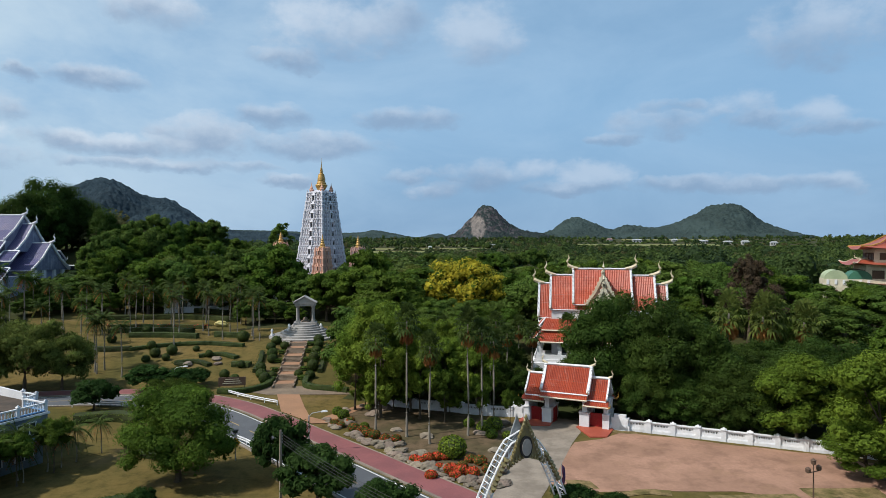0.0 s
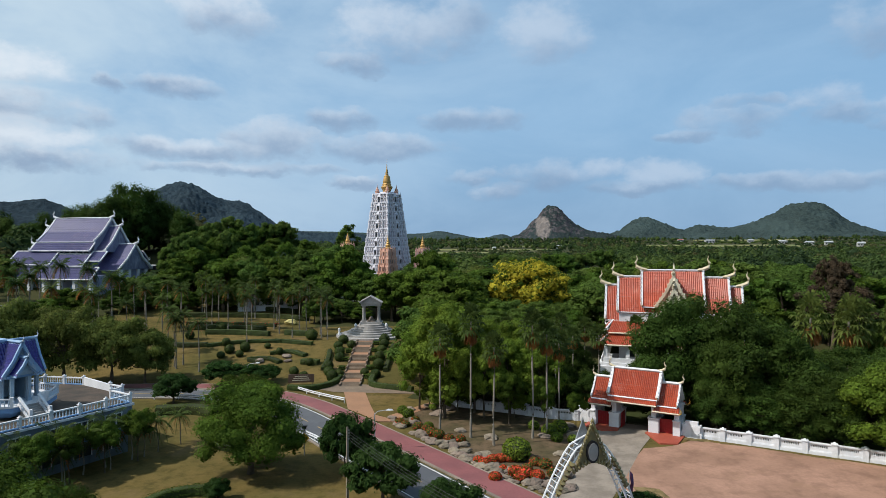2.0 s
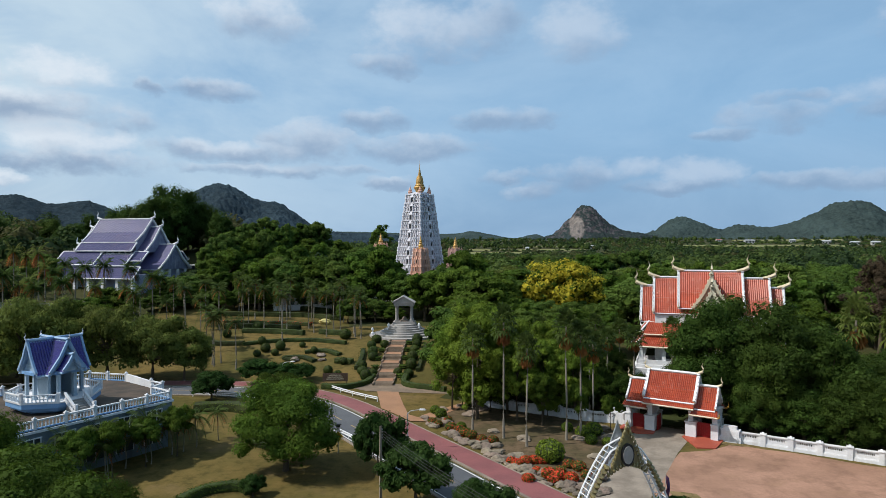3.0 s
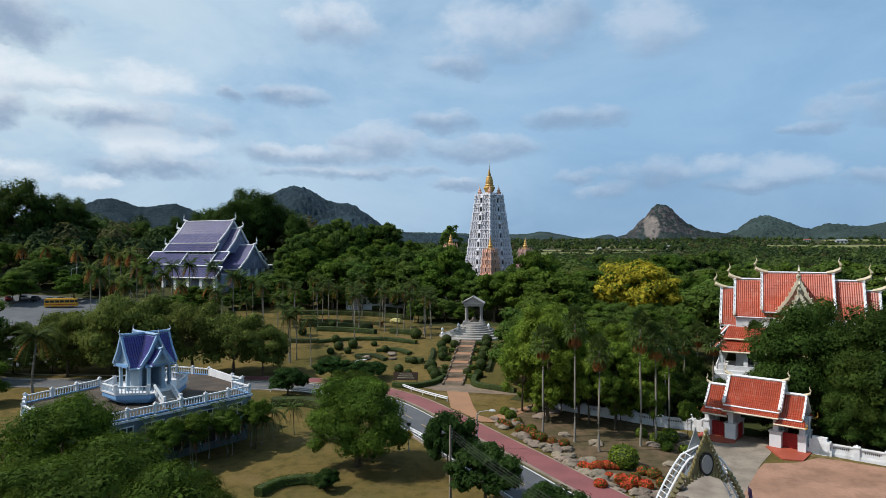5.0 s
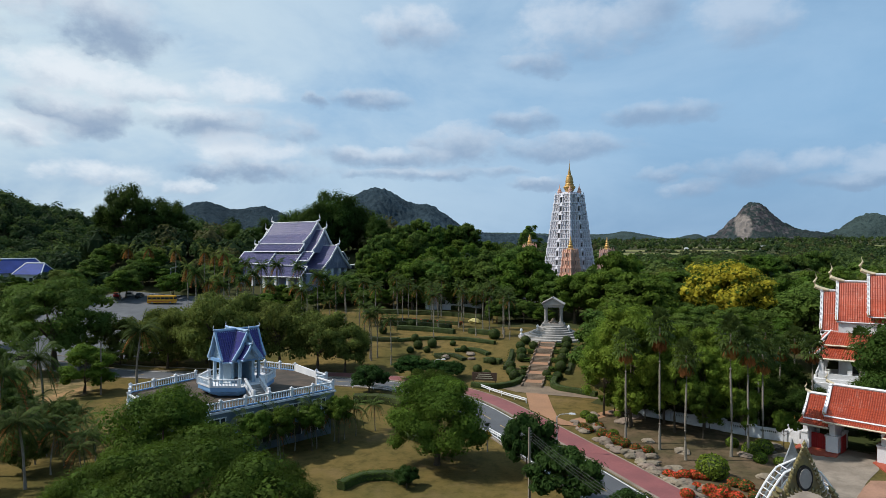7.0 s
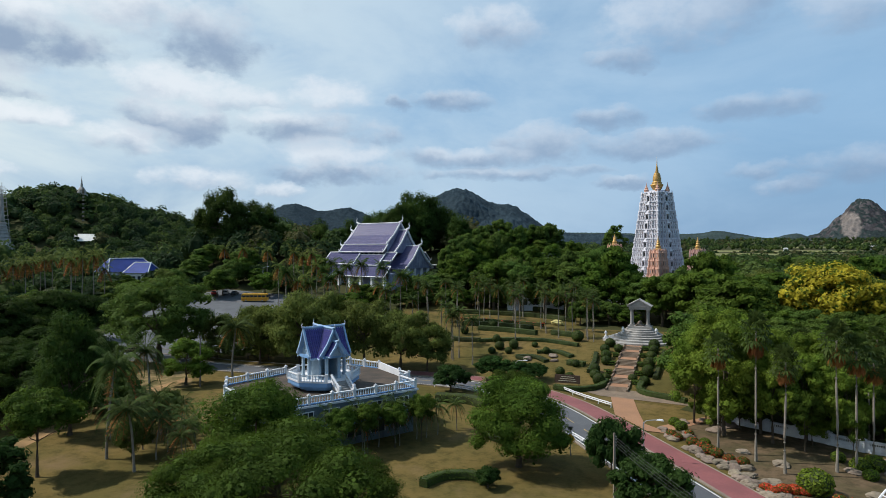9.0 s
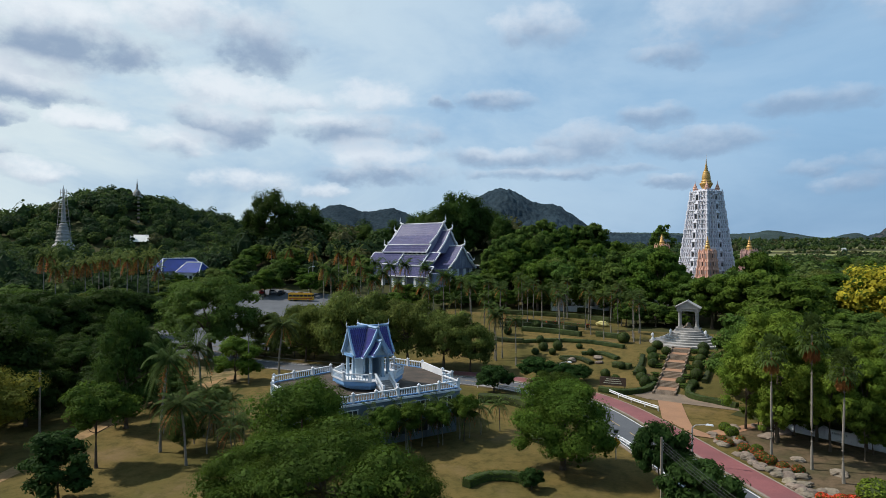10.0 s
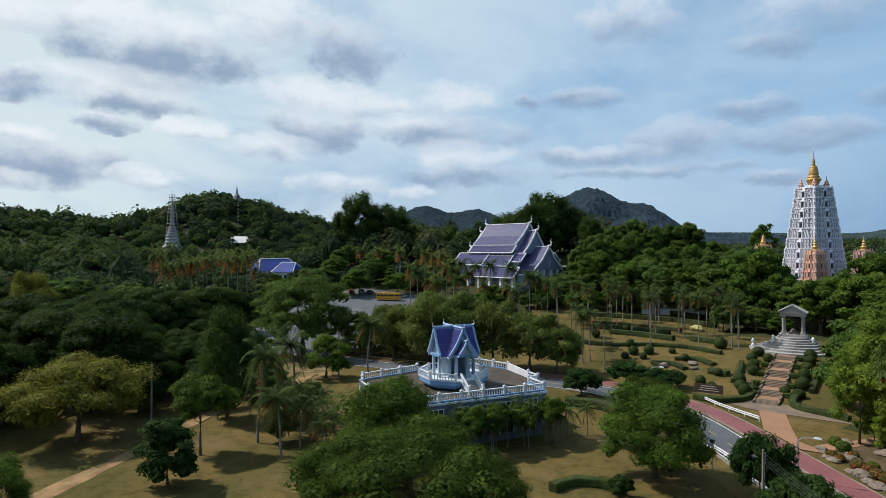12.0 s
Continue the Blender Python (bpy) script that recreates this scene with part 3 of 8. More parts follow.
def roof_tier(parent, m, length, half, z_eave, z_ridge, tiles, trim, fin, pitch=0.32, row=0.5, fin_size=1.3, gable=None, ends=(1, 1), teeth=True, sides=(1, 1)):
    """One gable tier of a temple roof along local x: tiles, ridge cap, edge boards with teeth, gable panels, finials."""
    drop, n = z_ridge - z_eave, 0
    ribs, rows = max(4, int(length / pitch)), max(3, int(math.hypot(half, drop) / row))
    for s, on in zip((-1, 1), sides):
        if not on:
            continue
        bm = bmesh.new()
        a, b = (length / 2, -length / 2) if s > 0 else (-length / 2, length / 2)
        mid_y, mid_z = s * half * 0.5, z_ridge - drop * 0.58
        tile_slope(bm, m @ Vector((a, s * half, z_eave)), m @ Vector((b, s * half, z_eave)), m @ Vector((b, mid_y, mid_z)), m @ Vector((a, mid_y, mid_z)), ribs, max(2, rows // 2))
        tile_slope(bm, m @ Vector((a, mid_y, mid_z)), m @ Vector((b, mid_y, mid_z)), m @ Vector((b, 0, z_ridge)), m @ Vector((a, 0, z_ridge)), ribs, max(2, rows // 2))
        part("roof_tiles", bm, tiles, parent)
        bm = bmesh.new()
        slab(bm, [m @ Vector((a, s * half, z_eave - 0.06)), m @ Vector((b, s * half, z_eave - 0.06)), m @ Vector((b, mid_y, mid_z - 0.1)), m @ Vector((a, mid_y, mid_z - 0.1))], 0.14)
        slab(bm, [m @ Vector((a, mid_y, mid_z - 0.1)), m @ Vector((b, mid_y, mid_z - 0.1)), m @ Vector((b, 0, z_ridge - 0.1)), m @ Vector((a, 0, z_ridge - 0.1))], 0.14)
        part("roof_board", bm, trim, parent)
        bm = bmesh.new()
        beam(bm, m @ Vector((-length / 2, s * half, z_eave - 0.1)), m @ Vector((length / 2, s * half, z_eave - 0.1)), 0.13, n=4)
        part("eave_board", bm, trim, parent)
    bm = bmesh.new()
    beam(bm, m @ Vector((-length / 2 - 0.1, 0, z_ridge + 0.1)), m @ Vector((length / 2 + 0.1, 0, z_ridge + 0.1)), 0.2, n=6)
    part("ridge_cap", bm, trim, parent)
    for e, on in zip((-1, 1), ends):
        if not on:
            continue
        x = e * length / 2
        bm = bmesh.new()
        for s in (-1, 1):
            path = [(x + e * 0.12, 0, z_ridge + 0.12), (x + e * 0.12, s * half * 0.5, z_ridge - drop * 0.58 + 0.12), (x + e * 0.12, s * half * 1.03, z_eave + 0.1)]
            for p, q in zip(path, path[1:]):
                p, q = Vector(p), Vector(q)
                d = Vector((e * (0.34 if fin_size > 0.9 else 0.2), 0, 0))
                up2 = Vector((0, 0, 0.22))
                corners = [p - d + up2, p + d * 0.3 + up2, q + d * 0.3 + up2, q - d + up2]
                slab(bm, [m @ c for c in (corners if (corners[1] - corners[0]).cross(corners[2] - corners[0]).z > 0 else corners[::-1])], 0.5 if fin_size > 0.9 else 0.28)
                if teeth:
                    k = max(2, int((q - p).length / (0.5 if fin_size < 1.6 else 0.9)))
                    for i in range(k):
                        c = p.lerp(q, (i + 0.5) / k) + Vector((0, 0, 0.2))
                        beam(bm, m @ c, m @ (c + Vector((0, s * 0.12, 0.2 * fin_size))), 0.1 * fin_size, 0.02, 4)
        part("edge_board", bm, trim, parent)
        if gable is not None:
            bm = bmesh.new()
            x2 = x - e * 0.45
            tri = [(half * 0.93, z_eave), (half * 0.47, z_ridge - drop * 0.6), (0, z_ridge - 0.2), (-half * 0.47, z_ridge - drop * 0.6), (-half * 0.93, z_eave)]
            a, b = [bm.verts.new(m @ Vector((x2, y, z))) for y, z in tri], [bm.verts.new(m @ Vector((x2 - e * 0.2, y, z))) for y, z in tri]
            bm.faces.new(a)
            bm.faces.new(b[::-1])
            for i in range(5):
                bm.faces.new((a[i], b[i], b[(i + 1) % 5], a[(i + 1) % 5]))
            for k in (0.25, 0.5, 0.72):
                w = half * (1 - k) * 0.8
                box(bm, m @ Vector((x2 + e * 0.06, 0, z_eave + drop * k * 0.9)), (0.12, 2 * w, 0.14), math.degrees(m.to_euler().z))
            bmesh.ops.recalc_face_normals(bm, faces=bm.faces)
            part("gable_panel", bm, gable, parent)
        if fin is not None:
            bm = bmesh.new()
            d = m.to_3x3() @ Vector((e, 0, 0))
            horn(bm, m @ Vector((x, 0, z_ridge + 0.15)), d, fin_size)
            part("finial", bm, fin, parent)
            for s in (-1, 1):
                part("eave_finial", horn(bmesh.new(), m @ Vector((x, s * half * 0.98, z_eave + 0.1)), m.to_3x3() @ Vector((0, s, 0)), fin_size * 0.4), fin, parent)


def baluster_mesh(h, material):
    bm = bmesh.new()
    lathe(bm, (0, 0, 0), [(0.075, 0), (0.075, 0.06 * h), (0.045, 0.14 * h), (0.085, 0.36 * h), (0.05, 0.66 * h), (0.045, 0.84 * h), (0.075, 0.93 * h), (0.075, h)], 6)
    return mesh_of(bm, "baluster", material)


BALUSTER = baluster_mesh(0.72, mat("baluster_paint", (0.60, 0.68, 0.76), (0.5, 0.6, 0.7), 0.6, scale=0.5, fine=7, bump=0.05))


def balustrade(line, z, parent_label, post_mat=M_WHITE, rail_mat=M_WHITE, back=None, gap=0.36, post_gap=3.0, kind_name="balustrade", group="deck balustrades"):
    """A run of turned balusters between posts along a plan line."""
    t = thing(kind_name, Matrix.Translation((*line[0], z)), parent_label, "balustrade", group)
    o = Vector((*line[0], z))
    for (ax, ay), (bx, by) in zip(line, line[1:]):
        a, b = Vector((ax, ay, z)) - o, Vector((bx, by, z)) - o
        n = max(1, round((b - a).length / post_gap))
        rz = math.degrees(math.atan2(by - ay, bx - ax))
        for k in range(n + 1):
            p = a.lerp(b, k / n)
            posts = bmesh.new()
            box(posts, p, (0.3, 0.3, 1.12), rz)
            box(posts, p + Vector((0, 0, 1.12)), (0.4, 0.4, 0.1), rz)
            box(posts, p + Vector((0, 0, 1.22)), (0.24, 0.24, 0.16), rz, 0.4)
            part("post", posts, post_mat, t)
        mid, ln = (a + b) / 2, (b - a).length
        part("bottom_rail", box(bmesh.new(), mid + Vector((0, 0, 0.02)), (ln, 0.24, 0.14), rz), M_LIGHTBLUE, t)
        part("top_rail", box(bmesh.new(), mid + Vector((0, 0, 0.88)), (ln, 0.26, 0.14), rz), rail_mat, t)
        k = int(ln / gap)
        for i in range(k):
            ob = new("baluster", back or BALUSTER)
            ob.parent = t
            ob.location = a.lerp(b, (i + 0.5) / k) + Vector((0, 0, 0.16))
    return t


# temple gate at the end of the drive
GATE = pose(18.0, 89.2, 0, 0, 0, -25) @ Matrix.Diagonal((0.89, 0.95, 1.0, 1.0))
gate = thing("temple_gate", GATE, "white temple gatehouse with red glazed tiers and gilt finials", "gate")
I4 = Matrix()
roof_tier(gate, I4, 7.4, 2.9, 4.75, 8.05, M_REDTILE, M_WHITE, M_FINIAL, 0.27, 0.42, 1.05, M_WHITE)
for s in (-1, 1):
    roof_tier(gate, Matrix.Translation((s * 5.0, 0, 0)), 2.9, 2.5, 4.0, 6.6, M_REDTILE, M_WHITE, M_FINIAL, 0.27, 0.42, 0.9, M_WHITE, ends=(s < 0, s > 0))
    for y in (-1, 1):
        bm = bmesh.new()
        tile_slope(bm, (s * 5.05 + (1.9 if y > 0 else -1.9), y * 3.3, 3.35), (s * 5.05 + (-1.9 if y > 0 else 1.9), y * 3.3, 3.35), (s * 5.05 + (-1.7 if y > 0 else 1.7), y * 2.2, 4.0), (s * 5.05 + (1.7 if y > 0 else -1.7), y * 2.2, 4.0), 13, 3)
        part("lower_tiles", bm, M_REDTILE, gate)
    for y in (-1, 1):
        part("lower_eave", beam(bmesh.new(), (s * 5.05 - 2.0, y * 3.3, 3.28), (s * 5.05 + 2.0, y * 3.3, 3.28), 0.12, n=4), M_CREAM, gate)
        part("lower_finial", horn(bmesh.new(), (s * 7.0, y * 3.3, 3.3), (s, y, 0), 0.6), M_GOLD, gate)
    for x in (s * 3.0, s * 6.3):
        for y in (-1.6, 1.6):
            bm = bmesh.new()
            box(bm, (x, y, 0), (1.5 if abs(x) < 4 else 1.0, 1.1, 2.0))
            box(bm, (x, y, 2.0), (1.7 if abs(x) < 4 else 1.1, 1.3, 0.16))
            box(bm, (x, y, 2.16), (0.7, 0.7, 1.6))
            box(bm, (x, y, 3.6), (0.95, 0.95, 0.2))
            part("gate_pier", bm, M_WHITE, gate)
        part("cross_wall", box(bmesh.new(), (x, 0, 0), (0.5, 2.4, 3.7)), M_WHITE, gate)
    bm = bmesh.new()
    box(bm, (s * 4.75, -1.2, 0.05), (2.1, 0.12, 1.95))
    for k in range(7):
        box(bm, (s * 4.75 - 0.9 + k * 0.3, -1.28, 0.05), (0.08, 0.06, 1.95))
    part("side_gate_leaf", bm, M_REDPAINT, gate, "dark red boarded side gate")
    bm = bmesh.new()
    box(bm, (s * 2.05, -0.4, 0.05), (0.1, 1.8, 2.0))
    part("main_gate_leaf", bm, M_REDPAINT, gate, "dark red gate leaf folded open")
for y in (-1, 1):
    bm = bmesh.new()
    k = 1 if y > 0 else -1
    tile_slope(bm, (k * 3.7, y * 3.5, 4.1), (-k * 3.7, y * 3.5, 4.1), (-k * 3.6, y * 2.7, 4.7), (k * 3.6, y * 2.7, 4.7), 27, 2)
    part("lower_tiles", bm, M_REDTILE, gate)
    part("lower_eave", beam(bmesh.new(), (-3.7, y * 3.5, 4.02), (3.7, y * 3.5, 4.02), 0.12, n=4), M_CREAM, gate)
bm = bmesh.new()
box(bm, (0, -1.6, 3.75), (7.2, 0.7, 0.75))
box(bm, (0, 1.6, 3.75), (7.2, 0.7, 0.75))
for s in (-1, 1):
    box(bm, (s * 5, -1.6, 3.15), (3.4, 0.5, 0.5))
    box(bm, (s * 5, 1.6, 3.15), (3.4, 0.5, 0.5))
part("lintel", bm, M_WHITE, gate)
bm = bmesh.new()
box(bm, (0, 0, 4.35), (7.0, 4.6, 0.2))
part("soffit", bm, M_CREAM, gate)
for s, pts in ((-1, [(-7.4, -1.2), (-2.2, -1.2), (-2.0, -3.6), (-4.2, -4.6), (-7.4, -3.2)]), (1, [(2.2, -1.2), (7.4, -1.2), (7.2, -5.6), (4.9, -6.6), (1.9, -2.6)])):
    bm = bmesh.new()
    prism(bm, pts, 0.0, 0.16, GATE)
    tagged(part("red_forecourt", bm, mat("red_cement", (0.36, 0.075, 0.04), (0.3, 0.06, 0.035), 0.7, scale=0.4, fine=5)), "red cement apron beside the temple gate", "paving", kind="structure")


def wall_run(a, b, label, h=1.75, bays=0):
    """A white boundary wall with plinth, coping, caps on pilasters and a grille of slots in each bay."""
    a, b = Vector((*a, 0)), Vector((*b, 0))
    ln, rz = (b - a).length, math.degrees(math.atan2(b.y - a.y, b.x - a.x))
    t = thing("boundary_wall", pose(a.x, a.y, ground_z(a.x, a.y), 0, 0, rz) @ Matrix.Diagonal((1, 1, 0.82, 1)), label, "wall", "boundary walls")
    n = bays or max(1, round(ln / 3.4))
    w = ln / n
    for k in range(n):
        bm = bmesh.new()
        x = (k + 0.5) * w
        box(bm, (x, 0, -0.3), (w, 0.55, 0.75))
        box(bm, (x, 0, 0.45), (w, 0.42, 0.12))
        box(bm, (x, 0, 0.57), (w, 0.26, 0.48))
        m = w * 0.56
        for s in (-1, 1):
            box(bm, (x + s * (w + m) / 4, 0, 1.05), ((w - m) / 2, 0.26, 0.36))
        box(bm, (x, 0, 1.41), (w, 0.3, h - 1.55))
        box(bm, (x, 0, h - 0.14), (w, 0.5, 0.14))
        for i in range(9):
            box(bm, (x - m / 2 + (i + 0.5) * m / 9, 0, 1.05), (m / 9 * 0.4, 0.2, 0.36))
        part("wall_panel", bm, M_WHITE, t)
    for k in range(n + 1):
        bm = bmesh.new()
        box(bm, (k * w, 0, -0.3), (0.6, 0.7, h + 0.35))
        box(bm, (k * w, 0, h + 0.05), (0.75, 0.85, 0.12))
        box(bm, (k * w, 0, h + 0.17), (0.4, 0.45, 0.25), 0, 0.5)
        part("pilaster", bm, M_WHITE, t)
    return t


wall_run((25.0, 85.2), (44.6, 76.4), "long white-painted boundary wall with slotted grilles", bays=7)
wall_run((44.6, 76.4), (76, 62), "long white-painted boundary wall under trees")
wall_run((6.4, 92.6), (10.0, 92.0), "short white-painted boundary wall with slotted grille", bays=1)
wall_run((-11.5, 99.2), (6.4, 92.6), "white-painted boundary wall under trees", bays=5)
for p in ((10.8, 92.0, 1.6), (24.3, 85.3, 1.4)):
    bm = bmesh.new()
    for i, (w, h0, h1) in enumerate(((2.6, -0.2, 0.7), (2.2, 0.7, 1.5), (2.4, 1.5, 1.7), (1.6, 1.7, 2.1))):
        box(bm, (0, 0, h0), (w, 0.9 - 0.1 * i, h1 - h0))
    o = part("gate_wing", bm, M_WHITE)
    o.matrix_world = pose(p[0], p[1], 0, 0, 0, -27.5)
    tagged(o, "stepped white masonry wing wall beside the gate", "wall", "boundary walls")

# red-roofed hall behind the gate
HALL = pose(32.2, 126.3, 2.4, 0, 0, -12) @ Matrix.Diagonal((0.94, 1.0, 1.0, 1.0))
hall = thing("red_roofed_hall", HALL, "white temple hall with tiered red glazed roofs and cream finials", "temple hall")
for ln, half, ze, zr in ((12.0, 4.9, 11.4, 18.2), (21.6, 4.5, 10.3, 16.9), (26.6, 4.0, 8.6, 15.2)):
    roof_tier(hall, I4, ln, half, ze, zr, M_REDTILE, M_WHITE, M_FINIAL, 0.36, 0.55, 2.1, M_CREAM)
roof_tier(hall, pose(0, -3.6, 0, 0, 0, 90), 7.6, 3.4, 11.6, 17.6, M_REDTILE, M_CREAM, M_CREAM, 0.36, 0.55, 1.7, M_CREAM, ends=(1, 0))
roof_tier(hall, pose(0, -5.4, 0, 0, 0, 90), 7.6, 3.0, 9.6, 15.4, M_REDTILE, M_CREAM, M_CREAM, 0.36, 0.55, 1.7, M_CREAM, ends=(1, 0))
for s in (-1, 1):
    for y, z0, z1, o0, o1 in ((1, 6.4, 8.6, 6.4, 4.0), (-1, 6.4, 8.6, 6.4, 4.0), (1, 4.3, 6.2, 8.2, 5.8), (-1, 4.3, 6.2, 8.2, 5.8)):
        if s > 0:
            bm = bmesh.new()
            a = 12.6 if z0 > 5 else 13.4
            xs = (a, -a) if y > 0 else (-a, a)
            tile_slope(bm, (xs[0], y * o0, z0), (xs[1], y * o0, z0), (xs[1] * 0.93, y * o1, z1), (xs[0] * 0.93, y * o1, z1), 70, 5)
            part("skirt_tiles", bm, M_REDTILE, hall)
            bm = bmesh.new()
            beam(bm, (-a, y * o0, z0 - 0.08), (a, y * o0, z0 - 0.08), 0.17, n=4)
            part("skirt_eave", bm, M_CREAM, hall)
    for z0, z1, x0, x1, w in ((6.4, 8.6, 13.6, 11.6, 6.4), (4.3, 6.2, 14.4, 12.4, 8.2)):
        bm = bmesh.new()
        ys = (-w, w) if s > 0 else (w, -w)
        tile_slope(bm, (s * x0, ys[0], z0), (s * x0, ys[1], z0), (s * x1, ys[1] * 0.6, z1), (s * x1, ys[0] * 0.6, z1), 36, 5)
        part("skirt_tiles", bm, M_REDTILE, hall)
        bm = bmesh.new()
        beam(bm, (s * x0, -w, z0 - 0.08), (s * x0, w, z0 - 0.08), 0.17, n=4)
        for y in (-1, 1):
            beam(bm, (s * x0, y * w, z0), (s * x1, y * w * 0.6, z1 + 0.05), 0.2, n=5)
            horn(bm, (s * x0, y * w, z0), (s, y, 0), 0.9)
        part("hip_trim", bm, M_WHITE, hall)
bm = bmesh.new()
box(bm, (0, 0, 0.9), (21, 8.5, 9.5))
part("hall_body", bm, M_WHITE, hall)
bm = bmesh.new()
box(bm, (0, 0, -2.6), (29, 17.5, 2.9))
box(bm, (0, 0, 0.3), (28, 16.5, 0.6))
part("podium", bm, M_WHITE, hall)
for x in (-13, -8.7, -4.3, 0, 4.3, 8.7, 13):
    for y in (-7.2, 7.2):
        bm = bmesh.new()
        box(bm, (x, y, 0.9), (0.75, 0.75, 3.2))
        box(bm, (x, y, 3.7), (1.0, 1.0, 0.5))
        part("column", bm, M_WHITE, hall)
for y in (-4, 0, 4):
    for x in (-13, 13):
        bm = bmesh.new()
        box(bm, (x, y, 0.9), (0.75, 0.75, 3.2))
        box(bm, (x, y, 3.7), (1.0, 1.0, 0.5))
        part("column", bm, M_WHITE, hall)
for x in range(-8, 9, 4):
    bm = bmesh.new()
    box(bm, (x, -4.3, 1.6), (1.3, 0.14, 2.4))
    part("window", bm, M_GLASS, hall)
for y in (-2.2, 2.2):
    bm = bmesh.new()
    box(bm, (-10.55, y, 1.2), (0.14, 1.3, 2.6))
    part("window", bm, M_GLASS, hall)
bm = bmesh.new()
box(bm, (0, 0, 4.15), (27.4, 15.6, 0.3))
part("eave_ring", bm, M_WHITE, hall)
bm = bmesh.new()
box(bm, (-13.8, 0, 0.9), (0.2, 15, 0.9))
box(bm, (0, -7.9, 0.9), (27, 0.2, 0.9))
part("parapet", bm, M_WHITE, hall)

# violet-roofed ordination hall
BHALL = pose(-145.8, 201.2, 5.3, 0, 0, -9)
bhall = thing("violet_roofed_hall", BHALL, "tall white temple hall with tiered violet-blue glazed roofs", "temple hall")
for ln, half, ze, zr in ((23.4, 7.6, 21.9, 30.1), (30.4, 7.0, 18.4, 27.2), (43.0, 7.7, 12.6, 21.1)):
    roof_tier(bhall, I4, ln, half, ze, zr, M_BLUETILE, M_WHITE, M_WHITE, 0.6, 0.9, 2.0, M_GABLE)


def skirt(x0, x1, z0, z1, o0, o1):
    """A lean-to strip of tiles along both long sides, with white trim and end finials."""
    for y in (-1, 1):
        bm = bmesh.new()
        xs = (x1, x0) if y > 0 else (x0, x1)
        tile_slope(bm, (xs[0], y * o0, z0), (xs[1], y * o0, z0), (xs[1], y * o1, z1), (xs[0], y * o1, z1), int((x1 - x0) / 0.6), 4, 0.08)
        part("skirt_tiles", bm, M_BLUETILE, bhall)
        bm = bmesh.new()
        beam(bm, (x0, y * o0, z0 - 0.1), (x1, y * o0, z0 - 0.1), 0.2, n=4)
        beam(bm, (x0, y * o1, z1 + 0.1), (x1, y * o1, z1 + 0.1), 0.2, n=4)
        for x in (x0, x1):
            beam(bm, (x, y * o0, z0), (x, y * o1, z1 + 0.1), 0.26, n=5)
            horn(bm, (x, y * o0, z0), (0, y, 0), 0.9)
        part("skirt_trim", bm, M_WHITE, bhall)


skirt(-12.2, 12.2, 18.9, 21.6, 10.0, 7.5)
skirt(-12.6, 12.6, 14.0, 17.7, 13.3, 9.6)
skirt(-18.0, -0.5, 14.3, 18.6, 13.5, 9.3)
skirt(12.0, 17.5, 15.6, 18.6, 11.0, 8.0)
skirt(-19.0, 19.0, 9.9, 13.5, 16.4, 13.0)
bm = bmesh.new()
box(bm, (0, 0, 8.0), (22.4, 13.6, 13.8))
box(bm, (0, 0, 8.0), (40.5, 12.0, 4.6))
box(bm, (0, 0, 8.0), (24.2, 18.6, 9.9))
box(bm, (0, 0, 1.5), (36.5, 26.0, 9.5))
part("hall_body", bm, M_HALLWALL, bhall)
bm = bmesh.new()
for k in range(9):
    for y in (-1, 1):
        box(bm, (-10.4 + k * 2.6, y * 9.34, 17.9), (1.7, 0.2, 0.8))
part("clerestory", bm, M_GLASS, bhall, "row of dark clerestory windows")
bm = bmesh.new()
box(bm, (0, 0, -2), (46, 35, 3.5))
part("podium", bm, M_WHITE, bhall)
for k in range(7):
    x = -18 + k * 6
    bm = bmesh.new()
    box(bm, (x, -15.4, 1.5), (1.1, 1.1, 8.6))
    part("column", bm, M_WHITE, bhall)
    if k < 6:
        bm = bmesh.new()
        box(bm, (x + 3, -13.05, 3.0), (2.0, 0.25, 5))
        part("window", bm, M_LIGHTBLUE, bhall)
        bm = bmesh.new()
        box(bm, (x + 3, -15.4, 1.5), (4.9, 0.3, 1.2))
        part("parapet", bm, M_WHITE, bhall)
for y in (-5.6, -2, 2, 5.6):
    bm = bmesh.new()
    box(bm, (20.6, y, 1.5), (0.9, 0.9, 11.2))
    part("column", bm, M_WHITE, bhall)


# office building with roof terrace
U, V = Vector((0.386, 0.922, 0)), Vector((-0.922, 0.386, 0))
ORIGIN = Vector((-46.0, 72.3, 0))
BLD = Matrix(((U.x, V.x, 0, ORIGIN.x), (U.y, V.y, 0, ORIGIN.y), (0, 0, 1, 0), (0, 0, 0, 1)))
DECK = [(0, 0), (0.4, 4.4), (2.4, 5.0), (2.6, 8.2), (3.4, 15), (1.2, 21), (-11, 20.2), (-20.6, 17.4), (-22.5, 12), (-22.5, 0)]
office = thing("terrace_building", BLD, "pale blue two-storey building with a stained roof terrace", "building")
bm = bmesh.new()
prism(bm, DECK, 3.3, 5.7)
part("upper_wall", bm, M_SHADEDBLUE, office)
bm = bmesh.new()
prism(bm, [(x * 0.975 - 0.3, y * 0.97 + 0.4) for x, y in DECK], -0.5, 3.0)
part("lower_wall", bm, M_SHADEDBLUE, office)
bm = bmesh.new()
prism(bm, [(x * 1.02 + 0.3, (y - 8) * 1.05 + 7.6) for x, y in DECK], 3.0, 3.3)
part("ledge", bm, M_LIGHTBLUE, office)
bm = bmesh.new()
prism(bm, [(x * 1.01 + 0.15, (y - 8) * 1.02 + 7.95) for x, y in DECK], 5.7, 5.95)
part("cornice", bm, M_WHITE, office)
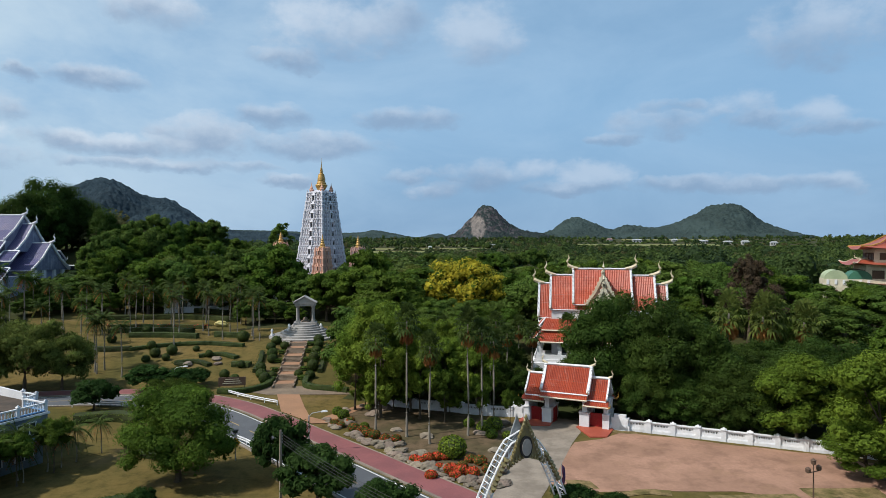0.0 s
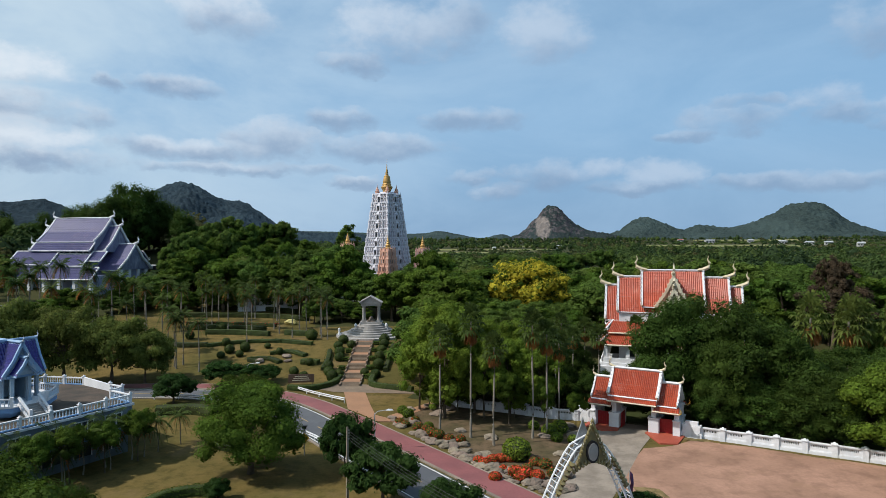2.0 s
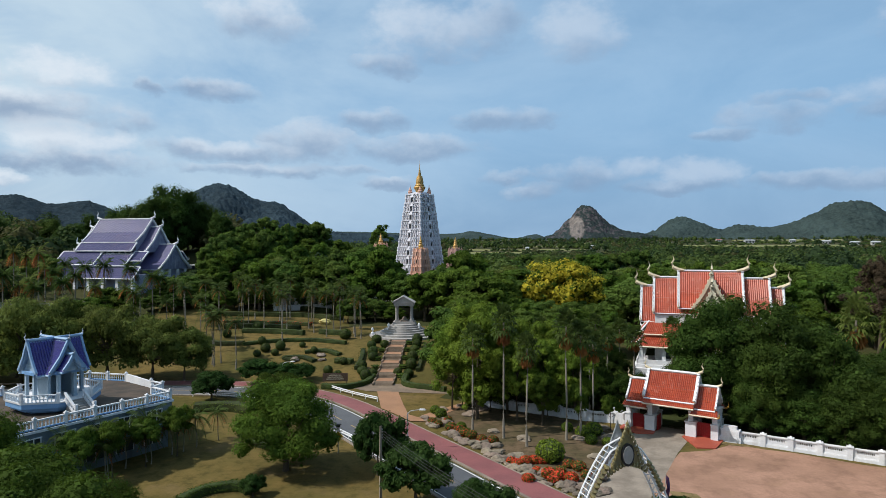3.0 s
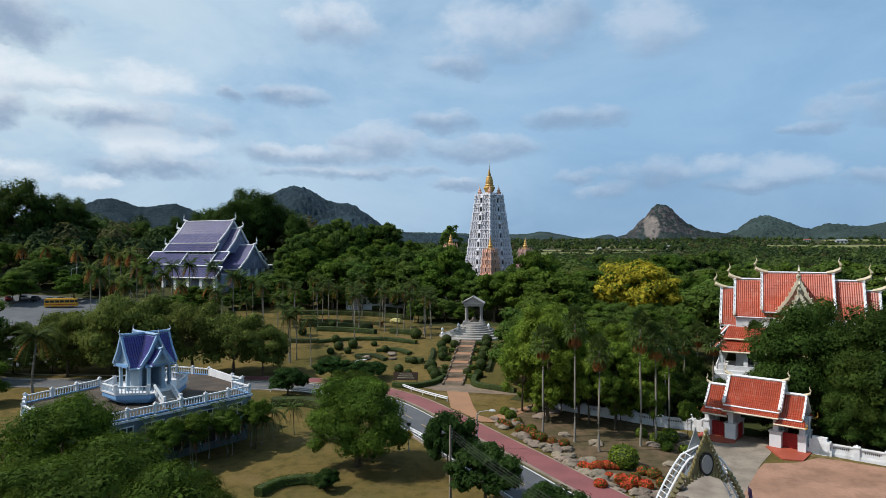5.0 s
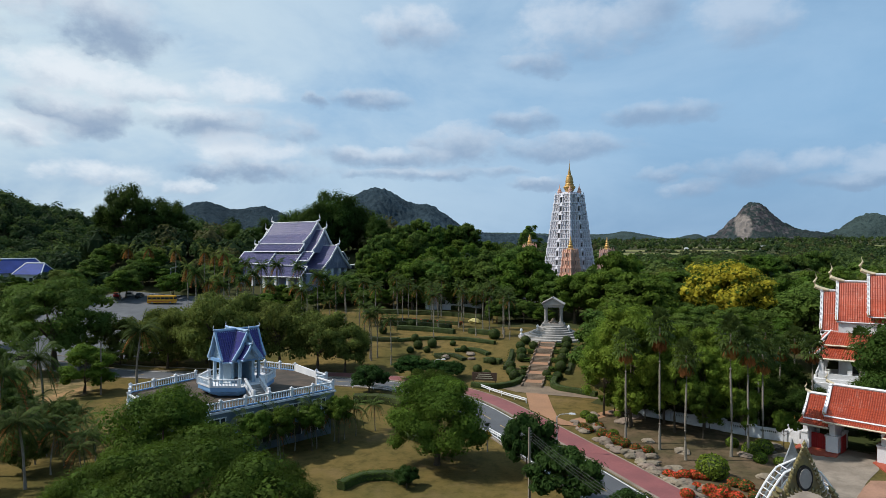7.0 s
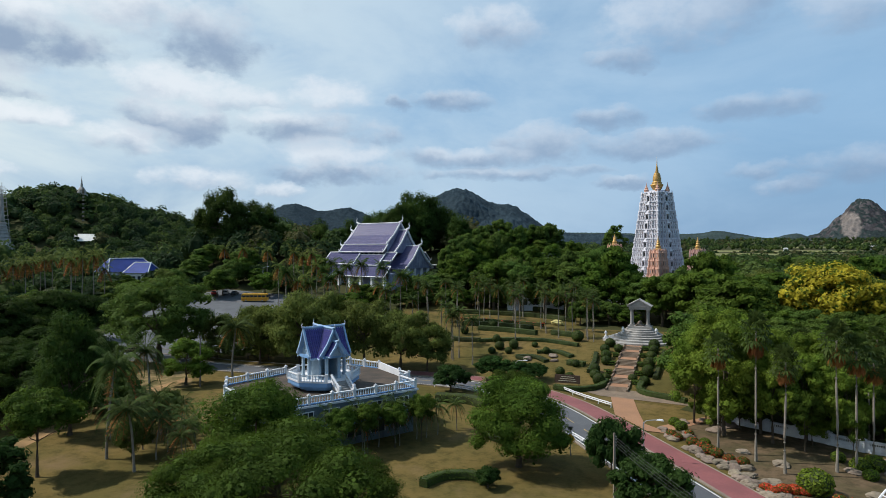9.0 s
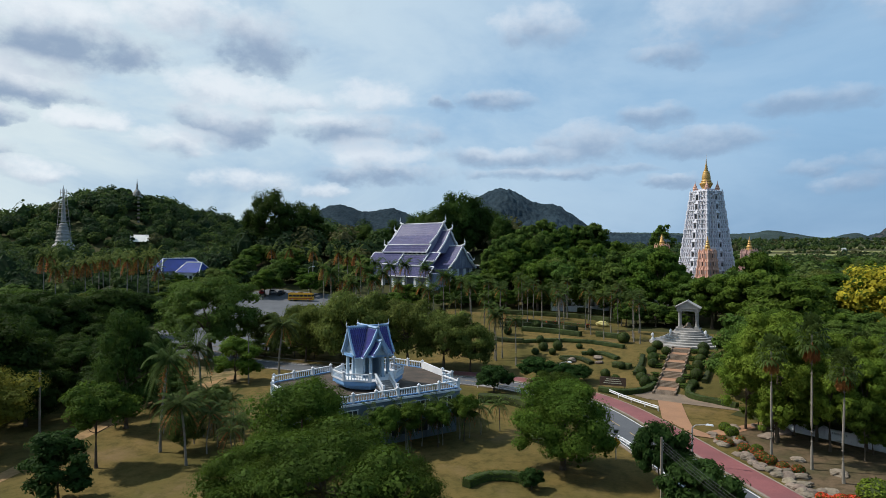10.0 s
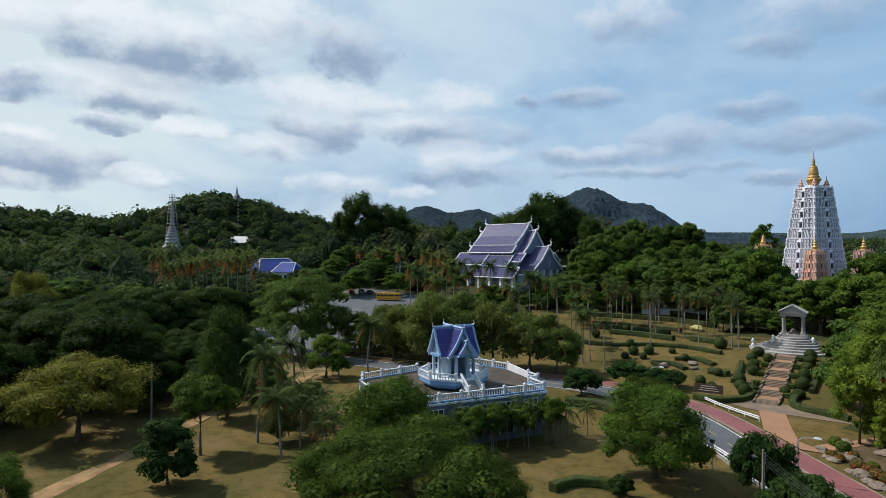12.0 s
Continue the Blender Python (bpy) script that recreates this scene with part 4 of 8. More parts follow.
bm = bmesh.new()
prism(bm, DECK, 5.95, 6.0)
part("terrace_floor", bm, M_DECK, office)
for k in range(6):
    x = -20 + k * 3.5
    w = part("window", box(bmesh.new(), (x, -0.02, 3.9), (2.0, 0.08, 1.2)), M_GLASS, office)
    bm = bmesh.new()
    for dx in (-1.05, -0.35, 0.35, 1.05):
        box(bm, (x + dx, -0.06, 3.85), (0.1, 0.1, 1.3))
    box(bm, (x, -0.08, 3.75), (2.4, 0.3, 0.1))
    box(bm, (x, -0.06, 5.1), (2.3, 0.14, 0.1))
    part("window_frame", bm, M_WHITE, w)
    w = part("window", box(bmesh.new(), (x, 0.36, 1.0), (2.0, 0.1, 1.4)), M_GLASS, office)
    bm = bmesh.new()
    for dx in (-1.05, 0, 1.05):
        box(bm, (x + dx, 0.3, 0.95), (0.1, 0.12, 1.5))
    part("window_frame", bm, M_WHITE, w)
part("low_canopy", box(bmesh.new(), (1.8, 6.0, 2.6), (4.5, 7, 0.25)), M_LIGHTBLUE, office)


def deck_pt(u, v):
    p = BLD @ Vector((u, v, 0))
    return (p.x, p.y)


B_LABEL = "white and light blue concrete balustrade round the roof terrace"
balustrade([deck_pt(-22.3, 0.15), deck_pt(-0.15, 0.15), deck_pt(0.2, 4.5)], 6.0, B_LABEL, M_WHITE, M_WHITE)
balustrade([deck_pt(0.3, 4.6), deck_pt(2.2, 5.2), deck_pt(2.4, 8.0)], 6.0, B_LABEL)
balustrade([deck_pt(3.1, 15), deck_pt(1.1, 20.8), deck_pt(-4, 20.4)], 6.0, B_LABEL)
balustrade([deck_pt(-10.5, 20.0), deck_pt(-20.4, 17.2), deck_pt(-22.3, 12), deck_pt(-22.3, 0.3)], 6.0, B_LABEL)
bm = bmesh.new()
a, b = Vector((*deck_pt(2.5, 8.2), 6)), Vector((*deck_pt(3.1, 14.8), 6))
d = (b - a).normalized().cross(Vector((0, 0, 1))) * 0.12
for p, q in ((a, b),):
    lo, hi = [p - d, q - d, q + d, p + d], [p - d + Vector((0, 0, 0.9)), q - d + Vector((0, 0, 1.1)), q + d + Vector((0, 0, 1.1)), p + d + Vector((0, 0, 0.9))]
    v = [bm.verts.new(c) for c in lo + hi]
    for f in ((3, 2, 1, 0), (4, 5, 6, 7), (0, 1, 5, 4), (1, 2, 6, 5), (2, 3, 7, 6), (3, 0, 4, 7)):
        bm.faces.new([v[i] for i in f])
tagged(part("parapet", bm, M_WHITE), "solid white sloping parapet at the terrace edge", "parapet")

# blue pavilion on the terrace
PC = BLD @ Vector((-9.6, 8.9, 6.0))
PAV = Matrix.Translation(PC) @ Matrix.Rotation(math.atan2(U.y, U.x), 4, "Z")
pav = thing("blue_pavilion", PAV, "small cross-plan pavilion with deep blue tiled gables on a railed plinth", "pavilion")
oct8 = [(4.9 * math.cos(radians(22.5 + 45 * k)), 4.9 * math.sin(radians(22.5 + 45 * k))) for k in range(8)]
bm = bmesh.new()
prism(bm, [(x * 0.72, y * 0.72) for x, y in oct8], -0.02, 0.35)
prism(bm, [(x * 0.9, y * 0.9) for x, y in oct8], 0.35, 0.75)
prism(bm, [(x * 1.0, y * 1.0) for x, y in oct8], 0.75, 1.3)
part("plinth", bm, M_LIGHTBLUE, pav)
bm = bmesh.new()
prism(bm, [(x * 1.02, y * 1.02) for x, y in oct8], 1.3, 1.42)
part("plinth_floor", bm, M_WHITE, pav)
for k in range(8):
    a, b = Vector((*oct8[k], 1.42)) * 1.0, Vector((*oct8[(k + 1) % 8], 1.42))
    mid = (a + b) / 2
    if abs(mid.x) < 0.5 and mid.y < 0:
        continue
    bm = bmesh.new()
    rz = math.degrees(math.atan2(b.y - a.y, b.x - a.x))
    for p in (a, b):
        box(bm, p, (0.28, 0.28, 1.0), rz)
        box(bm, p + Vector((0, 0, 1.0)), (0.36, 0.36, 0.08), rz)
    box(bm, mid + Vector((0, 0, 0.82)), ((b - a).length, 0.2, 0.12), rz)
    box(bm, mid, ((b - a).length, 0.2, 0.1), rz)
    rail = part("railing", bm, M_WHITE, pav)
    for i in range(9):
        o = new("baluster", BALUSTER)
        o.parent = rail
        o.location = a.lerp(b, (i + 0.7) / 9.4) + Vector((0, 0, 0.1))
for x, y in ((-1, -2.9), (1, -2.9), (-1, 2.9), (1, 2.9), (-2.9, -1), (-2.9, 1), (2.9, -1), (2.9, 1), (-1.5, -1.5), (1.5, -1.5), (-1.5, 1.5), (1.5, 1.5)):
    bm = bmesh.new()
    box(bm, (x * 0.92, y * 0.92, 1.42), (0.34, 0.34, 3.2))
    box(bm, (x * 0.92, y * 0.92, 1.42), (0.46, 0.46, 0.3))
    box(bm, (x * 0.92, y * 0.92, 4.3), (0.46, 0.46, 0.25))
    part("column", bm, M_PALEBLUE, pav)
bm = bmesh.new()
box(bm, (0, 0, 4.25), (6.0, 2.9, 0.35))
box(bm, (0, 0, 4.26), (2.9, 6.0, 0.33))
part("lintel", bm, M_LIGHTBLUE, pav)
roof_tier(pav, I4, 6.0, 2.1, 4.35, 8.15, M_DEEPBLUE, M_EDGEBLUE, M_WHITE, 0.3, 0.4, 0.55, M_PALEBLUE, teeth=False)
roof_tier(pav, pose(0, 0, 0, 0, 0, 90), 6.0, 2.1, 4.35, 8.15, M_DEEPBLUE, M_EDGEBLUE, M_WHITE, 0.3, 0.4, 0.55, M_PALEBLUE, teeth=False)
roof_tier(pav, pose(0, -3.3, 0, 0, 0, 90), 1.6, 1.15, 4.65, 6.5, M_DEEPBLUE, M_EDGEBLUE, M_WHITE, 0.3, 0.4, 0.4, M_PALEBLUE, ends=(1, 0), teeth=False)
for x0, y0, x1, y1 in ((-1.4, -1.4, -1.4, 1.4), (-1.4, 1.4, 1.4, 1.4), (1.4, 1.4, 1.4, -1.4)):
    bm = bmesh.new()
    box(bm, ((x0 + x1) / 2, (y0 + y1) / 2, 1.42), (abs(x1 - x0) + 0.1, abs(y1 - y0) + 0.1, 3.05))
    part("wall_panel", bm, M_PALEBLUE, pav)
for i in range(7):
    bm = bmesh.new()
    box(bm, (0, -4.55 - (6 - i) * 0.3, 0), (1.9, 0.3, 0.2 * (i + 1)))
    part("step", bm, M_STONE, pav)
for s in (-1, 1):
    bm = bmesh.new()
    slab(bm, [(s * 1.05 - 0.12, -6.6, 1.0), (s * 1.05 + 0.12, -6.6, 1.0), (s * 1.05 + 0.12, -4.4, 2.4), (s * 1.05 - 0.12, -4.4, 2.4)], 0.2)
    slab(bm, [(s * 1.05 - 0.12, -6.6, 0.3), (s * 1.05 + 0.12, -6.6, 0.3), (s * 1.05 + 0.12, -4.4, 1.7), (s * 1.05 - 0.12, -4.4, 1.7)], 0.25)
    for k in range(6):
        y = -6.5 + k * 0.4
        box(bm, (s * 1.05, y, 0.25 + (y + 6.6) * 0.63), (0.1, 0.1, 0.75))
    box(bm, (s * 1.05, -6.7, 0), (0.3, 0.3, 1.25))
    part("stair_rail", bm, M_WHITE, pav)

# great tower with gilded spire
TOWER = pose(-44.6, 228.0, ground_z(-44.6, 228.0), 0, 0, -31)
tower = thing("great_tower", TOWER, "tall tapering white stucco tower with tiers of niches and gold spire", "tower")


# Colour of the niche panels, with the shade of a recess put into it.
M_NICHE = mat("niche_grey", (0.34, 0.30, 0.29), (0.26, 0.26, 0.31), 0.8, scale=0.45, fine=3, bump=0.05, where="World")


def storey(parent, z, h, s, s_up, niche, wall=M_TOWER):
    """One tier: body, cornice, rows of pedimented niches on each side, corner turrets."""
    bm = bmesh.new()
    box(bm, (0, 0, z), (s, s, h), 0, s_up / s)
    box(bm, (0, 0, z + h * 0.84), (s_up * 1.05 + 0.1, s_up * 1.05 + 0.1, h * 0.14))
    box(bm, (0, 0, z), (s * 1.05, s * 1.05, h * 0.09))
    n = max(3, int(s / niche) | 1)
    w = s / (n + 0.6)
    for side in range(4):
        r = Matrix.Rotation(side * math.pi / 2, 4, "Z")
        for k in range(n):
            x = (k - (n - 1) / 2) * w
            mid = k == n // 2
            d, wide = (0.55, 0.52) if mid else (0.28, 0.4)
            for sx in (-1, 1):
                c = r @ Vector((x + sx * w * wide * 0.72, -s / 2 - 0.0, z + h * 0.09))
                box(bm, c, (w * 0.2, w * 0.2 + d, h * 0.55), side * 90)
            c = r @ Vector((x, -s / 2, z + h * 0.62))
            box(bm, c, (w * (0.86 if not mid else 1.05), d * 1.7, h * 0.1), side * 90)
            c = r @ Vector((x, -s / 2, z + h * 0.72))
            box(bm, c, (w * 0.66, d * 1.5, h * (0.26 if not mid else 0.4)), side * 90, 0.3)
        c = r @ Vector((-s * 0.5, -s * 0.5, z + h * 0.1))
        lathe(bm, c, [(w * 0.36, 0), (w * 0.36, h * 0.5), (w * 0.45, h * 0.58), (w * 0.3, h * 0.75), (w * 0.1, h * 1.05)], 6)
        for k in range(n + 1):
            c = r @ Vector(((k - n / 2) * w * 0.98, -s_up / 2 - 0.12, z + h * 0.95))
            lathe(bm, c, [(w * 0.2, 0), (w * 0.22, h * 0.1), (w * 0.1, h * 0.2), (w * 0.03, h * 0.42)], 4)
    st = part("storey", bm, wall, parent)
    bm, bm2 = bmesh.new(), bmesh.new()
    for side in range(4):
        r = Matrix.Rotation(side * math.pi / 2, 4, "Z")
        for k in range(n):
            x = (k - (n - 1) / 2) * w
            mid = k == n // 2
            c = r @ Vector((x, -s / 2 - 0.02, z + h * 0.12))
            box(bm if mid else bm2, c, (w * (0.42 if mid else 0.3), 0.2, h * (0.5 if mid else 0.42)), side * 90)
    tagged(part("niche_opening", bm, M_DARK, st, "niche openings painted near-black"), kind="stuff")
    tagged(part("niche_panel", bm2, M_NICHE, st, "shallow niches in ochre and painted shade grey"), kind="stuff")


TOP_Z = 39.3
s_at = lambda z: 6.5 + (TOP_Z - z) * 0.212
bm = bmesh.new()
box(bm, (0, 0, -0.5), (24, 24, 3.5))
box(bm, (0, 0, 3.0), (20, 20, 0.8))
part("base_terrace", bm, M_TOWER, tower)


def great_storey(z, h):
    """A tier in two registers of small columned niches under ledges, stepped out to a middle bay with one deep doorway."""
    s, s2 = s_at(z), s_at(z + h)
    bm, deep, panel = bmesh.new(), bmesh.new(), bmesh.new()
    box(bm, (0, 0, z), (s, s, h), 0, s2 / s)
    for k, (zz, out, t) in enumerate(((0.0, 0.55, 0.26), (0.47, 0.4, 0.2), (0.92, 0.75, 0.3))):
        w = s_at(z + h * zz) + out
        box(bm, (0, 0, z + h * zz), (w, w, t))
        box(bm, (0, 0, z + h * zz), (w * 0.62, w + 0.5, t * 0.9))
        box(bm, (0, 0, z + h * zz), (w + 0.5, w * 0.62, t * 0.9))
    for side in range(4):
        r, rz = Matrix.Rotation(side * math.pi / 2, 4, "Z"), side * 90
        for row in range(2):
            z0, hh = z + h * (0.08 + 0.46 * row), h * 0.38
            half = s_at(z0 + hh * 0.5) / 2
            n = max(6, 2 * int(half / 0.95))
            w = 2 * half / n
            for k in range(n + 1):
                x = -half + k * w
                if abs(x) < 0.95:
                    continue
                step = 0.36 if abs(x) < half * 0.62 else 0.12
                box(bm, r @ Vector((x, -half - step * 0.5, z0)), (w * 0.34, step + 0.3, hh), rz)
                lathe(bm, r @ Vector((x, -half - step - 0.12, z0 + hh)), [(w * 0.3, 0), (w * 0.32, 0.16), (w * 0.16, 0.3), (w * 0.05, 0.62)], 4)
                if k < n and abs(x + w / 2) > 0.95:
                    step2 = 0.34 if abs(x + w / 2) < half * 0.62 else 0.1
                    box(bm, r @ Vector((x + w / 2, -half - step2 * 0.5, z0 + hh * 0.66)), (w * 0.8, step2 + 0.2, hh * 0.36), rz, 0.35)
                    box(panel, r @ Vector((x + w / 2, -half - step2 * 0.4, z0 + 0.1)), (w * 0.34, step2 + 0.1, hh * 0.6), rz)
        half = s_at(z + h * 0.4) / 2
        for sx in (-1, 1):
            box(bm, r @ Vector((sx * 0.72, -half - 0.42, z + 0.2)), (0.32, 0.9, h * 0.58), rz)
        box(bm, r @ Vector((0, -half - 0.45, z + h * 0.62)), (2.0, 1.0, 0.2), rz)
        box(bm, r @ Vector((0, -half - 0.4, z + h * 0.67)), (1.7, 0.9, h * 0.34), rz, 0.12)
        # Solid box: the doorway's inner darkness is in its colour.
        box(deep, r @ Vector((0, -half - 0.3, z + 0.3)), (0.78, 0.6, h * 0.4), rz)
        c = r @ Vector((-s * 0.495, -s * 0.495, z + h * 0.08))
        lathe(bm, c, [(0.5, 0), (0.5, h * 0.4), (0.62, h * 0.45), (0.42, h * 0.6), (0.45, h * 0.82), (0.2, h * 0.98), (0.05, h * 1.18)], 6)
    st = part("storey", bm, M_TOWER, tower)
    tagged(part("niche_opening", deep, M_DARK, st, "doorways painted near-black"), kind="stuff")
    tagged(part("niche_panel", panel, M_NICHE, st, "niche panels in painted shade grey"), kind="stuff")


for k in range(11):
    great_storey(TOP_Z - (k + 1) * 3.23, 3.23)
bm = bmesh.new()
box(bm, (0, 0, TOP_Z), (6.2, 6.2, 0.45))
box(bm, (0, 0, TOP_Z + 0.45), (4.4, 4.4, 0.4))
part("top_cornice", bm, M_TOWER, tower)
for sx in (-1, 1):
    for sy in (-1, 1):
        bm = bmesh.new()
        lathe(bm, (sx * 2.5, sy * 2.5, TOP_Z + 0.4), [(0.72, 0), (0.75, 0.5), (0.9, 0.7), (0.55, 1.0), (0.6, 1.4), (0.34, 1.8), (0.12, 2.5), (0.03, 3.4)], 8)
        part("corner_turret", bm, M_ORANGE, tower, "small orange and gilt corner turret")
bm = bmesh.new()
lathe(bm, (0, 0, TOP_Z + 0.2), [(1.53, 0), (1.55, 0.35), (1.3, 0.6), (1.44, 1), (1.8, 1.7), (2.16, 2.35), (2.21, 2.7), (1.8, 2.95), (1.53, 3.05), (1.75, 3.3), (1.71, 3.55), (1.35, 3.75), (1.46, 4.1), (1.44, 4.6), (1.33, 5.3), (1.17, 6.1), (1.03, 6.5), (1.08, 6.7), (0.68, 6.85), (0.5, 7), (0.72, 7.15), (0.45, 7.35), (0.65, 7.55), (0.41, 7.75), (0.58, 7.95), (0.36, 8.15), (0.49, 8.35), (0.31, 8.6), (0.38, 8.8), (0.22, 9.26), (0.14, 10.17), (0.09, 11.08), (0.04, 11.34), (0.03, 12.9)], 20)
for f in bm.faces:
    f.smooth = True
part("gold_spire", bm, M_OLDGOLD, tower, "gilded bell-shaped spire")


def side_tower(x, y, h, label, wall=M_ORANGE):
    g = ground_z(x, y)
    t = thing("side_tower", pose(x, y, g, 0, 0, -31), label, "tower", "side towers")
    z, s = 0.0, 5.8
    bm = bmesh.new()
    box(bm, (0, 0, -0.5), (8, 8, 4.5))
    part("base_terrace", bm, wall, t)
    z = 4.0
    while z < h * 0.74:
        s2 = s * 0.9
        storey(t, z, 2.6, s, s2, 1.6, wall)
        z += 2.6
        s = s2
    bm = bmesh.new()
    lathe(bm, (0, 0, z), [(s * 0.4, 0), (s * 0.4, 0.4), (s * 0.26, 0.7), (s * 0.3, 1.3), (s * 0.17, 1.8), (s * 0.22, 2.1), (s * 0.13, 2.5), (s * 0.17, 2.8), (s * 0.09, 3.3), (s * 0.03, h - z)], 12)
    part("gold_spire", bm, M_OLDGOLD, t)


side_tower(-40.8, 210.5, 24.3, "orange-pink stucco side tower with a gold spire")
side_tower(-30.6, 224.0, 24.1, "dusky pink stucco side tower with a gold spire", M_DUSKY)
side_tower(-60.4, 231.5, 23.6, "orange stucco side tower with gold spire behind trees")


# ---- plants ----


def leaf_arrays(pos, nrm, size, rng, narrow=0.55):
    """Vertices and faces of diamond leaves at pos, facing nrm."""
    n = len(pos)
    nrm = nrm / np.maximum(np.linalg.norm(nrm, axis=1, keepdims=True), 1e-6)
    t = rng.normal(size=(n, 3))
    t -= (t * nrm).sum(1, keepdims=True) * nrm
    t /= np.maximum(np.linalg.norm(t, axis=1, keepdims=True), 1e-6)
    b = np.cross(nrm, t)
    s = np.asarray(size).reshape(-1, 1)
    v = np.stack([pos - t * s * 0.5, pos + b * s * narrow * 0.5 + nrm * s * 0.1, pos + t * s * 0.5 - nrm * s * 0.12, pos - b * s * narrow * 0.5 + nrm * s * 0.1], 1)
    return v.reshape(-1, 3)


def quads_mesh(name, v, material, index=None, k=4):
    """A mesh of loose faces with k corners each."""
    me = bpy.data.meshes.new(name)
    n = len(v) // k
    me.vertices.add(k * n)
    me.vertices.foreach_set("co", np.ascontiguousarray(v, dtype=np.float32).ravel())
    me.loops.add(k * n)
    me.loops.foreach_set("vertex_index", np.arange(k * n, dtype=np.int32))
    me.polygons.add(n)
    me.polygons.foreach_set("loop_start", np.arange(0, k * n, k, dtype=np.int32))
    for m in material if isinstance(material, (list, tuple)) else [material]:
        me.materials.append(m)
    if index is not None:
        me.polygons.foreach_set("material_index", np.asarray(index, dtype=np.int32))
    me.update(calc_edges=True)
    return me


def crown_leaves(rng, radius, z0, z1, clumps, leaves, size, clump=0.34, shape=0.75, droop=0.0, inner=0.15, narrow=0.55):
    """Leaves of a crown between heights z0 and z1: lumps on an uneven dome, with gaps between them."""
    hz, cz = (z1 - z0) / 2, (z1 + z0) / 2
    u = rng.normal(size=(clumps, 3))
    u /= np.linalg.norm(u, axis=1, keepdims=True)
    u[:, 2] = np.where(u[:, 2] < -0.72, -u[:, 2], u[:, 2])
    k = (rng.uniform(0.45, 1.0, clumps) ** 0.5)[:, None]
    wob = 1 + 0.16 * np.sin(3 * np.arctan2(u[:, 1], u[:, 0]) + rng.uniform(0, 6))[:, None]
    rc = radius * clump * rng.uniform(0.65, 1.2, clumps)
    c = u * k * wob * np.array([radius, radius, hz]) * (1 - clump * 0.55)
    c[:, 2] += cz - droop * (c[:, :2] ** 2).sum(1) / radius
    which = rng.integers(0, clumps, leaves)
    d = rng.normal(size=(leaves, 3))
    d /= np.linalg.norm(d, axis=1, keepdims=True)
    d[:, 2] = np.where(d[:, 2] < -0.2, -d[:, 2] * 0.7, d[:, 2])
    depth = np.where(rng.uniform(size=leaves) < inner, rng.uniform(0.2, 0.8, leaves), rng.uniform(0.82, 1.08, leaves))[:, None]
    flat = np.array([1.0, 1.0, shape])
    pos = c[which] + d * rc[which][:, None] * depth * flat
    nrm = d + np.array([0, 0, 0.3]) + rng.normal(size=(leaves, 3)) * 0.22
    v = leaf_arrays(pos, nrm, size * rng.uniform(0.6, 1.35, leaves), rng, narrow)
    core = leaves // 5
    which = rng.integers(0, clumps, core)
    d = rng.normal(size=(core, 3))
    d /= np.linalg.norm(d, axis=1, keepdims=True)
    pos = c[which] + d * rc[which][:, None] * rng.uniform(0.35, 0.8, (core, 1)) * flat
    w = leaf_arrays(pos, d + rng.normal(size=(core, 3)) * 0.3, size * rng.uniform(1.8, 3.0, core), rng, 0.8)
    return np.concatenate([v, w]), c


def branches(rng, z0, z1, radius, centres, r, lean=0.0, limbs=9):
    """A tapered, slightly bent trunk with limbs that reach into the crown."""
    bm = bmesh.new()
    top = z0 + (z1 - z0) * 0.45
    bend = [Vector((lean * t * t + 0.15 * r * math.sin(5 * t), 0.25 * r * math.sin(7 * t + 1), top * t)) for t in (0, 0.12, 0.35, 0.6, 0.8, 1.0)]
    tube(bm, bend, [r * 1.55, r * 1.08, r * 0.92, r * 0.8, r * 0.66, r * 0.4], 8)
    for c in centres[:limbs]:
        start = bend[3 + int(rng.integers(0, 3))]
        end = Vector(c)
        mid = start.lerp(end, 0.5) + Vector((0, 0, -0.06 * radius))
        tube(bm, [start, mid, end], [r * 0.42, r * 0.26, r * 0.06], 5)
    return bm


def tree_template(name, seed, radius, height, bare, leaf_mat, clumps, leaves, size, label, category, trunk=0.28, clump=0.34, shape=0.75, droop=0.0, lean=0.0, narrow=0.55, inner=0.15, limbs=9, cone=0.0):
    rng = np.random.default_rng(seed)
    t = thing(name, Matrix(), label, category)
    v, c = crown_leaves(rng, radius, bare, height, clumps, leaves, size, clump, shape, droop, inner, narrow)
    if cone:
        for q in (v, c):
            q[:, :2] *= 1 - cone * np.clip((q[:, 2:] - bare) / (height - bare), 0, 1)
    if lean:
        v[:, 0] += lean * np.clip(v[:, 2] / height, 0, 1)
        c[:, 0] += lean * np.clip(c[:, 2] / height, 0, 1)
    part("trunk", branches(rng, bare, height, radius, c, trunk, lean * 0.4, limbs), M_BARK, t)
    mixed = (rng.uniform(size=len(v) // 4) < 0.2).astype(int) if isinstance(leaf_mat, list) else None
    part("crown", quads_mesh("crown", v, leaf_mat, mixed), None, t)
    return t


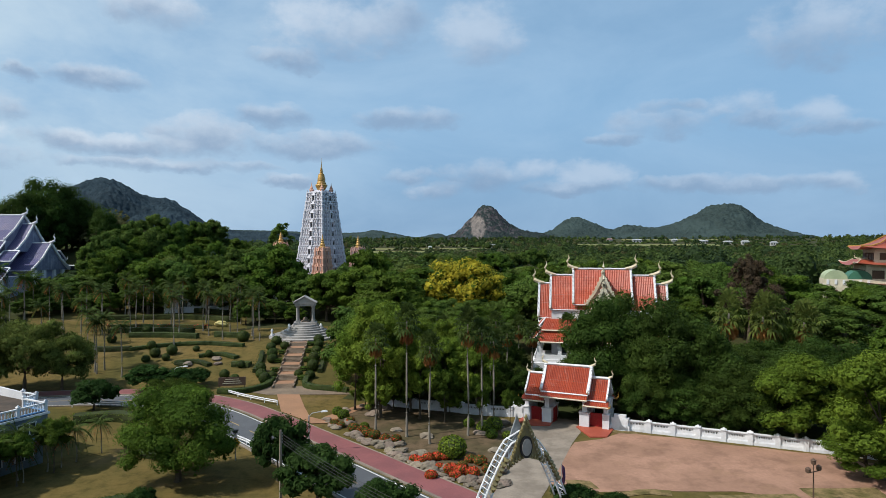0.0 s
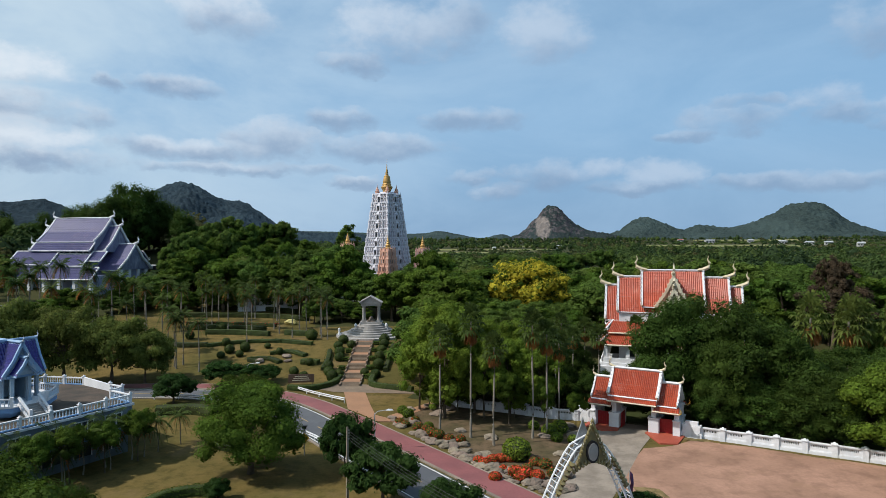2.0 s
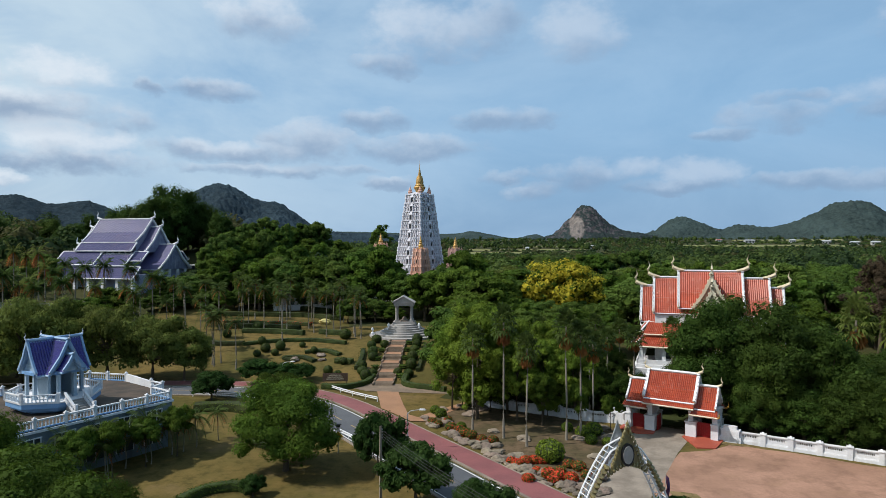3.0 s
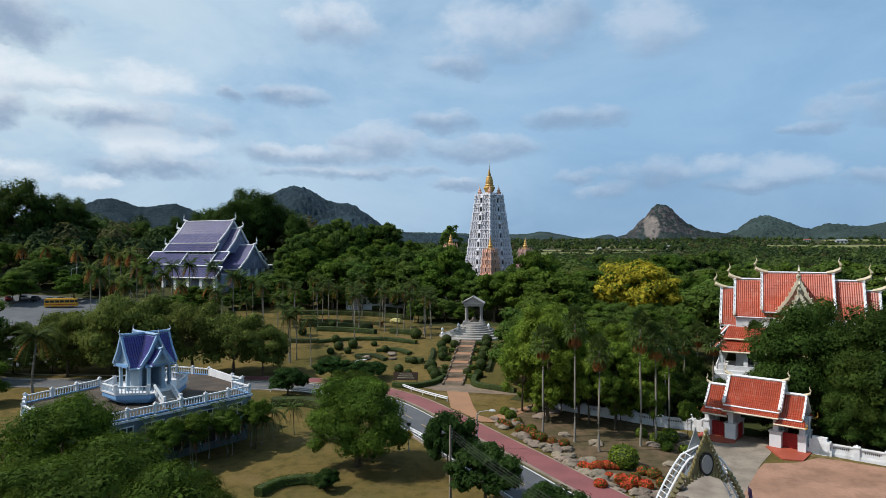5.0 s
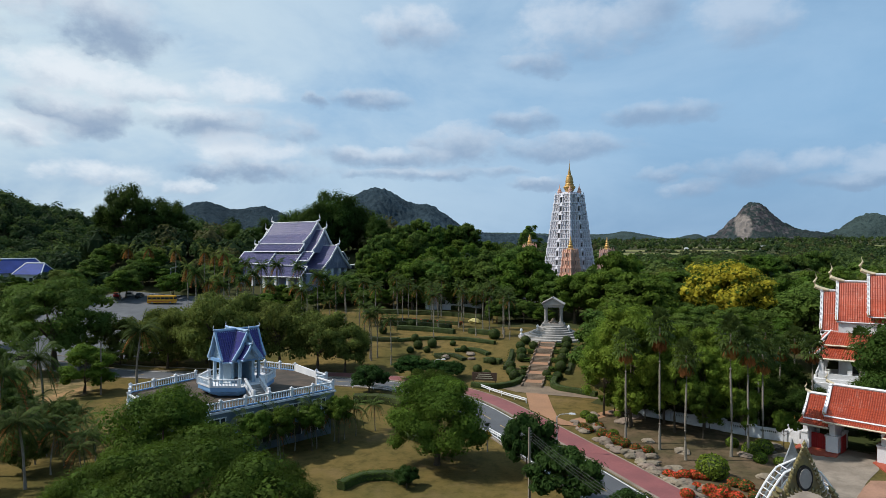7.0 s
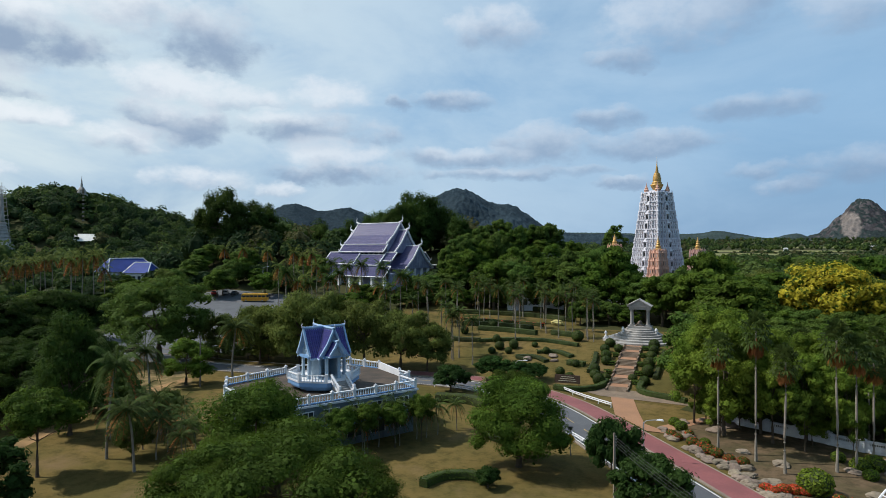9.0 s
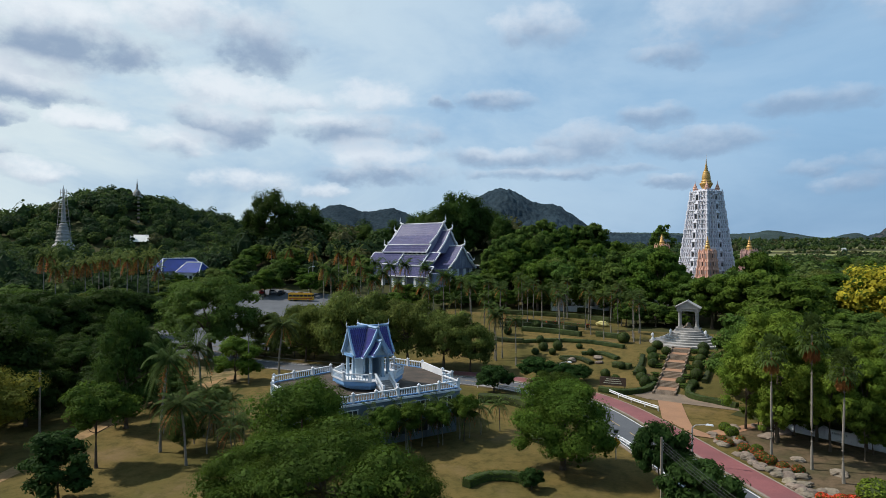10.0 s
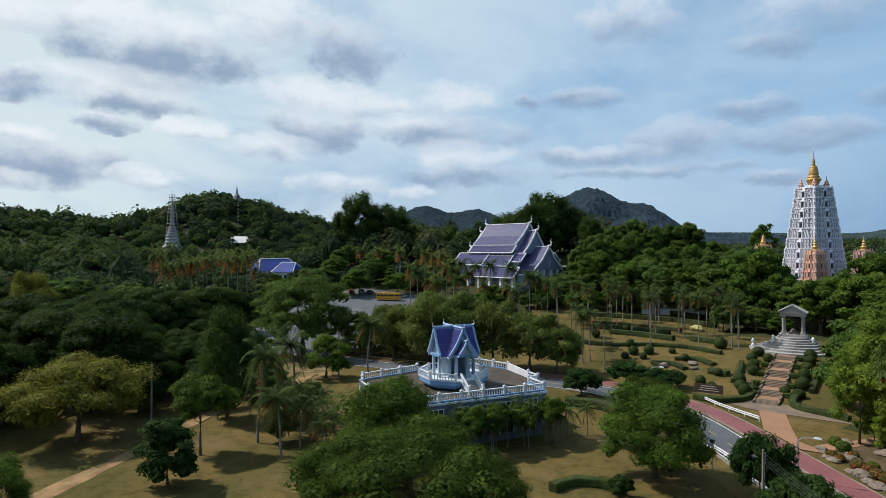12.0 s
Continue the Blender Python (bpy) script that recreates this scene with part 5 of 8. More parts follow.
def frond_quads(rng, base, az, length, rise, sagk, width, n=9, split=True, twist=0.0):
    """A feather frond: an arching midrib with paired leaflets."""
    d = np.array([math.cos(az), math.sin(az), 0.0])
    side = np.array([-math.sin(az), math.cos(az), 0.0])
    out = []
    for i in range(n):
        for s in (-1, 1):
            t = (i + 0.5 + 0.2 * s) / n
            p = np.array(base) + d * length * t * (1 - 0.15 * t) + np.array([0, 0, rise * length * t - sagk * length * t * t])
            w = width * (0.35 + math.sin(math.pi * min(1, t * 0.9 + 0.08)) * 0.8)
            tip = p + side * s * w + d * w * 0.55 + np.array([0, 0, -w * 0.45])
            g = length / n * 0.42
            out += [p - d * g, p + d * g, tip + d * g * 0.35, tip - d * g * 0.35]
    for i in range(4):
        t0, t1 = i / 4, (i + 1) / 4
        f = lambda t: np.array(base) + d * length * t * (1 - 0.15 * t) + np.array([0, 0, rise * length * t - sagk * length * t * t])
        a, b = f(t0), f(t1)
        w = side * 0.05 * length / 3
        out += [a - w, a + w, b + w * 0.6, b - w * 0.6]
    return out


def fan_quads(rng, base, az, stalk, rise, r, blades=9):
    """A fan leaf on a stalk."""
    d = np.array([math.cos(az) * math.cos(rise), math.sin(az) * math.cos(rise), math.sin(rise)])
    side = np.array([-math.sin(az), math.cos(az), 0.0])
    c = np.array(base) + d * stalk
    up2 = np.cross(d, side)
    out = [np.array(base) - side * 0.03, np.array(base) + side * 0.03, c + side * 0.03, c - side * 0.03]
    for k in range(blades):
        a = math.radians(-120 + 240 * k / (blades - 1) + 8 * math.sin(k * 2.3 + az))
        e = d * math.cos(a) + side * math.sin(a)
        e2 = d * math.cos(a + 0.19) + side * math.sin(a + 0.19)
        e0 = d * math.cos(a - 0.19) + side * math.sin(a - 0.19)
        sag = np.array([0, 0, -0.34 * r])
        out += [c, c + e0 * r * 0.6 - up2 * 0.02, c + e * r + sag, c + e2 * r * 0.6 - up2 * 0.02]
    return out


def palm_template(name, seed, height, style, label, fronds=26, r=0.17, size=2.6, dry=5, lean=0.0, green=None):
    rng = np.random.default_rng(seed)
    t = thing(name, Matrix(), label, "palm tree")
    bm = bmesh.new()
    path = [Vector((lean * (k / 6) ** 2, 0.1 * math.sin(k), height * k / 6)) for k in range(7)]
    tube(bm, path, [r * 1.5, r * 1.05, r, r * 0.95, r * 0.9, r * 0.85, r * 0.75], 8)
    for k in range(1, 14):
        p = path[0].lerp(path[6], k / 14)
        p.x, p.y = lean * (k / 14) ** 2, 0.1 * math.sin(6 * k / 14)
        lathe(bm, p, [(r * 1.02, -0.05), (r * 1.1, 0), (r * 1.0, 0.06)], 8)
    part("trunk", bm, M_PALMBARK, t)
    top = np.array([lean, 0.0, height])
    live, dead = [], []
    for k in range(fronds):
        az, u = k * 2.399 + rng.uniform(-0.2, 0.2), k / fronds
        if style == "fan":
            fan = fan_quads(rng, top + np.array([0, 0, -0.4 * u]), az, size * 0.6 * rng.uniform(0.75, 1.15), 1.5 - 2.3 * u, size * 0.42 * rng.uniform(0.8, 1.15))
            live += fan
        else:
            live += frond_quads(rng, top, az, size * rng.uniform(0.8, 1.12), 1.5 - 1.9 * u + rng.uniform(-0.15, 0.15), 0.75 + 0.35 * u, size * 0.19, 20)
    for k in range(dry):
        az = k * 2.1 + rng.uniform(-0.5, 0.5)
        if style == "fan":
            dead += fan_quads(rng, top + np.array([0, 0, -0.5]), az, size * 0.42, -0.9 - 0.45 * rng.uniform(), size * 0.36)
        else:
            dead += frond_quads(rng, top, az, size * 0.8, -0.5, 0.7, size * 0.14, 8)
    part("fronds", quads_mesh("fronds", np.array(live), green or M_FROND), None, t)
    if dead:
        part("dry_fronds", quads_mesh("dry_fronds", np.array(dead), M_FRONDDRY), None, t, "hanging dry brown fronds")
    return t


PLACED = []
USED = set()


def plant(template, x, y, height=None, radius=None, base=None, turn=None, dz=-0.05, label=""):
    """Sets a copy of a template on the ground, scaled to a height and a crown radius given the template's own (base)."""
    rng = random.Random(f"{x:.1f},{y:.1f}")
    sz = height / base[0] if height else rng.uniform(0.88, 1.12)
    sx = radius / base[1] if radius else sz
    m = Matrix.Translation(on_ground(x, y, dz)) @ Matrix.Rotation(radians(turn if turn is not None else rng.uniform(0, 360)), 4, "Z") @ Matrix.Diagonal((sx, sx, sz, 1))
    PLACED.append((x, y, radius or 3.0))
    if template.name not in USED:
        USED.add(template.name)
        template.matrix_world = m
        ob = template
    else:
        keep = template.scale.copy()
        template.scale = (1, 1, 1)
        ob = copy_thing(template, m)
        template.scale = keep
    if label:
        ob["label"] = label
    return ob


# templates: crown radius, height
RAIN = tree_template("rain_tree", 1, 6.0, 10.5, 0.2, M_LEAF, 95, 44000, 0.18, "broad rounded green shade tree on the lawn", "tree", 0.3, 0.28, 0.85, narrow=0.5)
RAIN_B = (10.5, 6.0)
FEATHER = tree_template("tamarind_tree", 2, 9.0, 11.0, 2.2, M_LEAFFEATHER, 70, 46000, 0.19, "wide feathery fine-leaved green tree", "tree", 0.38, 0.25, 0.6, 0.05, narrow=0.42, inner=0.25)
FEATHER_B = (11.0, 9.0)
PLUM = tree_template("plumeria_tree", 3, 3.3, 5.4, 1.2, M_LEAFDARK, 50, 4600, 0.34, "low plumeria tree with glossy dark leaves by the road", "tree", 0.16, 0.30, narrow=0.4)
PLUM_B = (5.4, 3.3)
TALL = tree_template("broadleaf_tree", 4, 6.0, 16.0, 2.0, M_LEAFLIGHT, 78, 19000, 0.29, "tall light green broadleaf tree", "tree", 0.26, 0.27, narrow=0.55)
TALL_B = (16.0, 6.0)
DARK = tree_template("dense_tree", 5, 7.5, 16.5, -1.0, M_LEAFSHADE, 64, 22000, 0.31, "dense dark green tree behind the wall", "tree", 0.4, 0.3, 0.95)
DARK_B = (16.5, 7.5)
GLOOM = tree_template("shade_tree", 16, 7.5, 16.5, -1.0, M_LEAFDEEP, 66, 20000, 0.36, "dense dark tree in the wood beside the lawn", "tree", 0.4, 0.28)
OLIVE = tree_template("olive_green_tree", 6, 7.7, 11.4, 1.4, M_LEAFOLIVE, 72, 24000, 0.25, "wide olive-green tree with a domed crown", "tree", 0.3, 0.27)
OLIVE_B = (11.4, 7.7)
FEATHER2 = tree_template("spreading_tree", 15, 9.0, 11.0, 1.4, M_LEAFOLIVE, 84, 23000, 0.27, "feathery olive-green tree beyond the pavilion", "tree", 0.34, 0.25, 0.6, 0.03, narrow=0.45, inner=0.25)
SMALL = tree_template("young_tree", 8, 2.8, 8.0, -0.8, M_LEAFDARK, 55, 6000, 0.32, "slim dark-leaved young tree on the lawn", "tree", 0.12, 0.34)
SMALL_B = (8.0, 2.8)
YELLOW = tree_template("yellow_flame_tree", 9, 10.6, 17.5, 3.0, [M_LEAFYELLOW, M_LEAF], 120, 13500, 0.56, "large tree covered in yellow blossom", "tree", 0.4, 0.24)
YELLOW_B = (17.5, 10.6)
BROWN = tree_template("withered_pine", 10, 6.4, 20.0, 5.5, M_LEAFBROWN, 120, 17000, 0.3, "withered brown-leaved tree among green woods", "tree", 0.3, 0.2, cone=0.68)
BROWN_B = (20.0, 6.4)
FANP = palm_template("fan_palm", 11, 13.0, "fan", "slender fan palm with a shaggy brown skirt", 40, 0.16, 2.7, 24)
ROYAL = palm_template("feather_palm", 12, 11.0, "feather", "slender feather palm in the garden", 22, 0.13, 2.7, 3)
COCO = palm_template("coconut_palm", 13, 9.5, "feather", "coconut palm with drooping fronds on the lawn", 26, 0.17, 4.2, 5, 1.2)
ARECA = palm_template("areca_palm", 14, 4.6, "feather", "thin areca palm against the building", 18, 0.07, 2.4, 3, 0.4)
FOREST = [tree_template("woodland_tree", 20 + k, 5.5, h, 1.0, m, 56, 6500, 0.46, lab, "tree", 0.3, 0.29) for k, (h, m, lab) in enumerate((
    (12, M_LEAF, "rounded mid-green tree in the woodland"), (14, M_LEAFMID, "dense green tree in the woodland"), (11, M_LEAFMID, "fresh green tree in the woodland"), (13, M_LEAFOLIVE, "dull olive-green tree in the woodland"), (15, M_LEAF, "tall full-crowned green tree in the woodland")))]

LUSH = tree_template("lush_tree", 17, 5.6, 14.0, -1.4, M_LEAFBRIGHT, 60, 18000, 0.29, "bright sunlit tree hanging over the wall", "tree", 0.3, 0.28, 0.9)
LUSH_B = (14.0, 5.6)
BIGFAN = palm_template("spreading_fan_palm", 18, 9.5, "fan", "large spreading fan palm with dry yellow leaves", 34, 0.25, 4.6, 16, green=M_LEAFOLIVE)
HALLPALM = palm_template("skirted_palm", 25, 11.5, "feather", "palm with a brown skirt before the hall", 36, 0.2, 3.7, 12, green=M_LEAFSHADE)
DRYPALM = palm_template("withered_palm", 19, 11.0, "feather", "tall palm with withered orange-brown fronds", 16, 0.2, 3.5, 26, green=M_LEAFOLIVE)
GOLDEN = tree_template("golden_green_tree", 27, 7.7, 11.4, 2.6, M_LEAFGOLDEN, 66, 24000, 0.26, "wide golden-green tree with a domed crown", "tree", 0.3, 0.28)
SLIM = tree_template("slim_stemmed_tree", 28, 4.0, 9.6, 4.2, M_LEAF, 34, 9000, 0.27, "slim-stemmed round-headed tree on the lawn", "tree", 0.15, 0.32, 0.7)
SPREAD = tree_template("spreading_shade_tree", 26, 12.0, 18.0, 2.0, M_LEAFMID, 95, 32000, 0.36, "large spreading shade tree beside the parking area", "tree", 0.6, 0.24, 0.6, 0.04, narrow=0.5, inner=0.2)
# lawn and roadside
plant(RAIN, -28.35, 66.4, 10.3, 6.25, RAIN_B)
plant(PLUM, -28.6, 58.9, 2.2, 1.3, PLUM_B, label="small dark shrub at the end of a hedge")
plant(PLUM, -17.7, 66.6, 6.8, 3.1, PLUM_B)
plant(PLUM, -12.0, 59.4, 5.9, 3.7, PLUM_B)
plant(PLUM, -5.2, 54.8, 4.3, 3.0, PLUM_B)
plant(PLUM, 12.4, 58.6, 2.5, 2.2, PLUM_B, label="low plumeria with white flowers under the arch")
plant(PLUM, 15.8, 57.2, 2.3, 1.8, PLUM_B, label="low plumeria with white flowers under the arch")
for x, y, h, r in ((-53.5, 95.2, 4.6, 3.5), (-51.7, 108.6, 4.4, 3.6), (-46.8, 110.2, 3.6, 3.0), (-44.3, 111.1, 3.3, 2.9)):
    plant(PLUM, x, y, h, r, PLUM_B)
plant(FEATHER, -40.0, 91.2, 5.8, 4.4, FEATHER_B)
plant(RAIN, -49.6, 46.7, 11.0, 6.2, RAIN_B, label="dark rounded tree against the terrace building")
plant(FEATHER, -38.5, 38.8, 9.4, 9.6, FEATHER_B)
plant(FEATHER, -44.5, 36.5, 8.0, 5.2, FEATHER_B)
plant(FEATHER, -33.4, 42.4, 6.4, 5.4, FEATHER_B)
for x, y, h, r in ((-87.3, 96.8, 16.4, 9.6), (-72.0, 107.0, 12.4, 8.2), (-79.5, 104.5, 14.5, 8.6), (-66.5, 108.5, 10.0, 6.0), (-94.0, 100.5, 13.5, 6.5), (-103, 98, 12.5, 6.2), (-111, 104, 12, 6.2), (-100, 106, 12, 6)):
    plant(FEATHER2, x, y, h, r, FEATHER_B)
plant(FEATHER2, -120.8, 101.9, 9.5, 5.5, FEATHER_B)
# Scrub added to stand in for the tree shade over this ground.
for x, y, h, r in ((-121.5, 93.0, 4.2, 3.6), (-115.5, 97.0, 4.6, 4.0), (-110.0, 101.0, 4.2, 3.8), (-104.5, 102.0, 4.4, 3.6), (-91.0, 104.5, 4.4, 3.6)):
    plant(FEATHER2, x, y, h, r, FEATHER_B, label="low scrub added to darken ground under the roadside trees")
plant(LUSH, -98.6, 75.7, 8.8, 4.7, LUSH_B, label="bright rounded tree beside sandy ground")
plant(SPREAD, -124.2, 88.3, 18.6, 12.4, (18.0, 12.0))
plant(COCO, -97.4, 85.4, 12.6, 3.4, (12.3, 3.2))
plant(COCO, -72.0, 44.2, 14.2, 2.8, (12.0, 3.4))
plant(COCO, -65.1, 43.2, 9.0, 2.6, (12.0, 3.4), turn=200)
plant(COCO, -80.5, 56, 13.4, 2.8, (12.0, 3.4))
plant(GOLDEN, -90.0, 28.8, 10.8, 8.6, OLIVE_B)
plant(SMALL, -65.7, 29.6, 7.9, 3.2, SMALL_B)
plant(SLIM, -72.9, 36.9, 9.6, 4.0, (9.6, 4.0))
plant(DARK, -85.6, 47.4, 16.5, 4.6, DARK_B, label="tall dark tree beside the sandy path")
plant(RAIN, -66.5, 14.5, 6.5, 3.4, RAIN_B)
for x, y, h in ((-47.4, 62.0, 6.4), (-46.6, 64.2, 5.8), (-45.6, 66.6, 6.6), (-44.2, 69.4, 5.6), (-42.8, 72.5, 5.2), (-41.5, 75.6, 4.8), (-48.8, 58.8, 6.2), (-50, 56, 5.6), (-46.0, 60.6, 5.0), (-44.6, 66.0, 4.8), (-43.4, 70.6, 4.6)):
    plant(ARECA, x, y, h, None, (6.0, 1.9))
for x, y, h in ((-70, 53, 5.5), (-73, 51, 6), (-76, 54, 5), (-68, 49.5, 5), (-79, 49, 5.5), (-66, 52, 4.6), (-74.5, 57, 5)):
    plant(ARECA, x, y, h, None, (6.0, 1.9), label="thin palm clump beside the building")
for x, y, h in ((-80, 54.3, 6.5), (-75.2, 53.8, 6.8), (-66.6, 47, 6.6), (-63, 48.2, 6.2), (-71.5, 48.6, 6), (-60.5, 46, 5.6)):
    plant(ARECA, x, y, h, None, (6.0, 1.9), label="shaggy palm clump on the lawn beside the building")
for x, y, h, r in ((-78.5, 57.0, 5.0, 2.6), (-70, 46.2, 4.6, 2.4)):
    plant(OLIVE, x, y, h, r, OLIVE_B, label="scrubby olive-green tree on the lawn")
for x, y, h, r in ((-12.2, 97.4, 4.6, 2.2), (-7.6, 95.2, 5.2, 2.4), (1.0, 92.0, 4.6, 2.0), (-9.6, 90.6, 6.6, 2.0)):
    plant(TALL, x, y, h, r, TALL_B, label="slim young tree in the planting bed")
for x, y, h, r in ((5.0, 85.1, 6.6, 1.8), (0.2, 88.6, 7.4, 2.0), (9.4, 87.0, 5.0, 1.5)):
    plant(SLIM, x, y, h, r, (9.6, 4.0), label="slim-stemmed young tree in the planting bed")
for x, y, h, r in ((-46.2, 61.4, 6.2, 1.9), (-44.6, 65.0, 5.6, 1.8), (-43.2, 69.0, 6.0, 1.9), (-47.6, 58.4, 6.0, 1.9)):
    plant(SLIM, x, y, h, r, (9.6, 4.0), label="thin dark tree against the terrace building wall")
# tall fan palms and trees over the planting bed
for x, y, h in ((-4.8, 82, 17.2), (-1.7, 79, 14.0), (3.3, 82.5, 16.6), (5.2, 83.5, 15.2), (-9.0, 83, 14.5), (7.0, 86, 13.5), (10.6, 103.2, 12), (7.4, 97.5, 11.5), (14.5, 101, 12.5), (13, 107, 13), (6, 104, 13), (0, 106, 13), (-4, 110, 12), (9.5, 112, 13), (22, 110, 13), (-10, 112, 12)):
    plant(FANP, x, y, h, 1.9, (14.5, 2.4))
for x, y, h, r in ((-9.2, 91.2, 16.8, 5.4), (-13.5, 95.5, 13, 3.4), (-5, 94.5, 15, 4.2), (-12.5, 103, 14.5, 5.0), (-6.0, 101, 14.2, 5.0), (-8.0, 106.5, 15, 5.5), (1.5, 99.5, 13.5, 4.4), (0.4, 93.6, 11.5, 3.6), (5.0, 93.2, 10.5, 3.4), (-3.4, 90.5, 12, 3.6)):
    plant(TALL, x, y, h, r, TALL_B)
for x, y, h, r in ((4, 97, 7, 3.2), (9, 99.5, 6.5, 3.2), (12.5, 97, 6, 3), (6, 108, 9, 4), (-2, 104, 8, 4), (12, 105, 8, 3.6), (16, 99, 6, 2.8), (2, 112, 9, 4), (10, 118, 9, 4.5), (-6, 97.5, 7, 3), (20, 100, 7, 3.2), (24, 108, 8, 3.5)):
    plant(DARK, x, y, h, r, DARK_B, label="dark understorey tree behind the wall")
# behind the boundary wall
for x, y, h, r in ((24.6, 96.0, 17.2, 7.2), (32.4, 92.0, 17.4, 7.4), (28.5, 101, 17.6, 6.4), (37.6, 89.5, 14.6, 5.6), (43.5, 98, 9.5, 5.5), (30.0, 88.6, 12.5, 4.6), (49.0, 87.0, 11.0, 5.5), (56, 84, 12, 6.0), (40, 84.6, 9.5, 4.6)):
    plant(DARK, x, y, h, r, DARK_B)
for x, y, h, r in ((28.5, 88.6, 7.5, 4.0), (33.5, 86.4, 7.0, 4.0), (37.5, 84.2, 8.0, 4.2), (41, 82.4, 7.5, 3.8), (22.0, 92.8, 8.6, 4.2)):
    plant(DARK, x, y, h, r, DARK_B, label="dense dark tree leaning over the wall")
plant(LUSH, 45.4, 79.9, 11.6, 5.4, LUSH_B)
plant(LUSH, 51.5, 77.0, 11.0, 4.6, LUSH_B)
plant(LUSH, 47.4, 67.0, 14.2, 6.0, LUSH_B)
plant(LUSH, 46.0, 67.6, 6.4, 4.4, LUSH_B)
plant(LUSH, 53.5, 66.5, 14.5, 5.6, LUSH_B)
plant(LUSH, 49.5, 61.5, 8.5, 4.0, LUSH_B)
plant(YELLOW, 5.4, 160, 17.6, 11.6, YELLOW_B)
plant(GOLDEN, -183.8, 48.0, 19.2 - ground_z(-183.8, 48.0), 6.0, OLIVE_B, label="golden-green tree above the dark wood")
plant(BROWN, 64.5, 131.0, 20.4, 9.4, BROWN_B)
for x, y, h in ((54.8, 119.2, 14.4), (59.8, 116.3, 14.6), (63, 119, 13.6), (68, 117, 13)):
    plant(BIGFAN, x, y, h, 4.0, (12.0, 4.6))
for x, y, h, r in ((50, 105, 8.5, 5), (56, 109, 9, 5), (61.5, 106, 9, 5), (66, 110, 9, 5), (46, 110, 9, 5)):
    plant(DARK, x, y, h, r, DARK_B, label="dense dark tree below the spreading palms")
# trees over the rise behind the parking area
for k in range(20):
    q = az_dir(46 + 8.5 * ((k * 0.618) % 1)) * (232 + 62 * ((k * 0.7548) % 1))
    plant(FOREST[k % 5], q.x, q.y, 8.5 + 3 * ((k * 0.37) % 1), 5.2, ((12, 14, 11, 13, 15)[k % 5], 5.5), label="rounded tree on the rise behind the parking area")
# garden palms
for x, y, h in ((-66.9, 119.4, 11.5), (-66, 118.4, 11), (-65.6, 120.5, 11.8), (-60.5, 117, 11), (-72, 126, 11), (-78, 134, 11), (-84, 130, 11), (-58, 134, 12), (-50, 141, 11.5), (-47.5, 143.5, 11), (-43, 141, 11.5), (-44.8, 146, 12), (-55, 146, 11), (-62, 146, 11.5), (-68, 146, 12), (-74, 147, 11), (-80, 146, 11.5), (-88, 144, 12), (-41, 139, 10.5), (-66, 152, 12), (-59, 153, 12), (-52, 152, 12), (-76, 154, 12), (-84, 153, 12), (-92, 150, 12), (-46, 155, 11), (-70, 160, 12), (-99, 142, 12), (-95, 134, 12), (-64, 168, 12), (-72, 172, 12.5), (-80, 166, 12), (-87, 172, 12), (-94, 164, 11.5), (-68, 180, 12), (-77, 184, 12.5), (-86, 182, 12), (-58, 176, 12), (-100, 158, 12), (-62, 188, 13), (-54, 166, 12), (-73, 191, 13), (-91, 178, 12.5)):
    plant(ROYAL, x, y, h, None, (12.5, 3))
# skirted palms before the hall: x, y, top
for x, y, top in ((-125.6, 147.8, 16.9), (-143.3, 169.6, 21.2), (-131.5, 171.4, 20.9), (-133.0, 165.1, 20.4), (-121.2, 169.1, 19.9), (-111.7, 165.9, 17.7), (-112.8, 171.2, 17.0), (-132.5, 136.2, 19.3), (-134.1, 155.0, 19.2), (-127.3, 154.3, 18.6), (-124.3, 137.0, 16.1)):
    plant(HALLPALM, x, y, top - ground_z(x, y), 2.9, (12.3, 3.4))
for x, y, top in ((-162.6, 171.1, 25.4), (-155.1, 172.5, 25.0), (-162.8, 176.3, 23.9), (-144.6, 163.2, 20.8), (-131.4, 140.0, 16.7), (-133.9, 145.8, 17.8), (-117.3, 149.5, 15.8), (-110.2, 152.3, 15.2), (-144.6, 145.3, 20.7), (-175, 170, 26), (-181, 176, 26), (-190, 172, 26.5), (-196, 168, 26.5)):
    plant(DRYPALM, x, y, top - ground_z(x, y), 2.7, (12.0, 3.2))

for k in range(18):
    q = az_dir(58.6 + 8.6 * ((k * 0.618) % 1)) * (238 + 70 * ((k * 0.411) % 1))
    plant(DRYPALM, q.x, q.y, 20.5 + 6 * ((k * 0.37) % 1) - ground_z(q.x, q.y), 3.0, (12.5, 3.2))
# dense dark wood west of the lawn
for k in range(22):
    q = az_dir(60 + 21 * ((k * 0.618) % 1)) * (116 + 84 * ((k * 0.377) % 1))
    plant(GLOOM, q.x, q.y, 12.5 + 4 * ((k * 0.71) % 1), 6.5 + 2.5 * ((k * 0.53) % 1), DARK_B, label="dense dark tree in the wood beside the lawn")
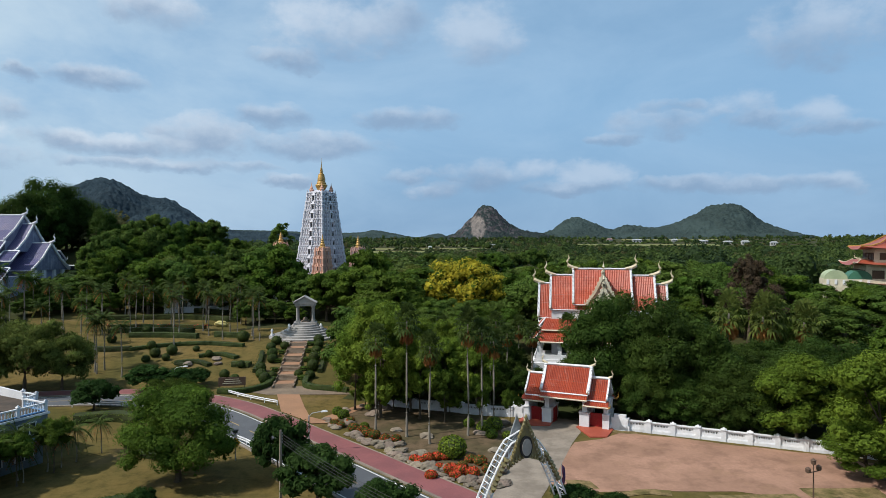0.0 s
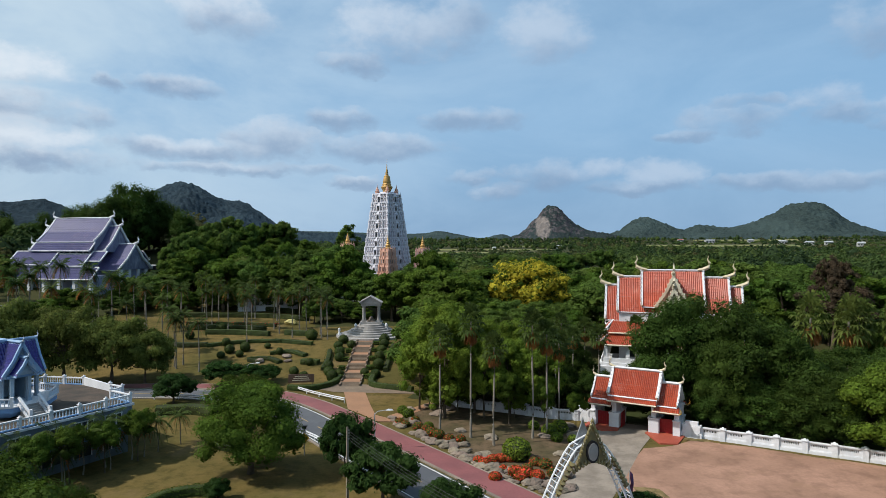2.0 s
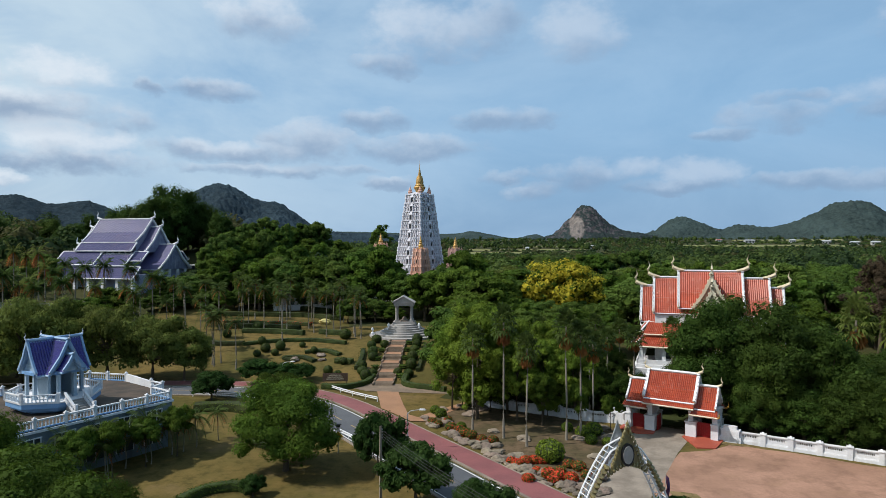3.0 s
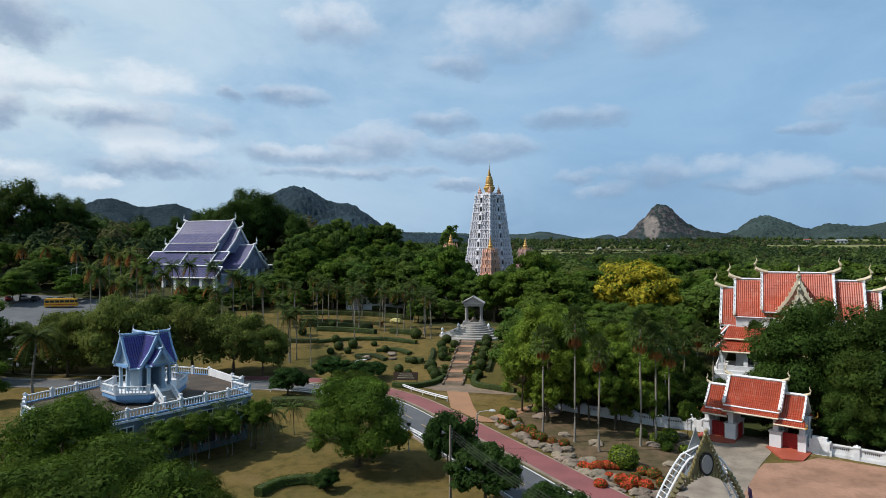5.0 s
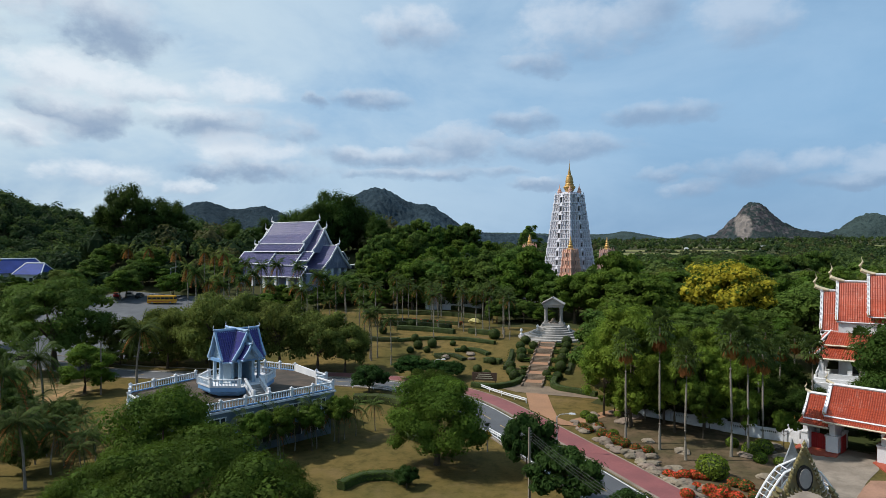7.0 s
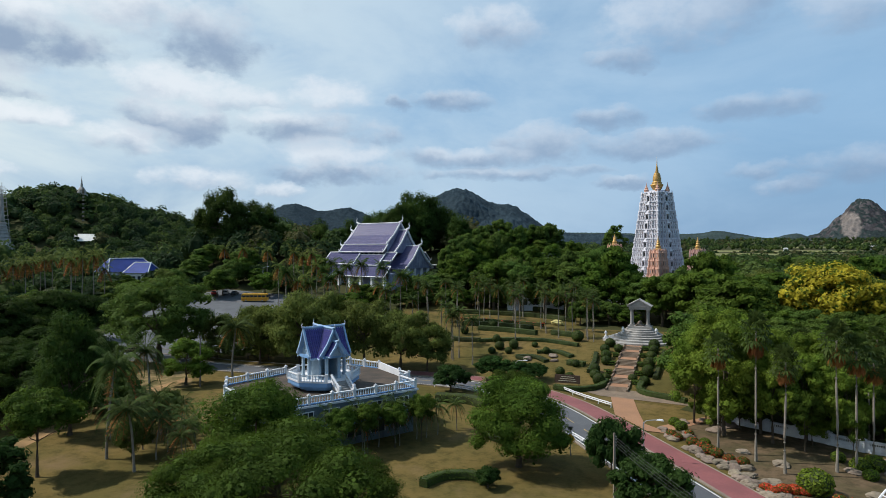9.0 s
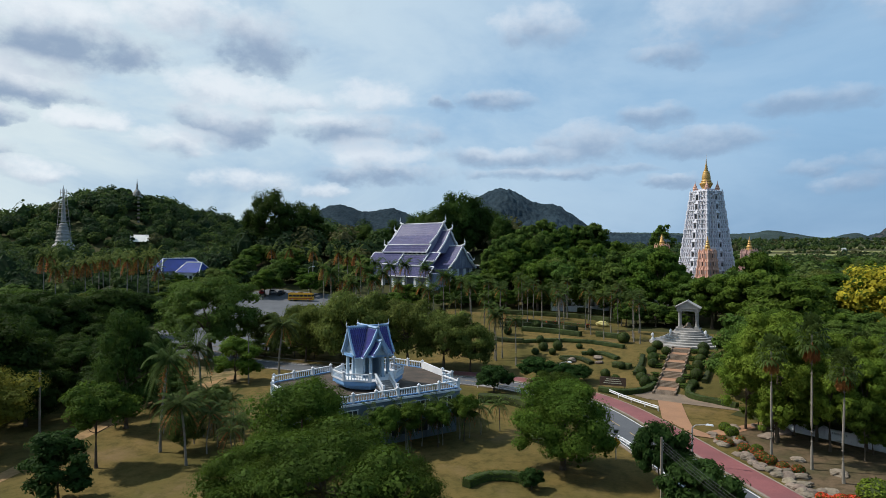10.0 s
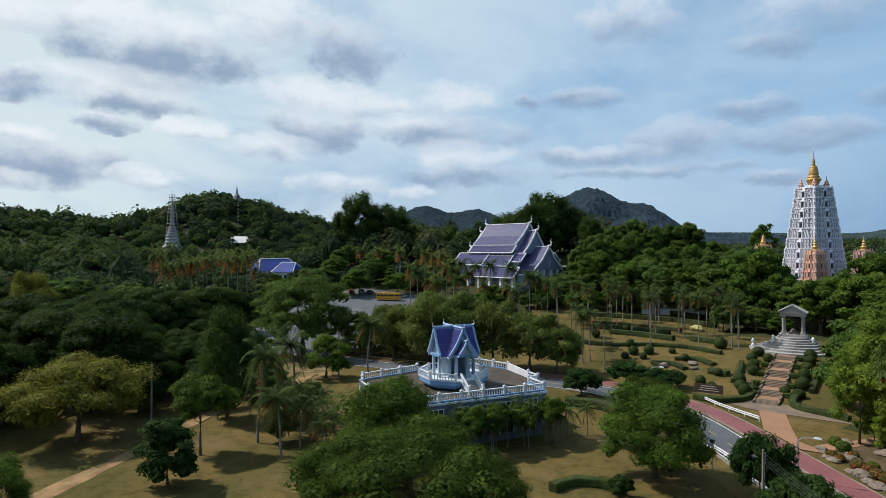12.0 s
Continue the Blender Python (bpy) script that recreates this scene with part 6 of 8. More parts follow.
# high woods in front of the great tower
for az, d, h, r in ((13.0, 186, 14, 6.5), (14.8, 190, 20, 7), (14.0, 200, 19, 6), (14.6, 213, 21, 6.5), (15.6, 199, 22, 7), (16.6, 192, 17.5, 7.5), (18.6, 194, 17, 7.5), (20.8, 196, 17, 7), (10.6, 176, 14, 6.5), (9.0, 182, 16, 7), (7.2, 186, 14.5, 7), (12.0, 180, 13, 5.5), (23, 198, 16, 7), (25.4, 200, 16, 7), (5.4, 176, 14, 6)):
    q = az_dir(az) * d
    plant(FOREST[(1, 0, 4, 1, 0, 2)[int(az) % 6]], q.x, q.y, h, r, ((14, 12, 15, 14, 12, 11)[int(az) % 6], 5.5), label="tall green tree before the great tower")
# tall dark groups behind the violet hall
for az, d, h, r in ((49.6, 300, 31, 11), (47.6, 304, 25, 11), (46.2, 310, 24, 9), (50.8, 306, 20, 8), (34.2, 262, 24, 10), (32.6, 268, 27, 11), (31.2, 272, 24, 9), (29.8, 276, 18, 8), (36.2, 270, 22, 8), (38.5, 300, 22, 6), (39.5, 292, 17, 7), (41.2, 300, 19, 7), (43, 296, 15, 7), (44.8, 305, 16, 7), (28.6, 262, 17, 6)):
    q = az_dir(az) * d
    plant(DARK, q.x, q.y, h, r * 1.06, DARK_B, label="tall dark tree standing above the woodland")

q = az_dir(14.6) * 250
AIRY = tree_template("airy_tree", 24, 5.4, 27.0, 14.0, M_LEAFMID, 42, 3200, 0.5, "tall airy tree beside the great tower", "tree", 0.35, 0.27)
plant(AIRY, q.x, q.y, 27, 5.4, (27, 5.4), label="tall airy tree standing beside the great tower")
# mixed trees behind the garden
for k in range(46):
    az, d = 13.5 + 20 * ((k * 0.618) % 1), 206 + 80 * ((k * 0.7548) % 1)
    q = az_dir(az) * d
    if (q.x + 44.6) ** 2 + (q.y - 228) ** 2 < 400 or (q.x + 145) ** 2 + (q.y - 201) ** 2 < 900:
        continue
    h = min(11 + 9 * ((k * 0.4142) % 1), 9.5 if az > 29.5 else 99)
    plant(FOREST[(0, 1, 4, 2, 1)[k % 5]], q.x, q.y, h, 4.4 + 3.2 * ((k * 0.29) % 1), ((12, 14, 15, 11, 14)[k % 5], 5.5), label="full-crowned tree behind the garden palms")

for k in range(26):
    q = az_dir(13.5 + 20.5 * k / 25) * ((172 if k < 6 else 200) + 10 * ((k * 0.618) % 1))
    plant(FOREST[k % 3], q.x, q.y, 4.5 + 3 * ((k * 0.37) % 1), 3.2 + 1.2 * ((k * 0.7) % 1), ((12, 14, 11)[k % 3], 5.5), label="leafy understorey tree behind the garden")
# taller trees between the yellow tree and the plain
for k in range(22):
    az, d = -9.5 + 18 * ((k * 0.618) % 1), 205 + 150 * ((k * 0.7548) % 1)
    q = az_dir(az) * d
    plant(FOREST[(0, 2, 1, 4)[k % 4]], q.x, q.y, 15 + 4.5 * ((k * 0.37) % 1), 5.5 + 2.5 * ((k * 0.29) % 1), ((12, 11, 14, 15)[k % 4], 5.5), label="large rounded tree at the edge of the plain")
# wood around the clearings
CLEAR = [
    ([(-70, 100), (-90, 105), (-104, 128), (-112, 160), (-92, 190), (-60, 200), (-46, 184), (-20, 160), (-17, 140), (-18, 108), (-30, 98)], 1.0),
    ([(-128, 80), (-116, 100), (-113, 118), (-117, 142), (-130, 174), (-152, 175), (-190, 164), (-197, 140), (-181, 108), (-168, 88), (-148, 78)], 1.0),
    ([(-166, 178), (-118, 170), (-116, 226), (-168, 230)], 1.0), ([(14, 112), (52, 112), (52, 142), (14, 142)], 1.0), ([(-66, 205), (-22, 205), (-22, 250), (-66, 250)], 1.0),
    ([(-300, 150), (-240, 150), (-236, 190), (-300, 196)], 1.0), ([(96, 170), (160, 170), (160, 240), (96, 240)], 1.0),
]


def inside(x, y, poly):
    c = False
    for (ax, ay), (bx, by) in zip(poly, poly[1:] + poly[:1]):
        if (ay > y) != (by > y) and x < (bx - ax) * (y - ay) / (by - ay) + ax:
            c = not c
    return c


# low planting where the eye reaches the halls: bearing from, to, up to this distance, height
SIGHT = ((-7, 4, 158, 9), (8, 13.5, 205, 13), (30, 42, 245, 8.0), (42, 56, 270, 6.5), (-22, -7, 126, 8.0), (10, 15, 140, 6.5), (54, 63, 330, 7.0), (63, 68, 262, 9.0), (-38, -30, 245, 11.5), (-31, -21, 146, 7.5), (59, 61, 430, 8), (59.3, 60.9, 640, 4.5))
count = 0
rng = random.Random(5)
for _ in range(9000):
    if count >= 270:
        break
    az, d = rng.uniform(-40, 84), 100 * (2.6 ** rng.random())
    v = az_dir(az) * d
    x, y = v.x, v.y
    if y < 112 and az < 46 or any(inside(x, y, p) for p, _ in CLEAR) or any((x - a) ** 2 + (y - b) ** 2 < (0.55 * r + 2.3) ** 2 for a, b, r in PLACED):
        continue
    if az >= 46 and d < 105 or (46 < az < 58 and d < 160) or (az < -16 and d < 118):
        continue
    k = 1 if az > 60 and d < 215 else rng.randrange(5)
    hgt = (10 + 6.5 * rng.random()) * (1.2 if rng.random() < 0.1 else 1.0)
    # sight lines to the parking area and halls stay open
    for a0, a1, dd, lim in SIGHT:
        if a0 < az < a1 and d < dd:
            hgt = min(hgt, lim)
    if az > 60 and d < 215:
        plant(GLOOM, x, y, hgt, max(4.5, hgt * 0.5), DARK_B)
        count += 1
        continue
    plant(FOREST[k], x, y, hgt, min(9.0, max(4.5, hgt * rng.uniform(0.42, 0.58))), ((12, 14, 11, 13, 15)[k], 5.5))
    count += 1


bm = bmesh.new()
bmesh.ops.create_icosphere(bm, subdivisions=1, radius=1.0)
bm.verts.index_update()
ICO_V, ICO_F = np.array([v.co[:] for v in bm.verts]), np.array([[v.index for v in f.verts] for f in bm.faces])
bm.free()


def far_wood(name, label, d0, d1, number, quads, size, seed, az0=-44, az1=86, low=1.0):
    """Woods too far to tell tree from tree: lumps of large leaf tufts over the ground."""
    r = np.random.default_rng(seed)
    az = np.radians(r.uniform(az0, az1, number))
    d = d0 * (d1 / d0) ** r.uniform(0, 1, number)
    x, y = -np.sin(az) * d, np.cos(az) * d
    keep = np.array([not any(inside(a, b, p) for p, _ in CLEAR) and not field_at(a, b) for a, b in zip(x, y)])
    x, y, d = x[keep], y[keep], d[keep]
    z = np.array([ground_z(a, b) for a, b in zip(x, y)])
    n = len(x)
    rad = 3.0 + 6.0 * r.uniform(0, 1, n) ** 1.6
    hgt, rad = (5.5 + rad * r.uniform(0.7, 1.35, n)) * (1 + 0.35 * (r.uniform(size=n) < 0.12)) * (0.75 + 0.5 * np.sin(x * 0.021 + 1.3 * np.sin(y * 0.017)) ** 2), rad
    hgt, rad = hgt * low, rad * low
    bear = np.degrees(np.arctan2(-x, y))
    for a0, a1, dd, lim in SIGHT:
        hgt = np.where((bear > a0) & (bear < a1) & (d < dd), np.minimum(hgt, lim), hgt)
    hgt = np.where((bear > -6) & (bear < 12) & (d > 620) & (d < 1400), hgt * 0.36, hgt)
    hgt = np.where((bear > -31) & (bear < -12) & (d > 1350) & (d < 2250), hgt * 0.45, hgt)
    u = r.normal(size=(n, quads, 3))
    u /= np.linalg.norm(u, axis=2, keepdims=True)
    u[..., 2] = np.abs(u[..., 2]) * 1.0 - 0.1
    p = u * np.stack([rad, rad, hgt * 0.52], 1)[:, None, :] * r.uniform(0.74, 0.95, (n, quads, 1))
    p += np.stack([x, y, z + hgt * 0.46], 1)[:, None, :]
    nn = u + np.array([0, 0, 0.15]) + r.normal(size=u.shape) * 0.4
    patch_k = np.sin(x * 0.013 + 2.1 * np.sin(y * 0.009)) + np.sin(y * 0.017 + 1.7 * np.sin(x * 0.011 + 2)) + r.normal(size=n) * 0.7
    tint = np.repeat(np.where(patch_k > 0.8, 2, np.where(patch_k > 0.0, 0, np.where(patch_k > -1.0, 1, np.where(r.uniform(size=n) < 0.5, 3, 0)))), quads)
    v = leaf_arrays(p.reshape(-1, 3), nn.reshape(-1, 3), size * r.uniform(0.7, 1.3, n * quads), r, 1.0)
    v = v.reshape(-1, 4, 3)[:, (0, 1, 2, 0, 2, 3)].reshape(-1, 3)
    # a closed, lumpy heart for each crown under its tufts
    heart = ICO_V[None] * np.stack([rad, rad, hgt * 0.5], 1)[:, None, :] * r.uniform(0.56, 0.78, (n, 12, 1)) + np.stack([x, y, z + hgt * 0.42], 1)[:, None, :]
    v = np.concatenate([v, heart[:, ICO_F].reshape(-1, 3)])
    tint = np.concatenate([np.repeat(tint, 2), np.repeat(tint[::quads], 20)])
    ob = part(name, quads_mesh(name, v, [M_FARLEAF, M_FARDARK, M_FARLIGHT, M_FAROLIVE], tint, 3), None)
    return tagged(ob, label, "woodland", kind="stuff")


# mid: dark spots painted in as shaded gaps between leaf clumps.
FAR = dict(rough=0.8, scale=0.02, fine=0.9, bump=0, island=0.3, leaf=0.3, spec=0.1, mid=(0.35, 0.7))
M_FARLEAF = mat("far_leaf", (0.054, 0.088, 0.024), (0.04, 0.068, 0.02), **FAR)
M_FARDARK = mat("far_leaf_dark", (0.034, 0.06, 0.022), (0.027, 0.048, 0.019), **FAR)
M_FARLIGHT = mat("far_leaf_light", (0.085, 0.122, 0.03), (0.062, 0.095, 0.026), **FAR)
M_FAROLIVE = mat("far_leaf_olive", (0.088, 0.09, 0.034), (0.062, 0.068, 0.026), **FAR)
# open fields: bearing from, to, distance from, to
FIELDS = ((-2.5, 10.0, 1180, 1330), (-4, 8.0, 1400, 1500), (-3, 3, 1650, 1760), (-24, -12, 1650, 1850), (-24, -16, 2300, 2520), (-9, -3, 2000, 2100))


def field_at(x, y):
    a, d = math.degrees(math.atan2(-x, y)), math.hypot(x, y)
    return any(a0 < a + 0.6 * math.sin(d * 0.02) < a1 and d0 < d + 25 * math.sin(a) < d1 for a0, a1, d0, d1 in FIELDS)


far_wood("woodland", "mixed green woodland beyond the temple grounds", 225, 560, 1800, 140, 1.45, 31)
far_wood("woodland", "mixed green woodland spreading over the plain", 540, 1100, 4600, 50, 2.1, 32)
far_wood("woodland", "green woodland covering the temple hill", 430, 800, 2300, 110, 1.3, 34, 46, 86, 0.72)
far_wood("woodland", "hazy green woodland towards the hills", 1080, 2700, 7600, 14, 3.8, 33, -44, 64)
M_FIELD = mat("dry_field", (0.19, 0.18, 0.075), (0.12, 0.14, 0.055), 0.95, scale=0.01, fine=0.1, bump=0.1, spec=0.1, where="World")
for a0, a1, d0, d1 in FIELDS:
    pts = [az_dir(a0 + (a1 - a0) * k / 8) * d0 for k in range(9)] + [az_dir(a1 - (a1 - a0) * k / 8) * d1 for k in range(9)]
    patch("field", [(p.x, p.y) for p in pts], 0.6, M_FIELD, "pale dry field on the plain", "field", cell=60.0)


# ---- hills ----
def ridge_at(points, az):
    """The height in degrees of a smooth ridge line through (bearing, degrees) points."""
    p = sorted(points)
    for k, ((a, e), (b, f)) in enumerate(zip(p, p[1:])):
        if a <= az <= b:
            m0 = (f - p[max(k - 1, 0)][1]) / max(0.1, b - p[max(k - 1, 0)][0])
            m1 = (p[min(k + 2, len(p) - 1)][1] - e) / max(0.1, p[min(k + 2, len(p) - 1)][0] - a)
            t, h = (az - a) / (b - a), b - a
            return (2 * t**3 - 3 * t * t + 1) * e + (t**3 - 2 * t * t + t) * h * m0 + (3 * t * t - 2 * t**3) * f + (t**3 - t * t) * h * m1
    return p[0][1] if az < p[0][0] else p[-1][1]


def hills(name, label, dist, depth, peaks, az0, az1, material, rough=1.0, seed=0.0, cols=380, rows=84):
    """A range of hills: a ridge through (bearing, degrees up) at one distance."""
    bm = bmesh.new()
    grid = []
    for i in range(cols + 1):
        az = az0 + (az1 - az0) * i / cols
        el = ridge_at(peaks, az)
        fade = smooth(0, 0.08, i / cols) * smooth(0, 0.08, 1 - i / cols)
        top = EYE + dist * math.tan(radians(el)) * (1 if el > 0 else 1)
        col = []
        for j in range(rows + 1):
            t = j / (rows - 10) - 1 if j < rows - 10 else (j - rows + 10) / 10
            d = dist + t * depth
            p = az_dir(az) * d
            base = ground_z(p.x, p.y) - 8
            k = (1 - abs(t)) ** 0.85 if t < 0 else (1 - t) ** 1.2
            q = Vector((p.x, p.y, seed * dist)) / dist
            h = max(0.0, top - base) * fade
            lump = noise.fractal(q * 22, 0.85, 2.1, 6) * 0.09 * rough * h * min(1.0, 3 * k * (1 - k) + 0.12) + (noise.noise(q * 240) * 4.5 + noise.noise(q * 110) * 5) * min(1, k * 4) * rough
            col.append(bm.verts.new((p.x, p.y, base + h * k + lump)))
        grid.append(col)
    for a, b in zip(grid, grid[1:]):
        for j in range(rows):
            f = bm.faces.new((a[j], b[j], b[j + 1], a[j + 1]))
            f.smooth = True
    bmesh.ops.recalc_face_normals(bm, faces=bm.faces)
    return tagged(part(name, bm, material), label, "hill", kind="structure")


def hill_mat(name, wood, rock, amount, scale, scar=None):
    """Wooded slopes with bare rock showing through on the steeper, broken parts."""
    m = bpy.data.materials.new(name)
    m.use_nodes = True
    n = Nodes(m.node_tree)
    b = m.node_tree.nodes["Principled BSDF"]
    geo = n.add("ShaderNodeNewGeometry")
    up3 = n.add("ShaderNodeSeparateXYZ")
    n.put(up3.inputs[0], geo.outputs["Normal"])
    pos = geo.outputs["Position"]
    fine, big = n.noise(pos, 0.09, 8, 0.75), n.noise(pos, scale, 6, 0.6)
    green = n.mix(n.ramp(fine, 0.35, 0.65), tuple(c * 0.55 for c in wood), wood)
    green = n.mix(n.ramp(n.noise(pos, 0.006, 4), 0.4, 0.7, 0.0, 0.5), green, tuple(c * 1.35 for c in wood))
    cracks = n.add("ShaderNodeMapping")
    n.put(cracks.inputs["Vector"], pos)
    cracks.inputs["Scale"].default_value = (1, 1, 0.25)
    stone = n.mix(n.ramp(n.noise(cracks.outputs[0], 0.035, 8, 0.7), 0.3, 0.7), tuple(c * 0.4 for c in rock), rock)
    steep = n.math("SUBTRACT", 1.0, up3.outputs[2])
    f = n.ramp(n.math("ADD", n.math("MULTIPLY", steep, 0.9), n.math("MULTIPLY", big, 0.75)), 0.92 - amount, 1.02 - amount)
    col = n.mix(f, green, stone)
    if scar:
        # a pale quarried face: centre, half sizes
        off = n.add("ShaderNodeVectorMath", operation="SUBTRACT")
        n.put(off.inputs[0], pos)
        off.inputs[1].default_value = scar[0]
        size = n.add("ShaderNodeVectorMath", operation="DIVIDE")
        n.put(size.inputs[0], off.outputs[0])
        size.inputs[1].default_value = scar[1]
        reach = n.add("ShaderNodeVectorMath", operation="LENGTH")
        n.put(reach.inputs[0], size.outputs[0])
        edge = n.ramp(n.math("MULTIPLY_ADD", n.noise(pos, 0.02, 6, 0.65), 0.9, n.math("SUBTRACT", reach.outputs["Value"], 0.45)), 0.75, 1.05, 1.0, 0.0)
        bare = n.mix(n.ramp(n.noise(cracks.outputs[0], 0.05, 6, 0.7), 0.35, 0.7), (0.13, 0.118, 0.115), (0.25, 0.218, 0.195))
        col = n.mix(edge, col, bare)
    n.put(b.inputs["Base Color"], col)
    b.inputs["Roughness"].default_value = 0.95
    b.inputs["Specular IOR Level"].default_value = 0.05
    bp = n.add("ShaderNodeBump")
    bp.inputs["Strength"].default_value, bp.inputs["Distance"].default_value = 1.0, 9.0
    n.put(bp.inputs["Height"], fine)
    n.put(b.inputs["Normal"], bp.outputs[0])
    return m


# Bluish wood tones: the haze of distance is put into the base colours.
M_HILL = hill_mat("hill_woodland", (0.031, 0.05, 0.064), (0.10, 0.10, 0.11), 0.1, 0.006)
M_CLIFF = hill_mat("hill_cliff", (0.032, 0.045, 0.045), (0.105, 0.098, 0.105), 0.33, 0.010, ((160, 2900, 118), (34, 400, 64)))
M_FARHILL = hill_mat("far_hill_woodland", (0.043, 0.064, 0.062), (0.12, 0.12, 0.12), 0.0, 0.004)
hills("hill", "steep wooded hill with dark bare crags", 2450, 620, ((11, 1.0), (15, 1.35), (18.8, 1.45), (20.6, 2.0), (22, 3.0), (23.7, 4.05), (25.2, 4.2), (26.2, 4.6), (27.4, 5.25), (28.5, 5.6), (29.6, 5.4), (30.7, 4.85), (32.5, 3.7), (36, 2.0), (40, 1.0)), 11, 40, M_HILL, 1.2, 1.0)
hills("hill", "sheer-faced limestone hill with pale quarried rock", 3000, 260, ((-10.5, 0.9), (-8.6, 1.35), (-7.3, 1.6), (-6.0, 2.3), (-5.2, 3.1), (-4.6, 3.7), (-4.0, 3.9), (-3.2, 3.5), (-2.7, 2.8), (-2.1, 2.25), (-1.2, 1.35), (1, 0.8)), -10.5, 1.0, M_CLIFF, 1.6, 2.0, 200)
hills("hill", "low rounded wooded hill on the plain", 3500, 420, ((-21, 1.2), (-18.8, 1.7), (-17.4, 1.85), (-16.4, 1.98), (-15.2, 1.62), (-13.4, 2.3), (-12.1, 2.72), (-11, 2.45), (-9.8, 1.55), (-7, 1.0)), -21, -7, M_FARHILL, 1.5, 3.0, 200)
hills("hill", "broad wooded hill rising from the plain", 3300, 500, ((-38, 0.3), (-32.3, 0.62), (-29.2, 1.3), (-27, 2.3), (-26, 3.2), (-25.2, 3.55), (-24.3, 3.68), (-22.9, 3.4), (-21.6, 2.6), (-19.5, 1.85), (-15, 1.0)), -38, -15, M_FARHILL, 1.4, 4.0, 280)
hills("hill", "low ridge along the horizon, tinted blue-green for haze", 4300, 400, ((-16, 0.9), (-8, 1.0), (-0.8, 0.95), (0.5, 1.3), (2.3, 0.95), (4.9, 1.38), (6.4, 1.58), (7.5, 1.4), (11, 1.35), (14.5, 1.48), (19, 1.55), (26, 1.4), (34, 1.0)), -16, 34, M_FARHILL, 0.5, 5.0)
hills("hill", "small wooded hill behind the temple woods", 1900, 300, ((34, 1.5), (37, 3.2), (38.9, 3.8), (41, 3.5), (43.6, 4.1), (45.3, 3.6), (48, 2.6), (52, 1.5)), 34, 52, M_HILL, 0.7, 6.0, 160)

# ---- distant buildings ----
def house(name, az, dist, w, d, h, roof_h, label, wall, roof, turn=0.0, windows=4, category="house", lift=0.0):
    p = az_dir(az) * dist
    t = thing(name, Matrix.Translation((p.x, p.y, ground_z(p.x, p.y) + lift)) @ Matrix.Rotation(radians(az + turn), 4, "Z"), label, category)
    bm = bmesh.new()
    box(bm, (0, 0, -3 - lift), (w, d, h + 3 + lift))
    part("wall", bm, wall, t)
    bm = bmesh.new()
    o = 0.6 + 0.02 * w
    a = [(-w / 2 - o, -d / 2 - o, h), (w / 2 + o, -d / 2 - o, h), (w / 2 + o, d / 2 + o, h), (-w / 2 - o, d / 2 + o, h)]
    r = [(-w / 2 * 0.75, 0, h + roof_h), (w / 2 * 0.75, 0, h + roof_h)]
    va, vr = [bm.verts.new(q) for q in a], [bm.verts.new(q) for q in r]
    for f in ((va[0], va[1], vr[1], vr[0]), (va[2], va[3], vr[0], vr[1]), (va[1], va[2], vr[1]), (va[3], va[0], vr[0]), (va[3], va[2], va[1], va[0])):
        bm.faces.new(f)
    part("roof", bm, roof, t)
    bm = bmesh.new()
    beam(bm, r[0], r[1], 0.25, n=5)
    for c, q in ((0, 0), (1, 1), (2, 1), (3, 0)):
        beam(bm, a[c], r[q], 0.2, n=5)
    part("ridge_trim", bm, M_WHITE, t)
    for k in range(windows):
        bm = bmesh.new()
        box(bm, ((k + 0.5) / windows * w - w / 2, -d / 2 - 0.05, h * 0.35), (w / windows * 0.5, 0.2, h * 0.4))
        part("window", bm, M_GLASS, t)
    return t


M_ROOFBLUE = mat("blue_roof_sheet", (0.045, 0.07, 0.26), (0.04, 0.06, 0.2), 0.75, scale=0.3, fine=3, bump=0.1, spec=0.15)
M_ROOFWHITE = mat("white_roof_sheet", (0.7, 0.68, 0.62), (0.6, 0.58, 0.54), 0.6, scale=0.3, fine=3)
M_ROOFGREEN = mat("green_roof_sheet", (0.05, 0.16, 0.10), (0.04, 0.13, 0.08), 0.5, scale=0.3, fine=3)
M_ROOFPALE = mat("pale_green_roof", (0.36, 0.42, 0.26), (0.3, 0.36, 0.22), 0.6, scale=0.3, fine=3)
M_ROOFRED = mat("chinese_red_tile", (0.33, 0.075, 0.04), (0.25, 0.058, 0.034), 0.45, scale=0.2, fine=3, stain=(0.16, 0.05, 0.04, 0.2, 0.5))
M_FARWALL = mat("weathered_wall", (0.42, 0.42, 0.40), (0.33, 0.33, 0.32), 0.8, scale=0.1, fine=1)
M_FARROOF = mat("grey_roof_sheet", (0.40, 0.41, 0.42), (0.3, 0.31, 0.33), 0.6, scale=0.1, fine=1)
house("blue_roofed_house", 57.0, 285, 18, 10, 5.4, 5.2, "pale house with a deep blue hipped roof", M_WHITE, M_ROOFBLUE, 25)
house("blue_roofed_house", 55.8, 272, 10, 7, 5.0, 4.0, "small pale house with a deep blue roof", M_WHITE, M_ROOFBLUE, -40)
p = az_dir(60.0) * 505
t = thing("white_roofed_shelter", Matrix.Translation(on_ground(p.x, p.y)) @ Matrix.Rotation(radians(60 + 14), 4, "Z"), "open shelter with a sloping white roof before the wooded hill", "shelter")
g0 = 31.0 - ground_z(p.x, p.y)
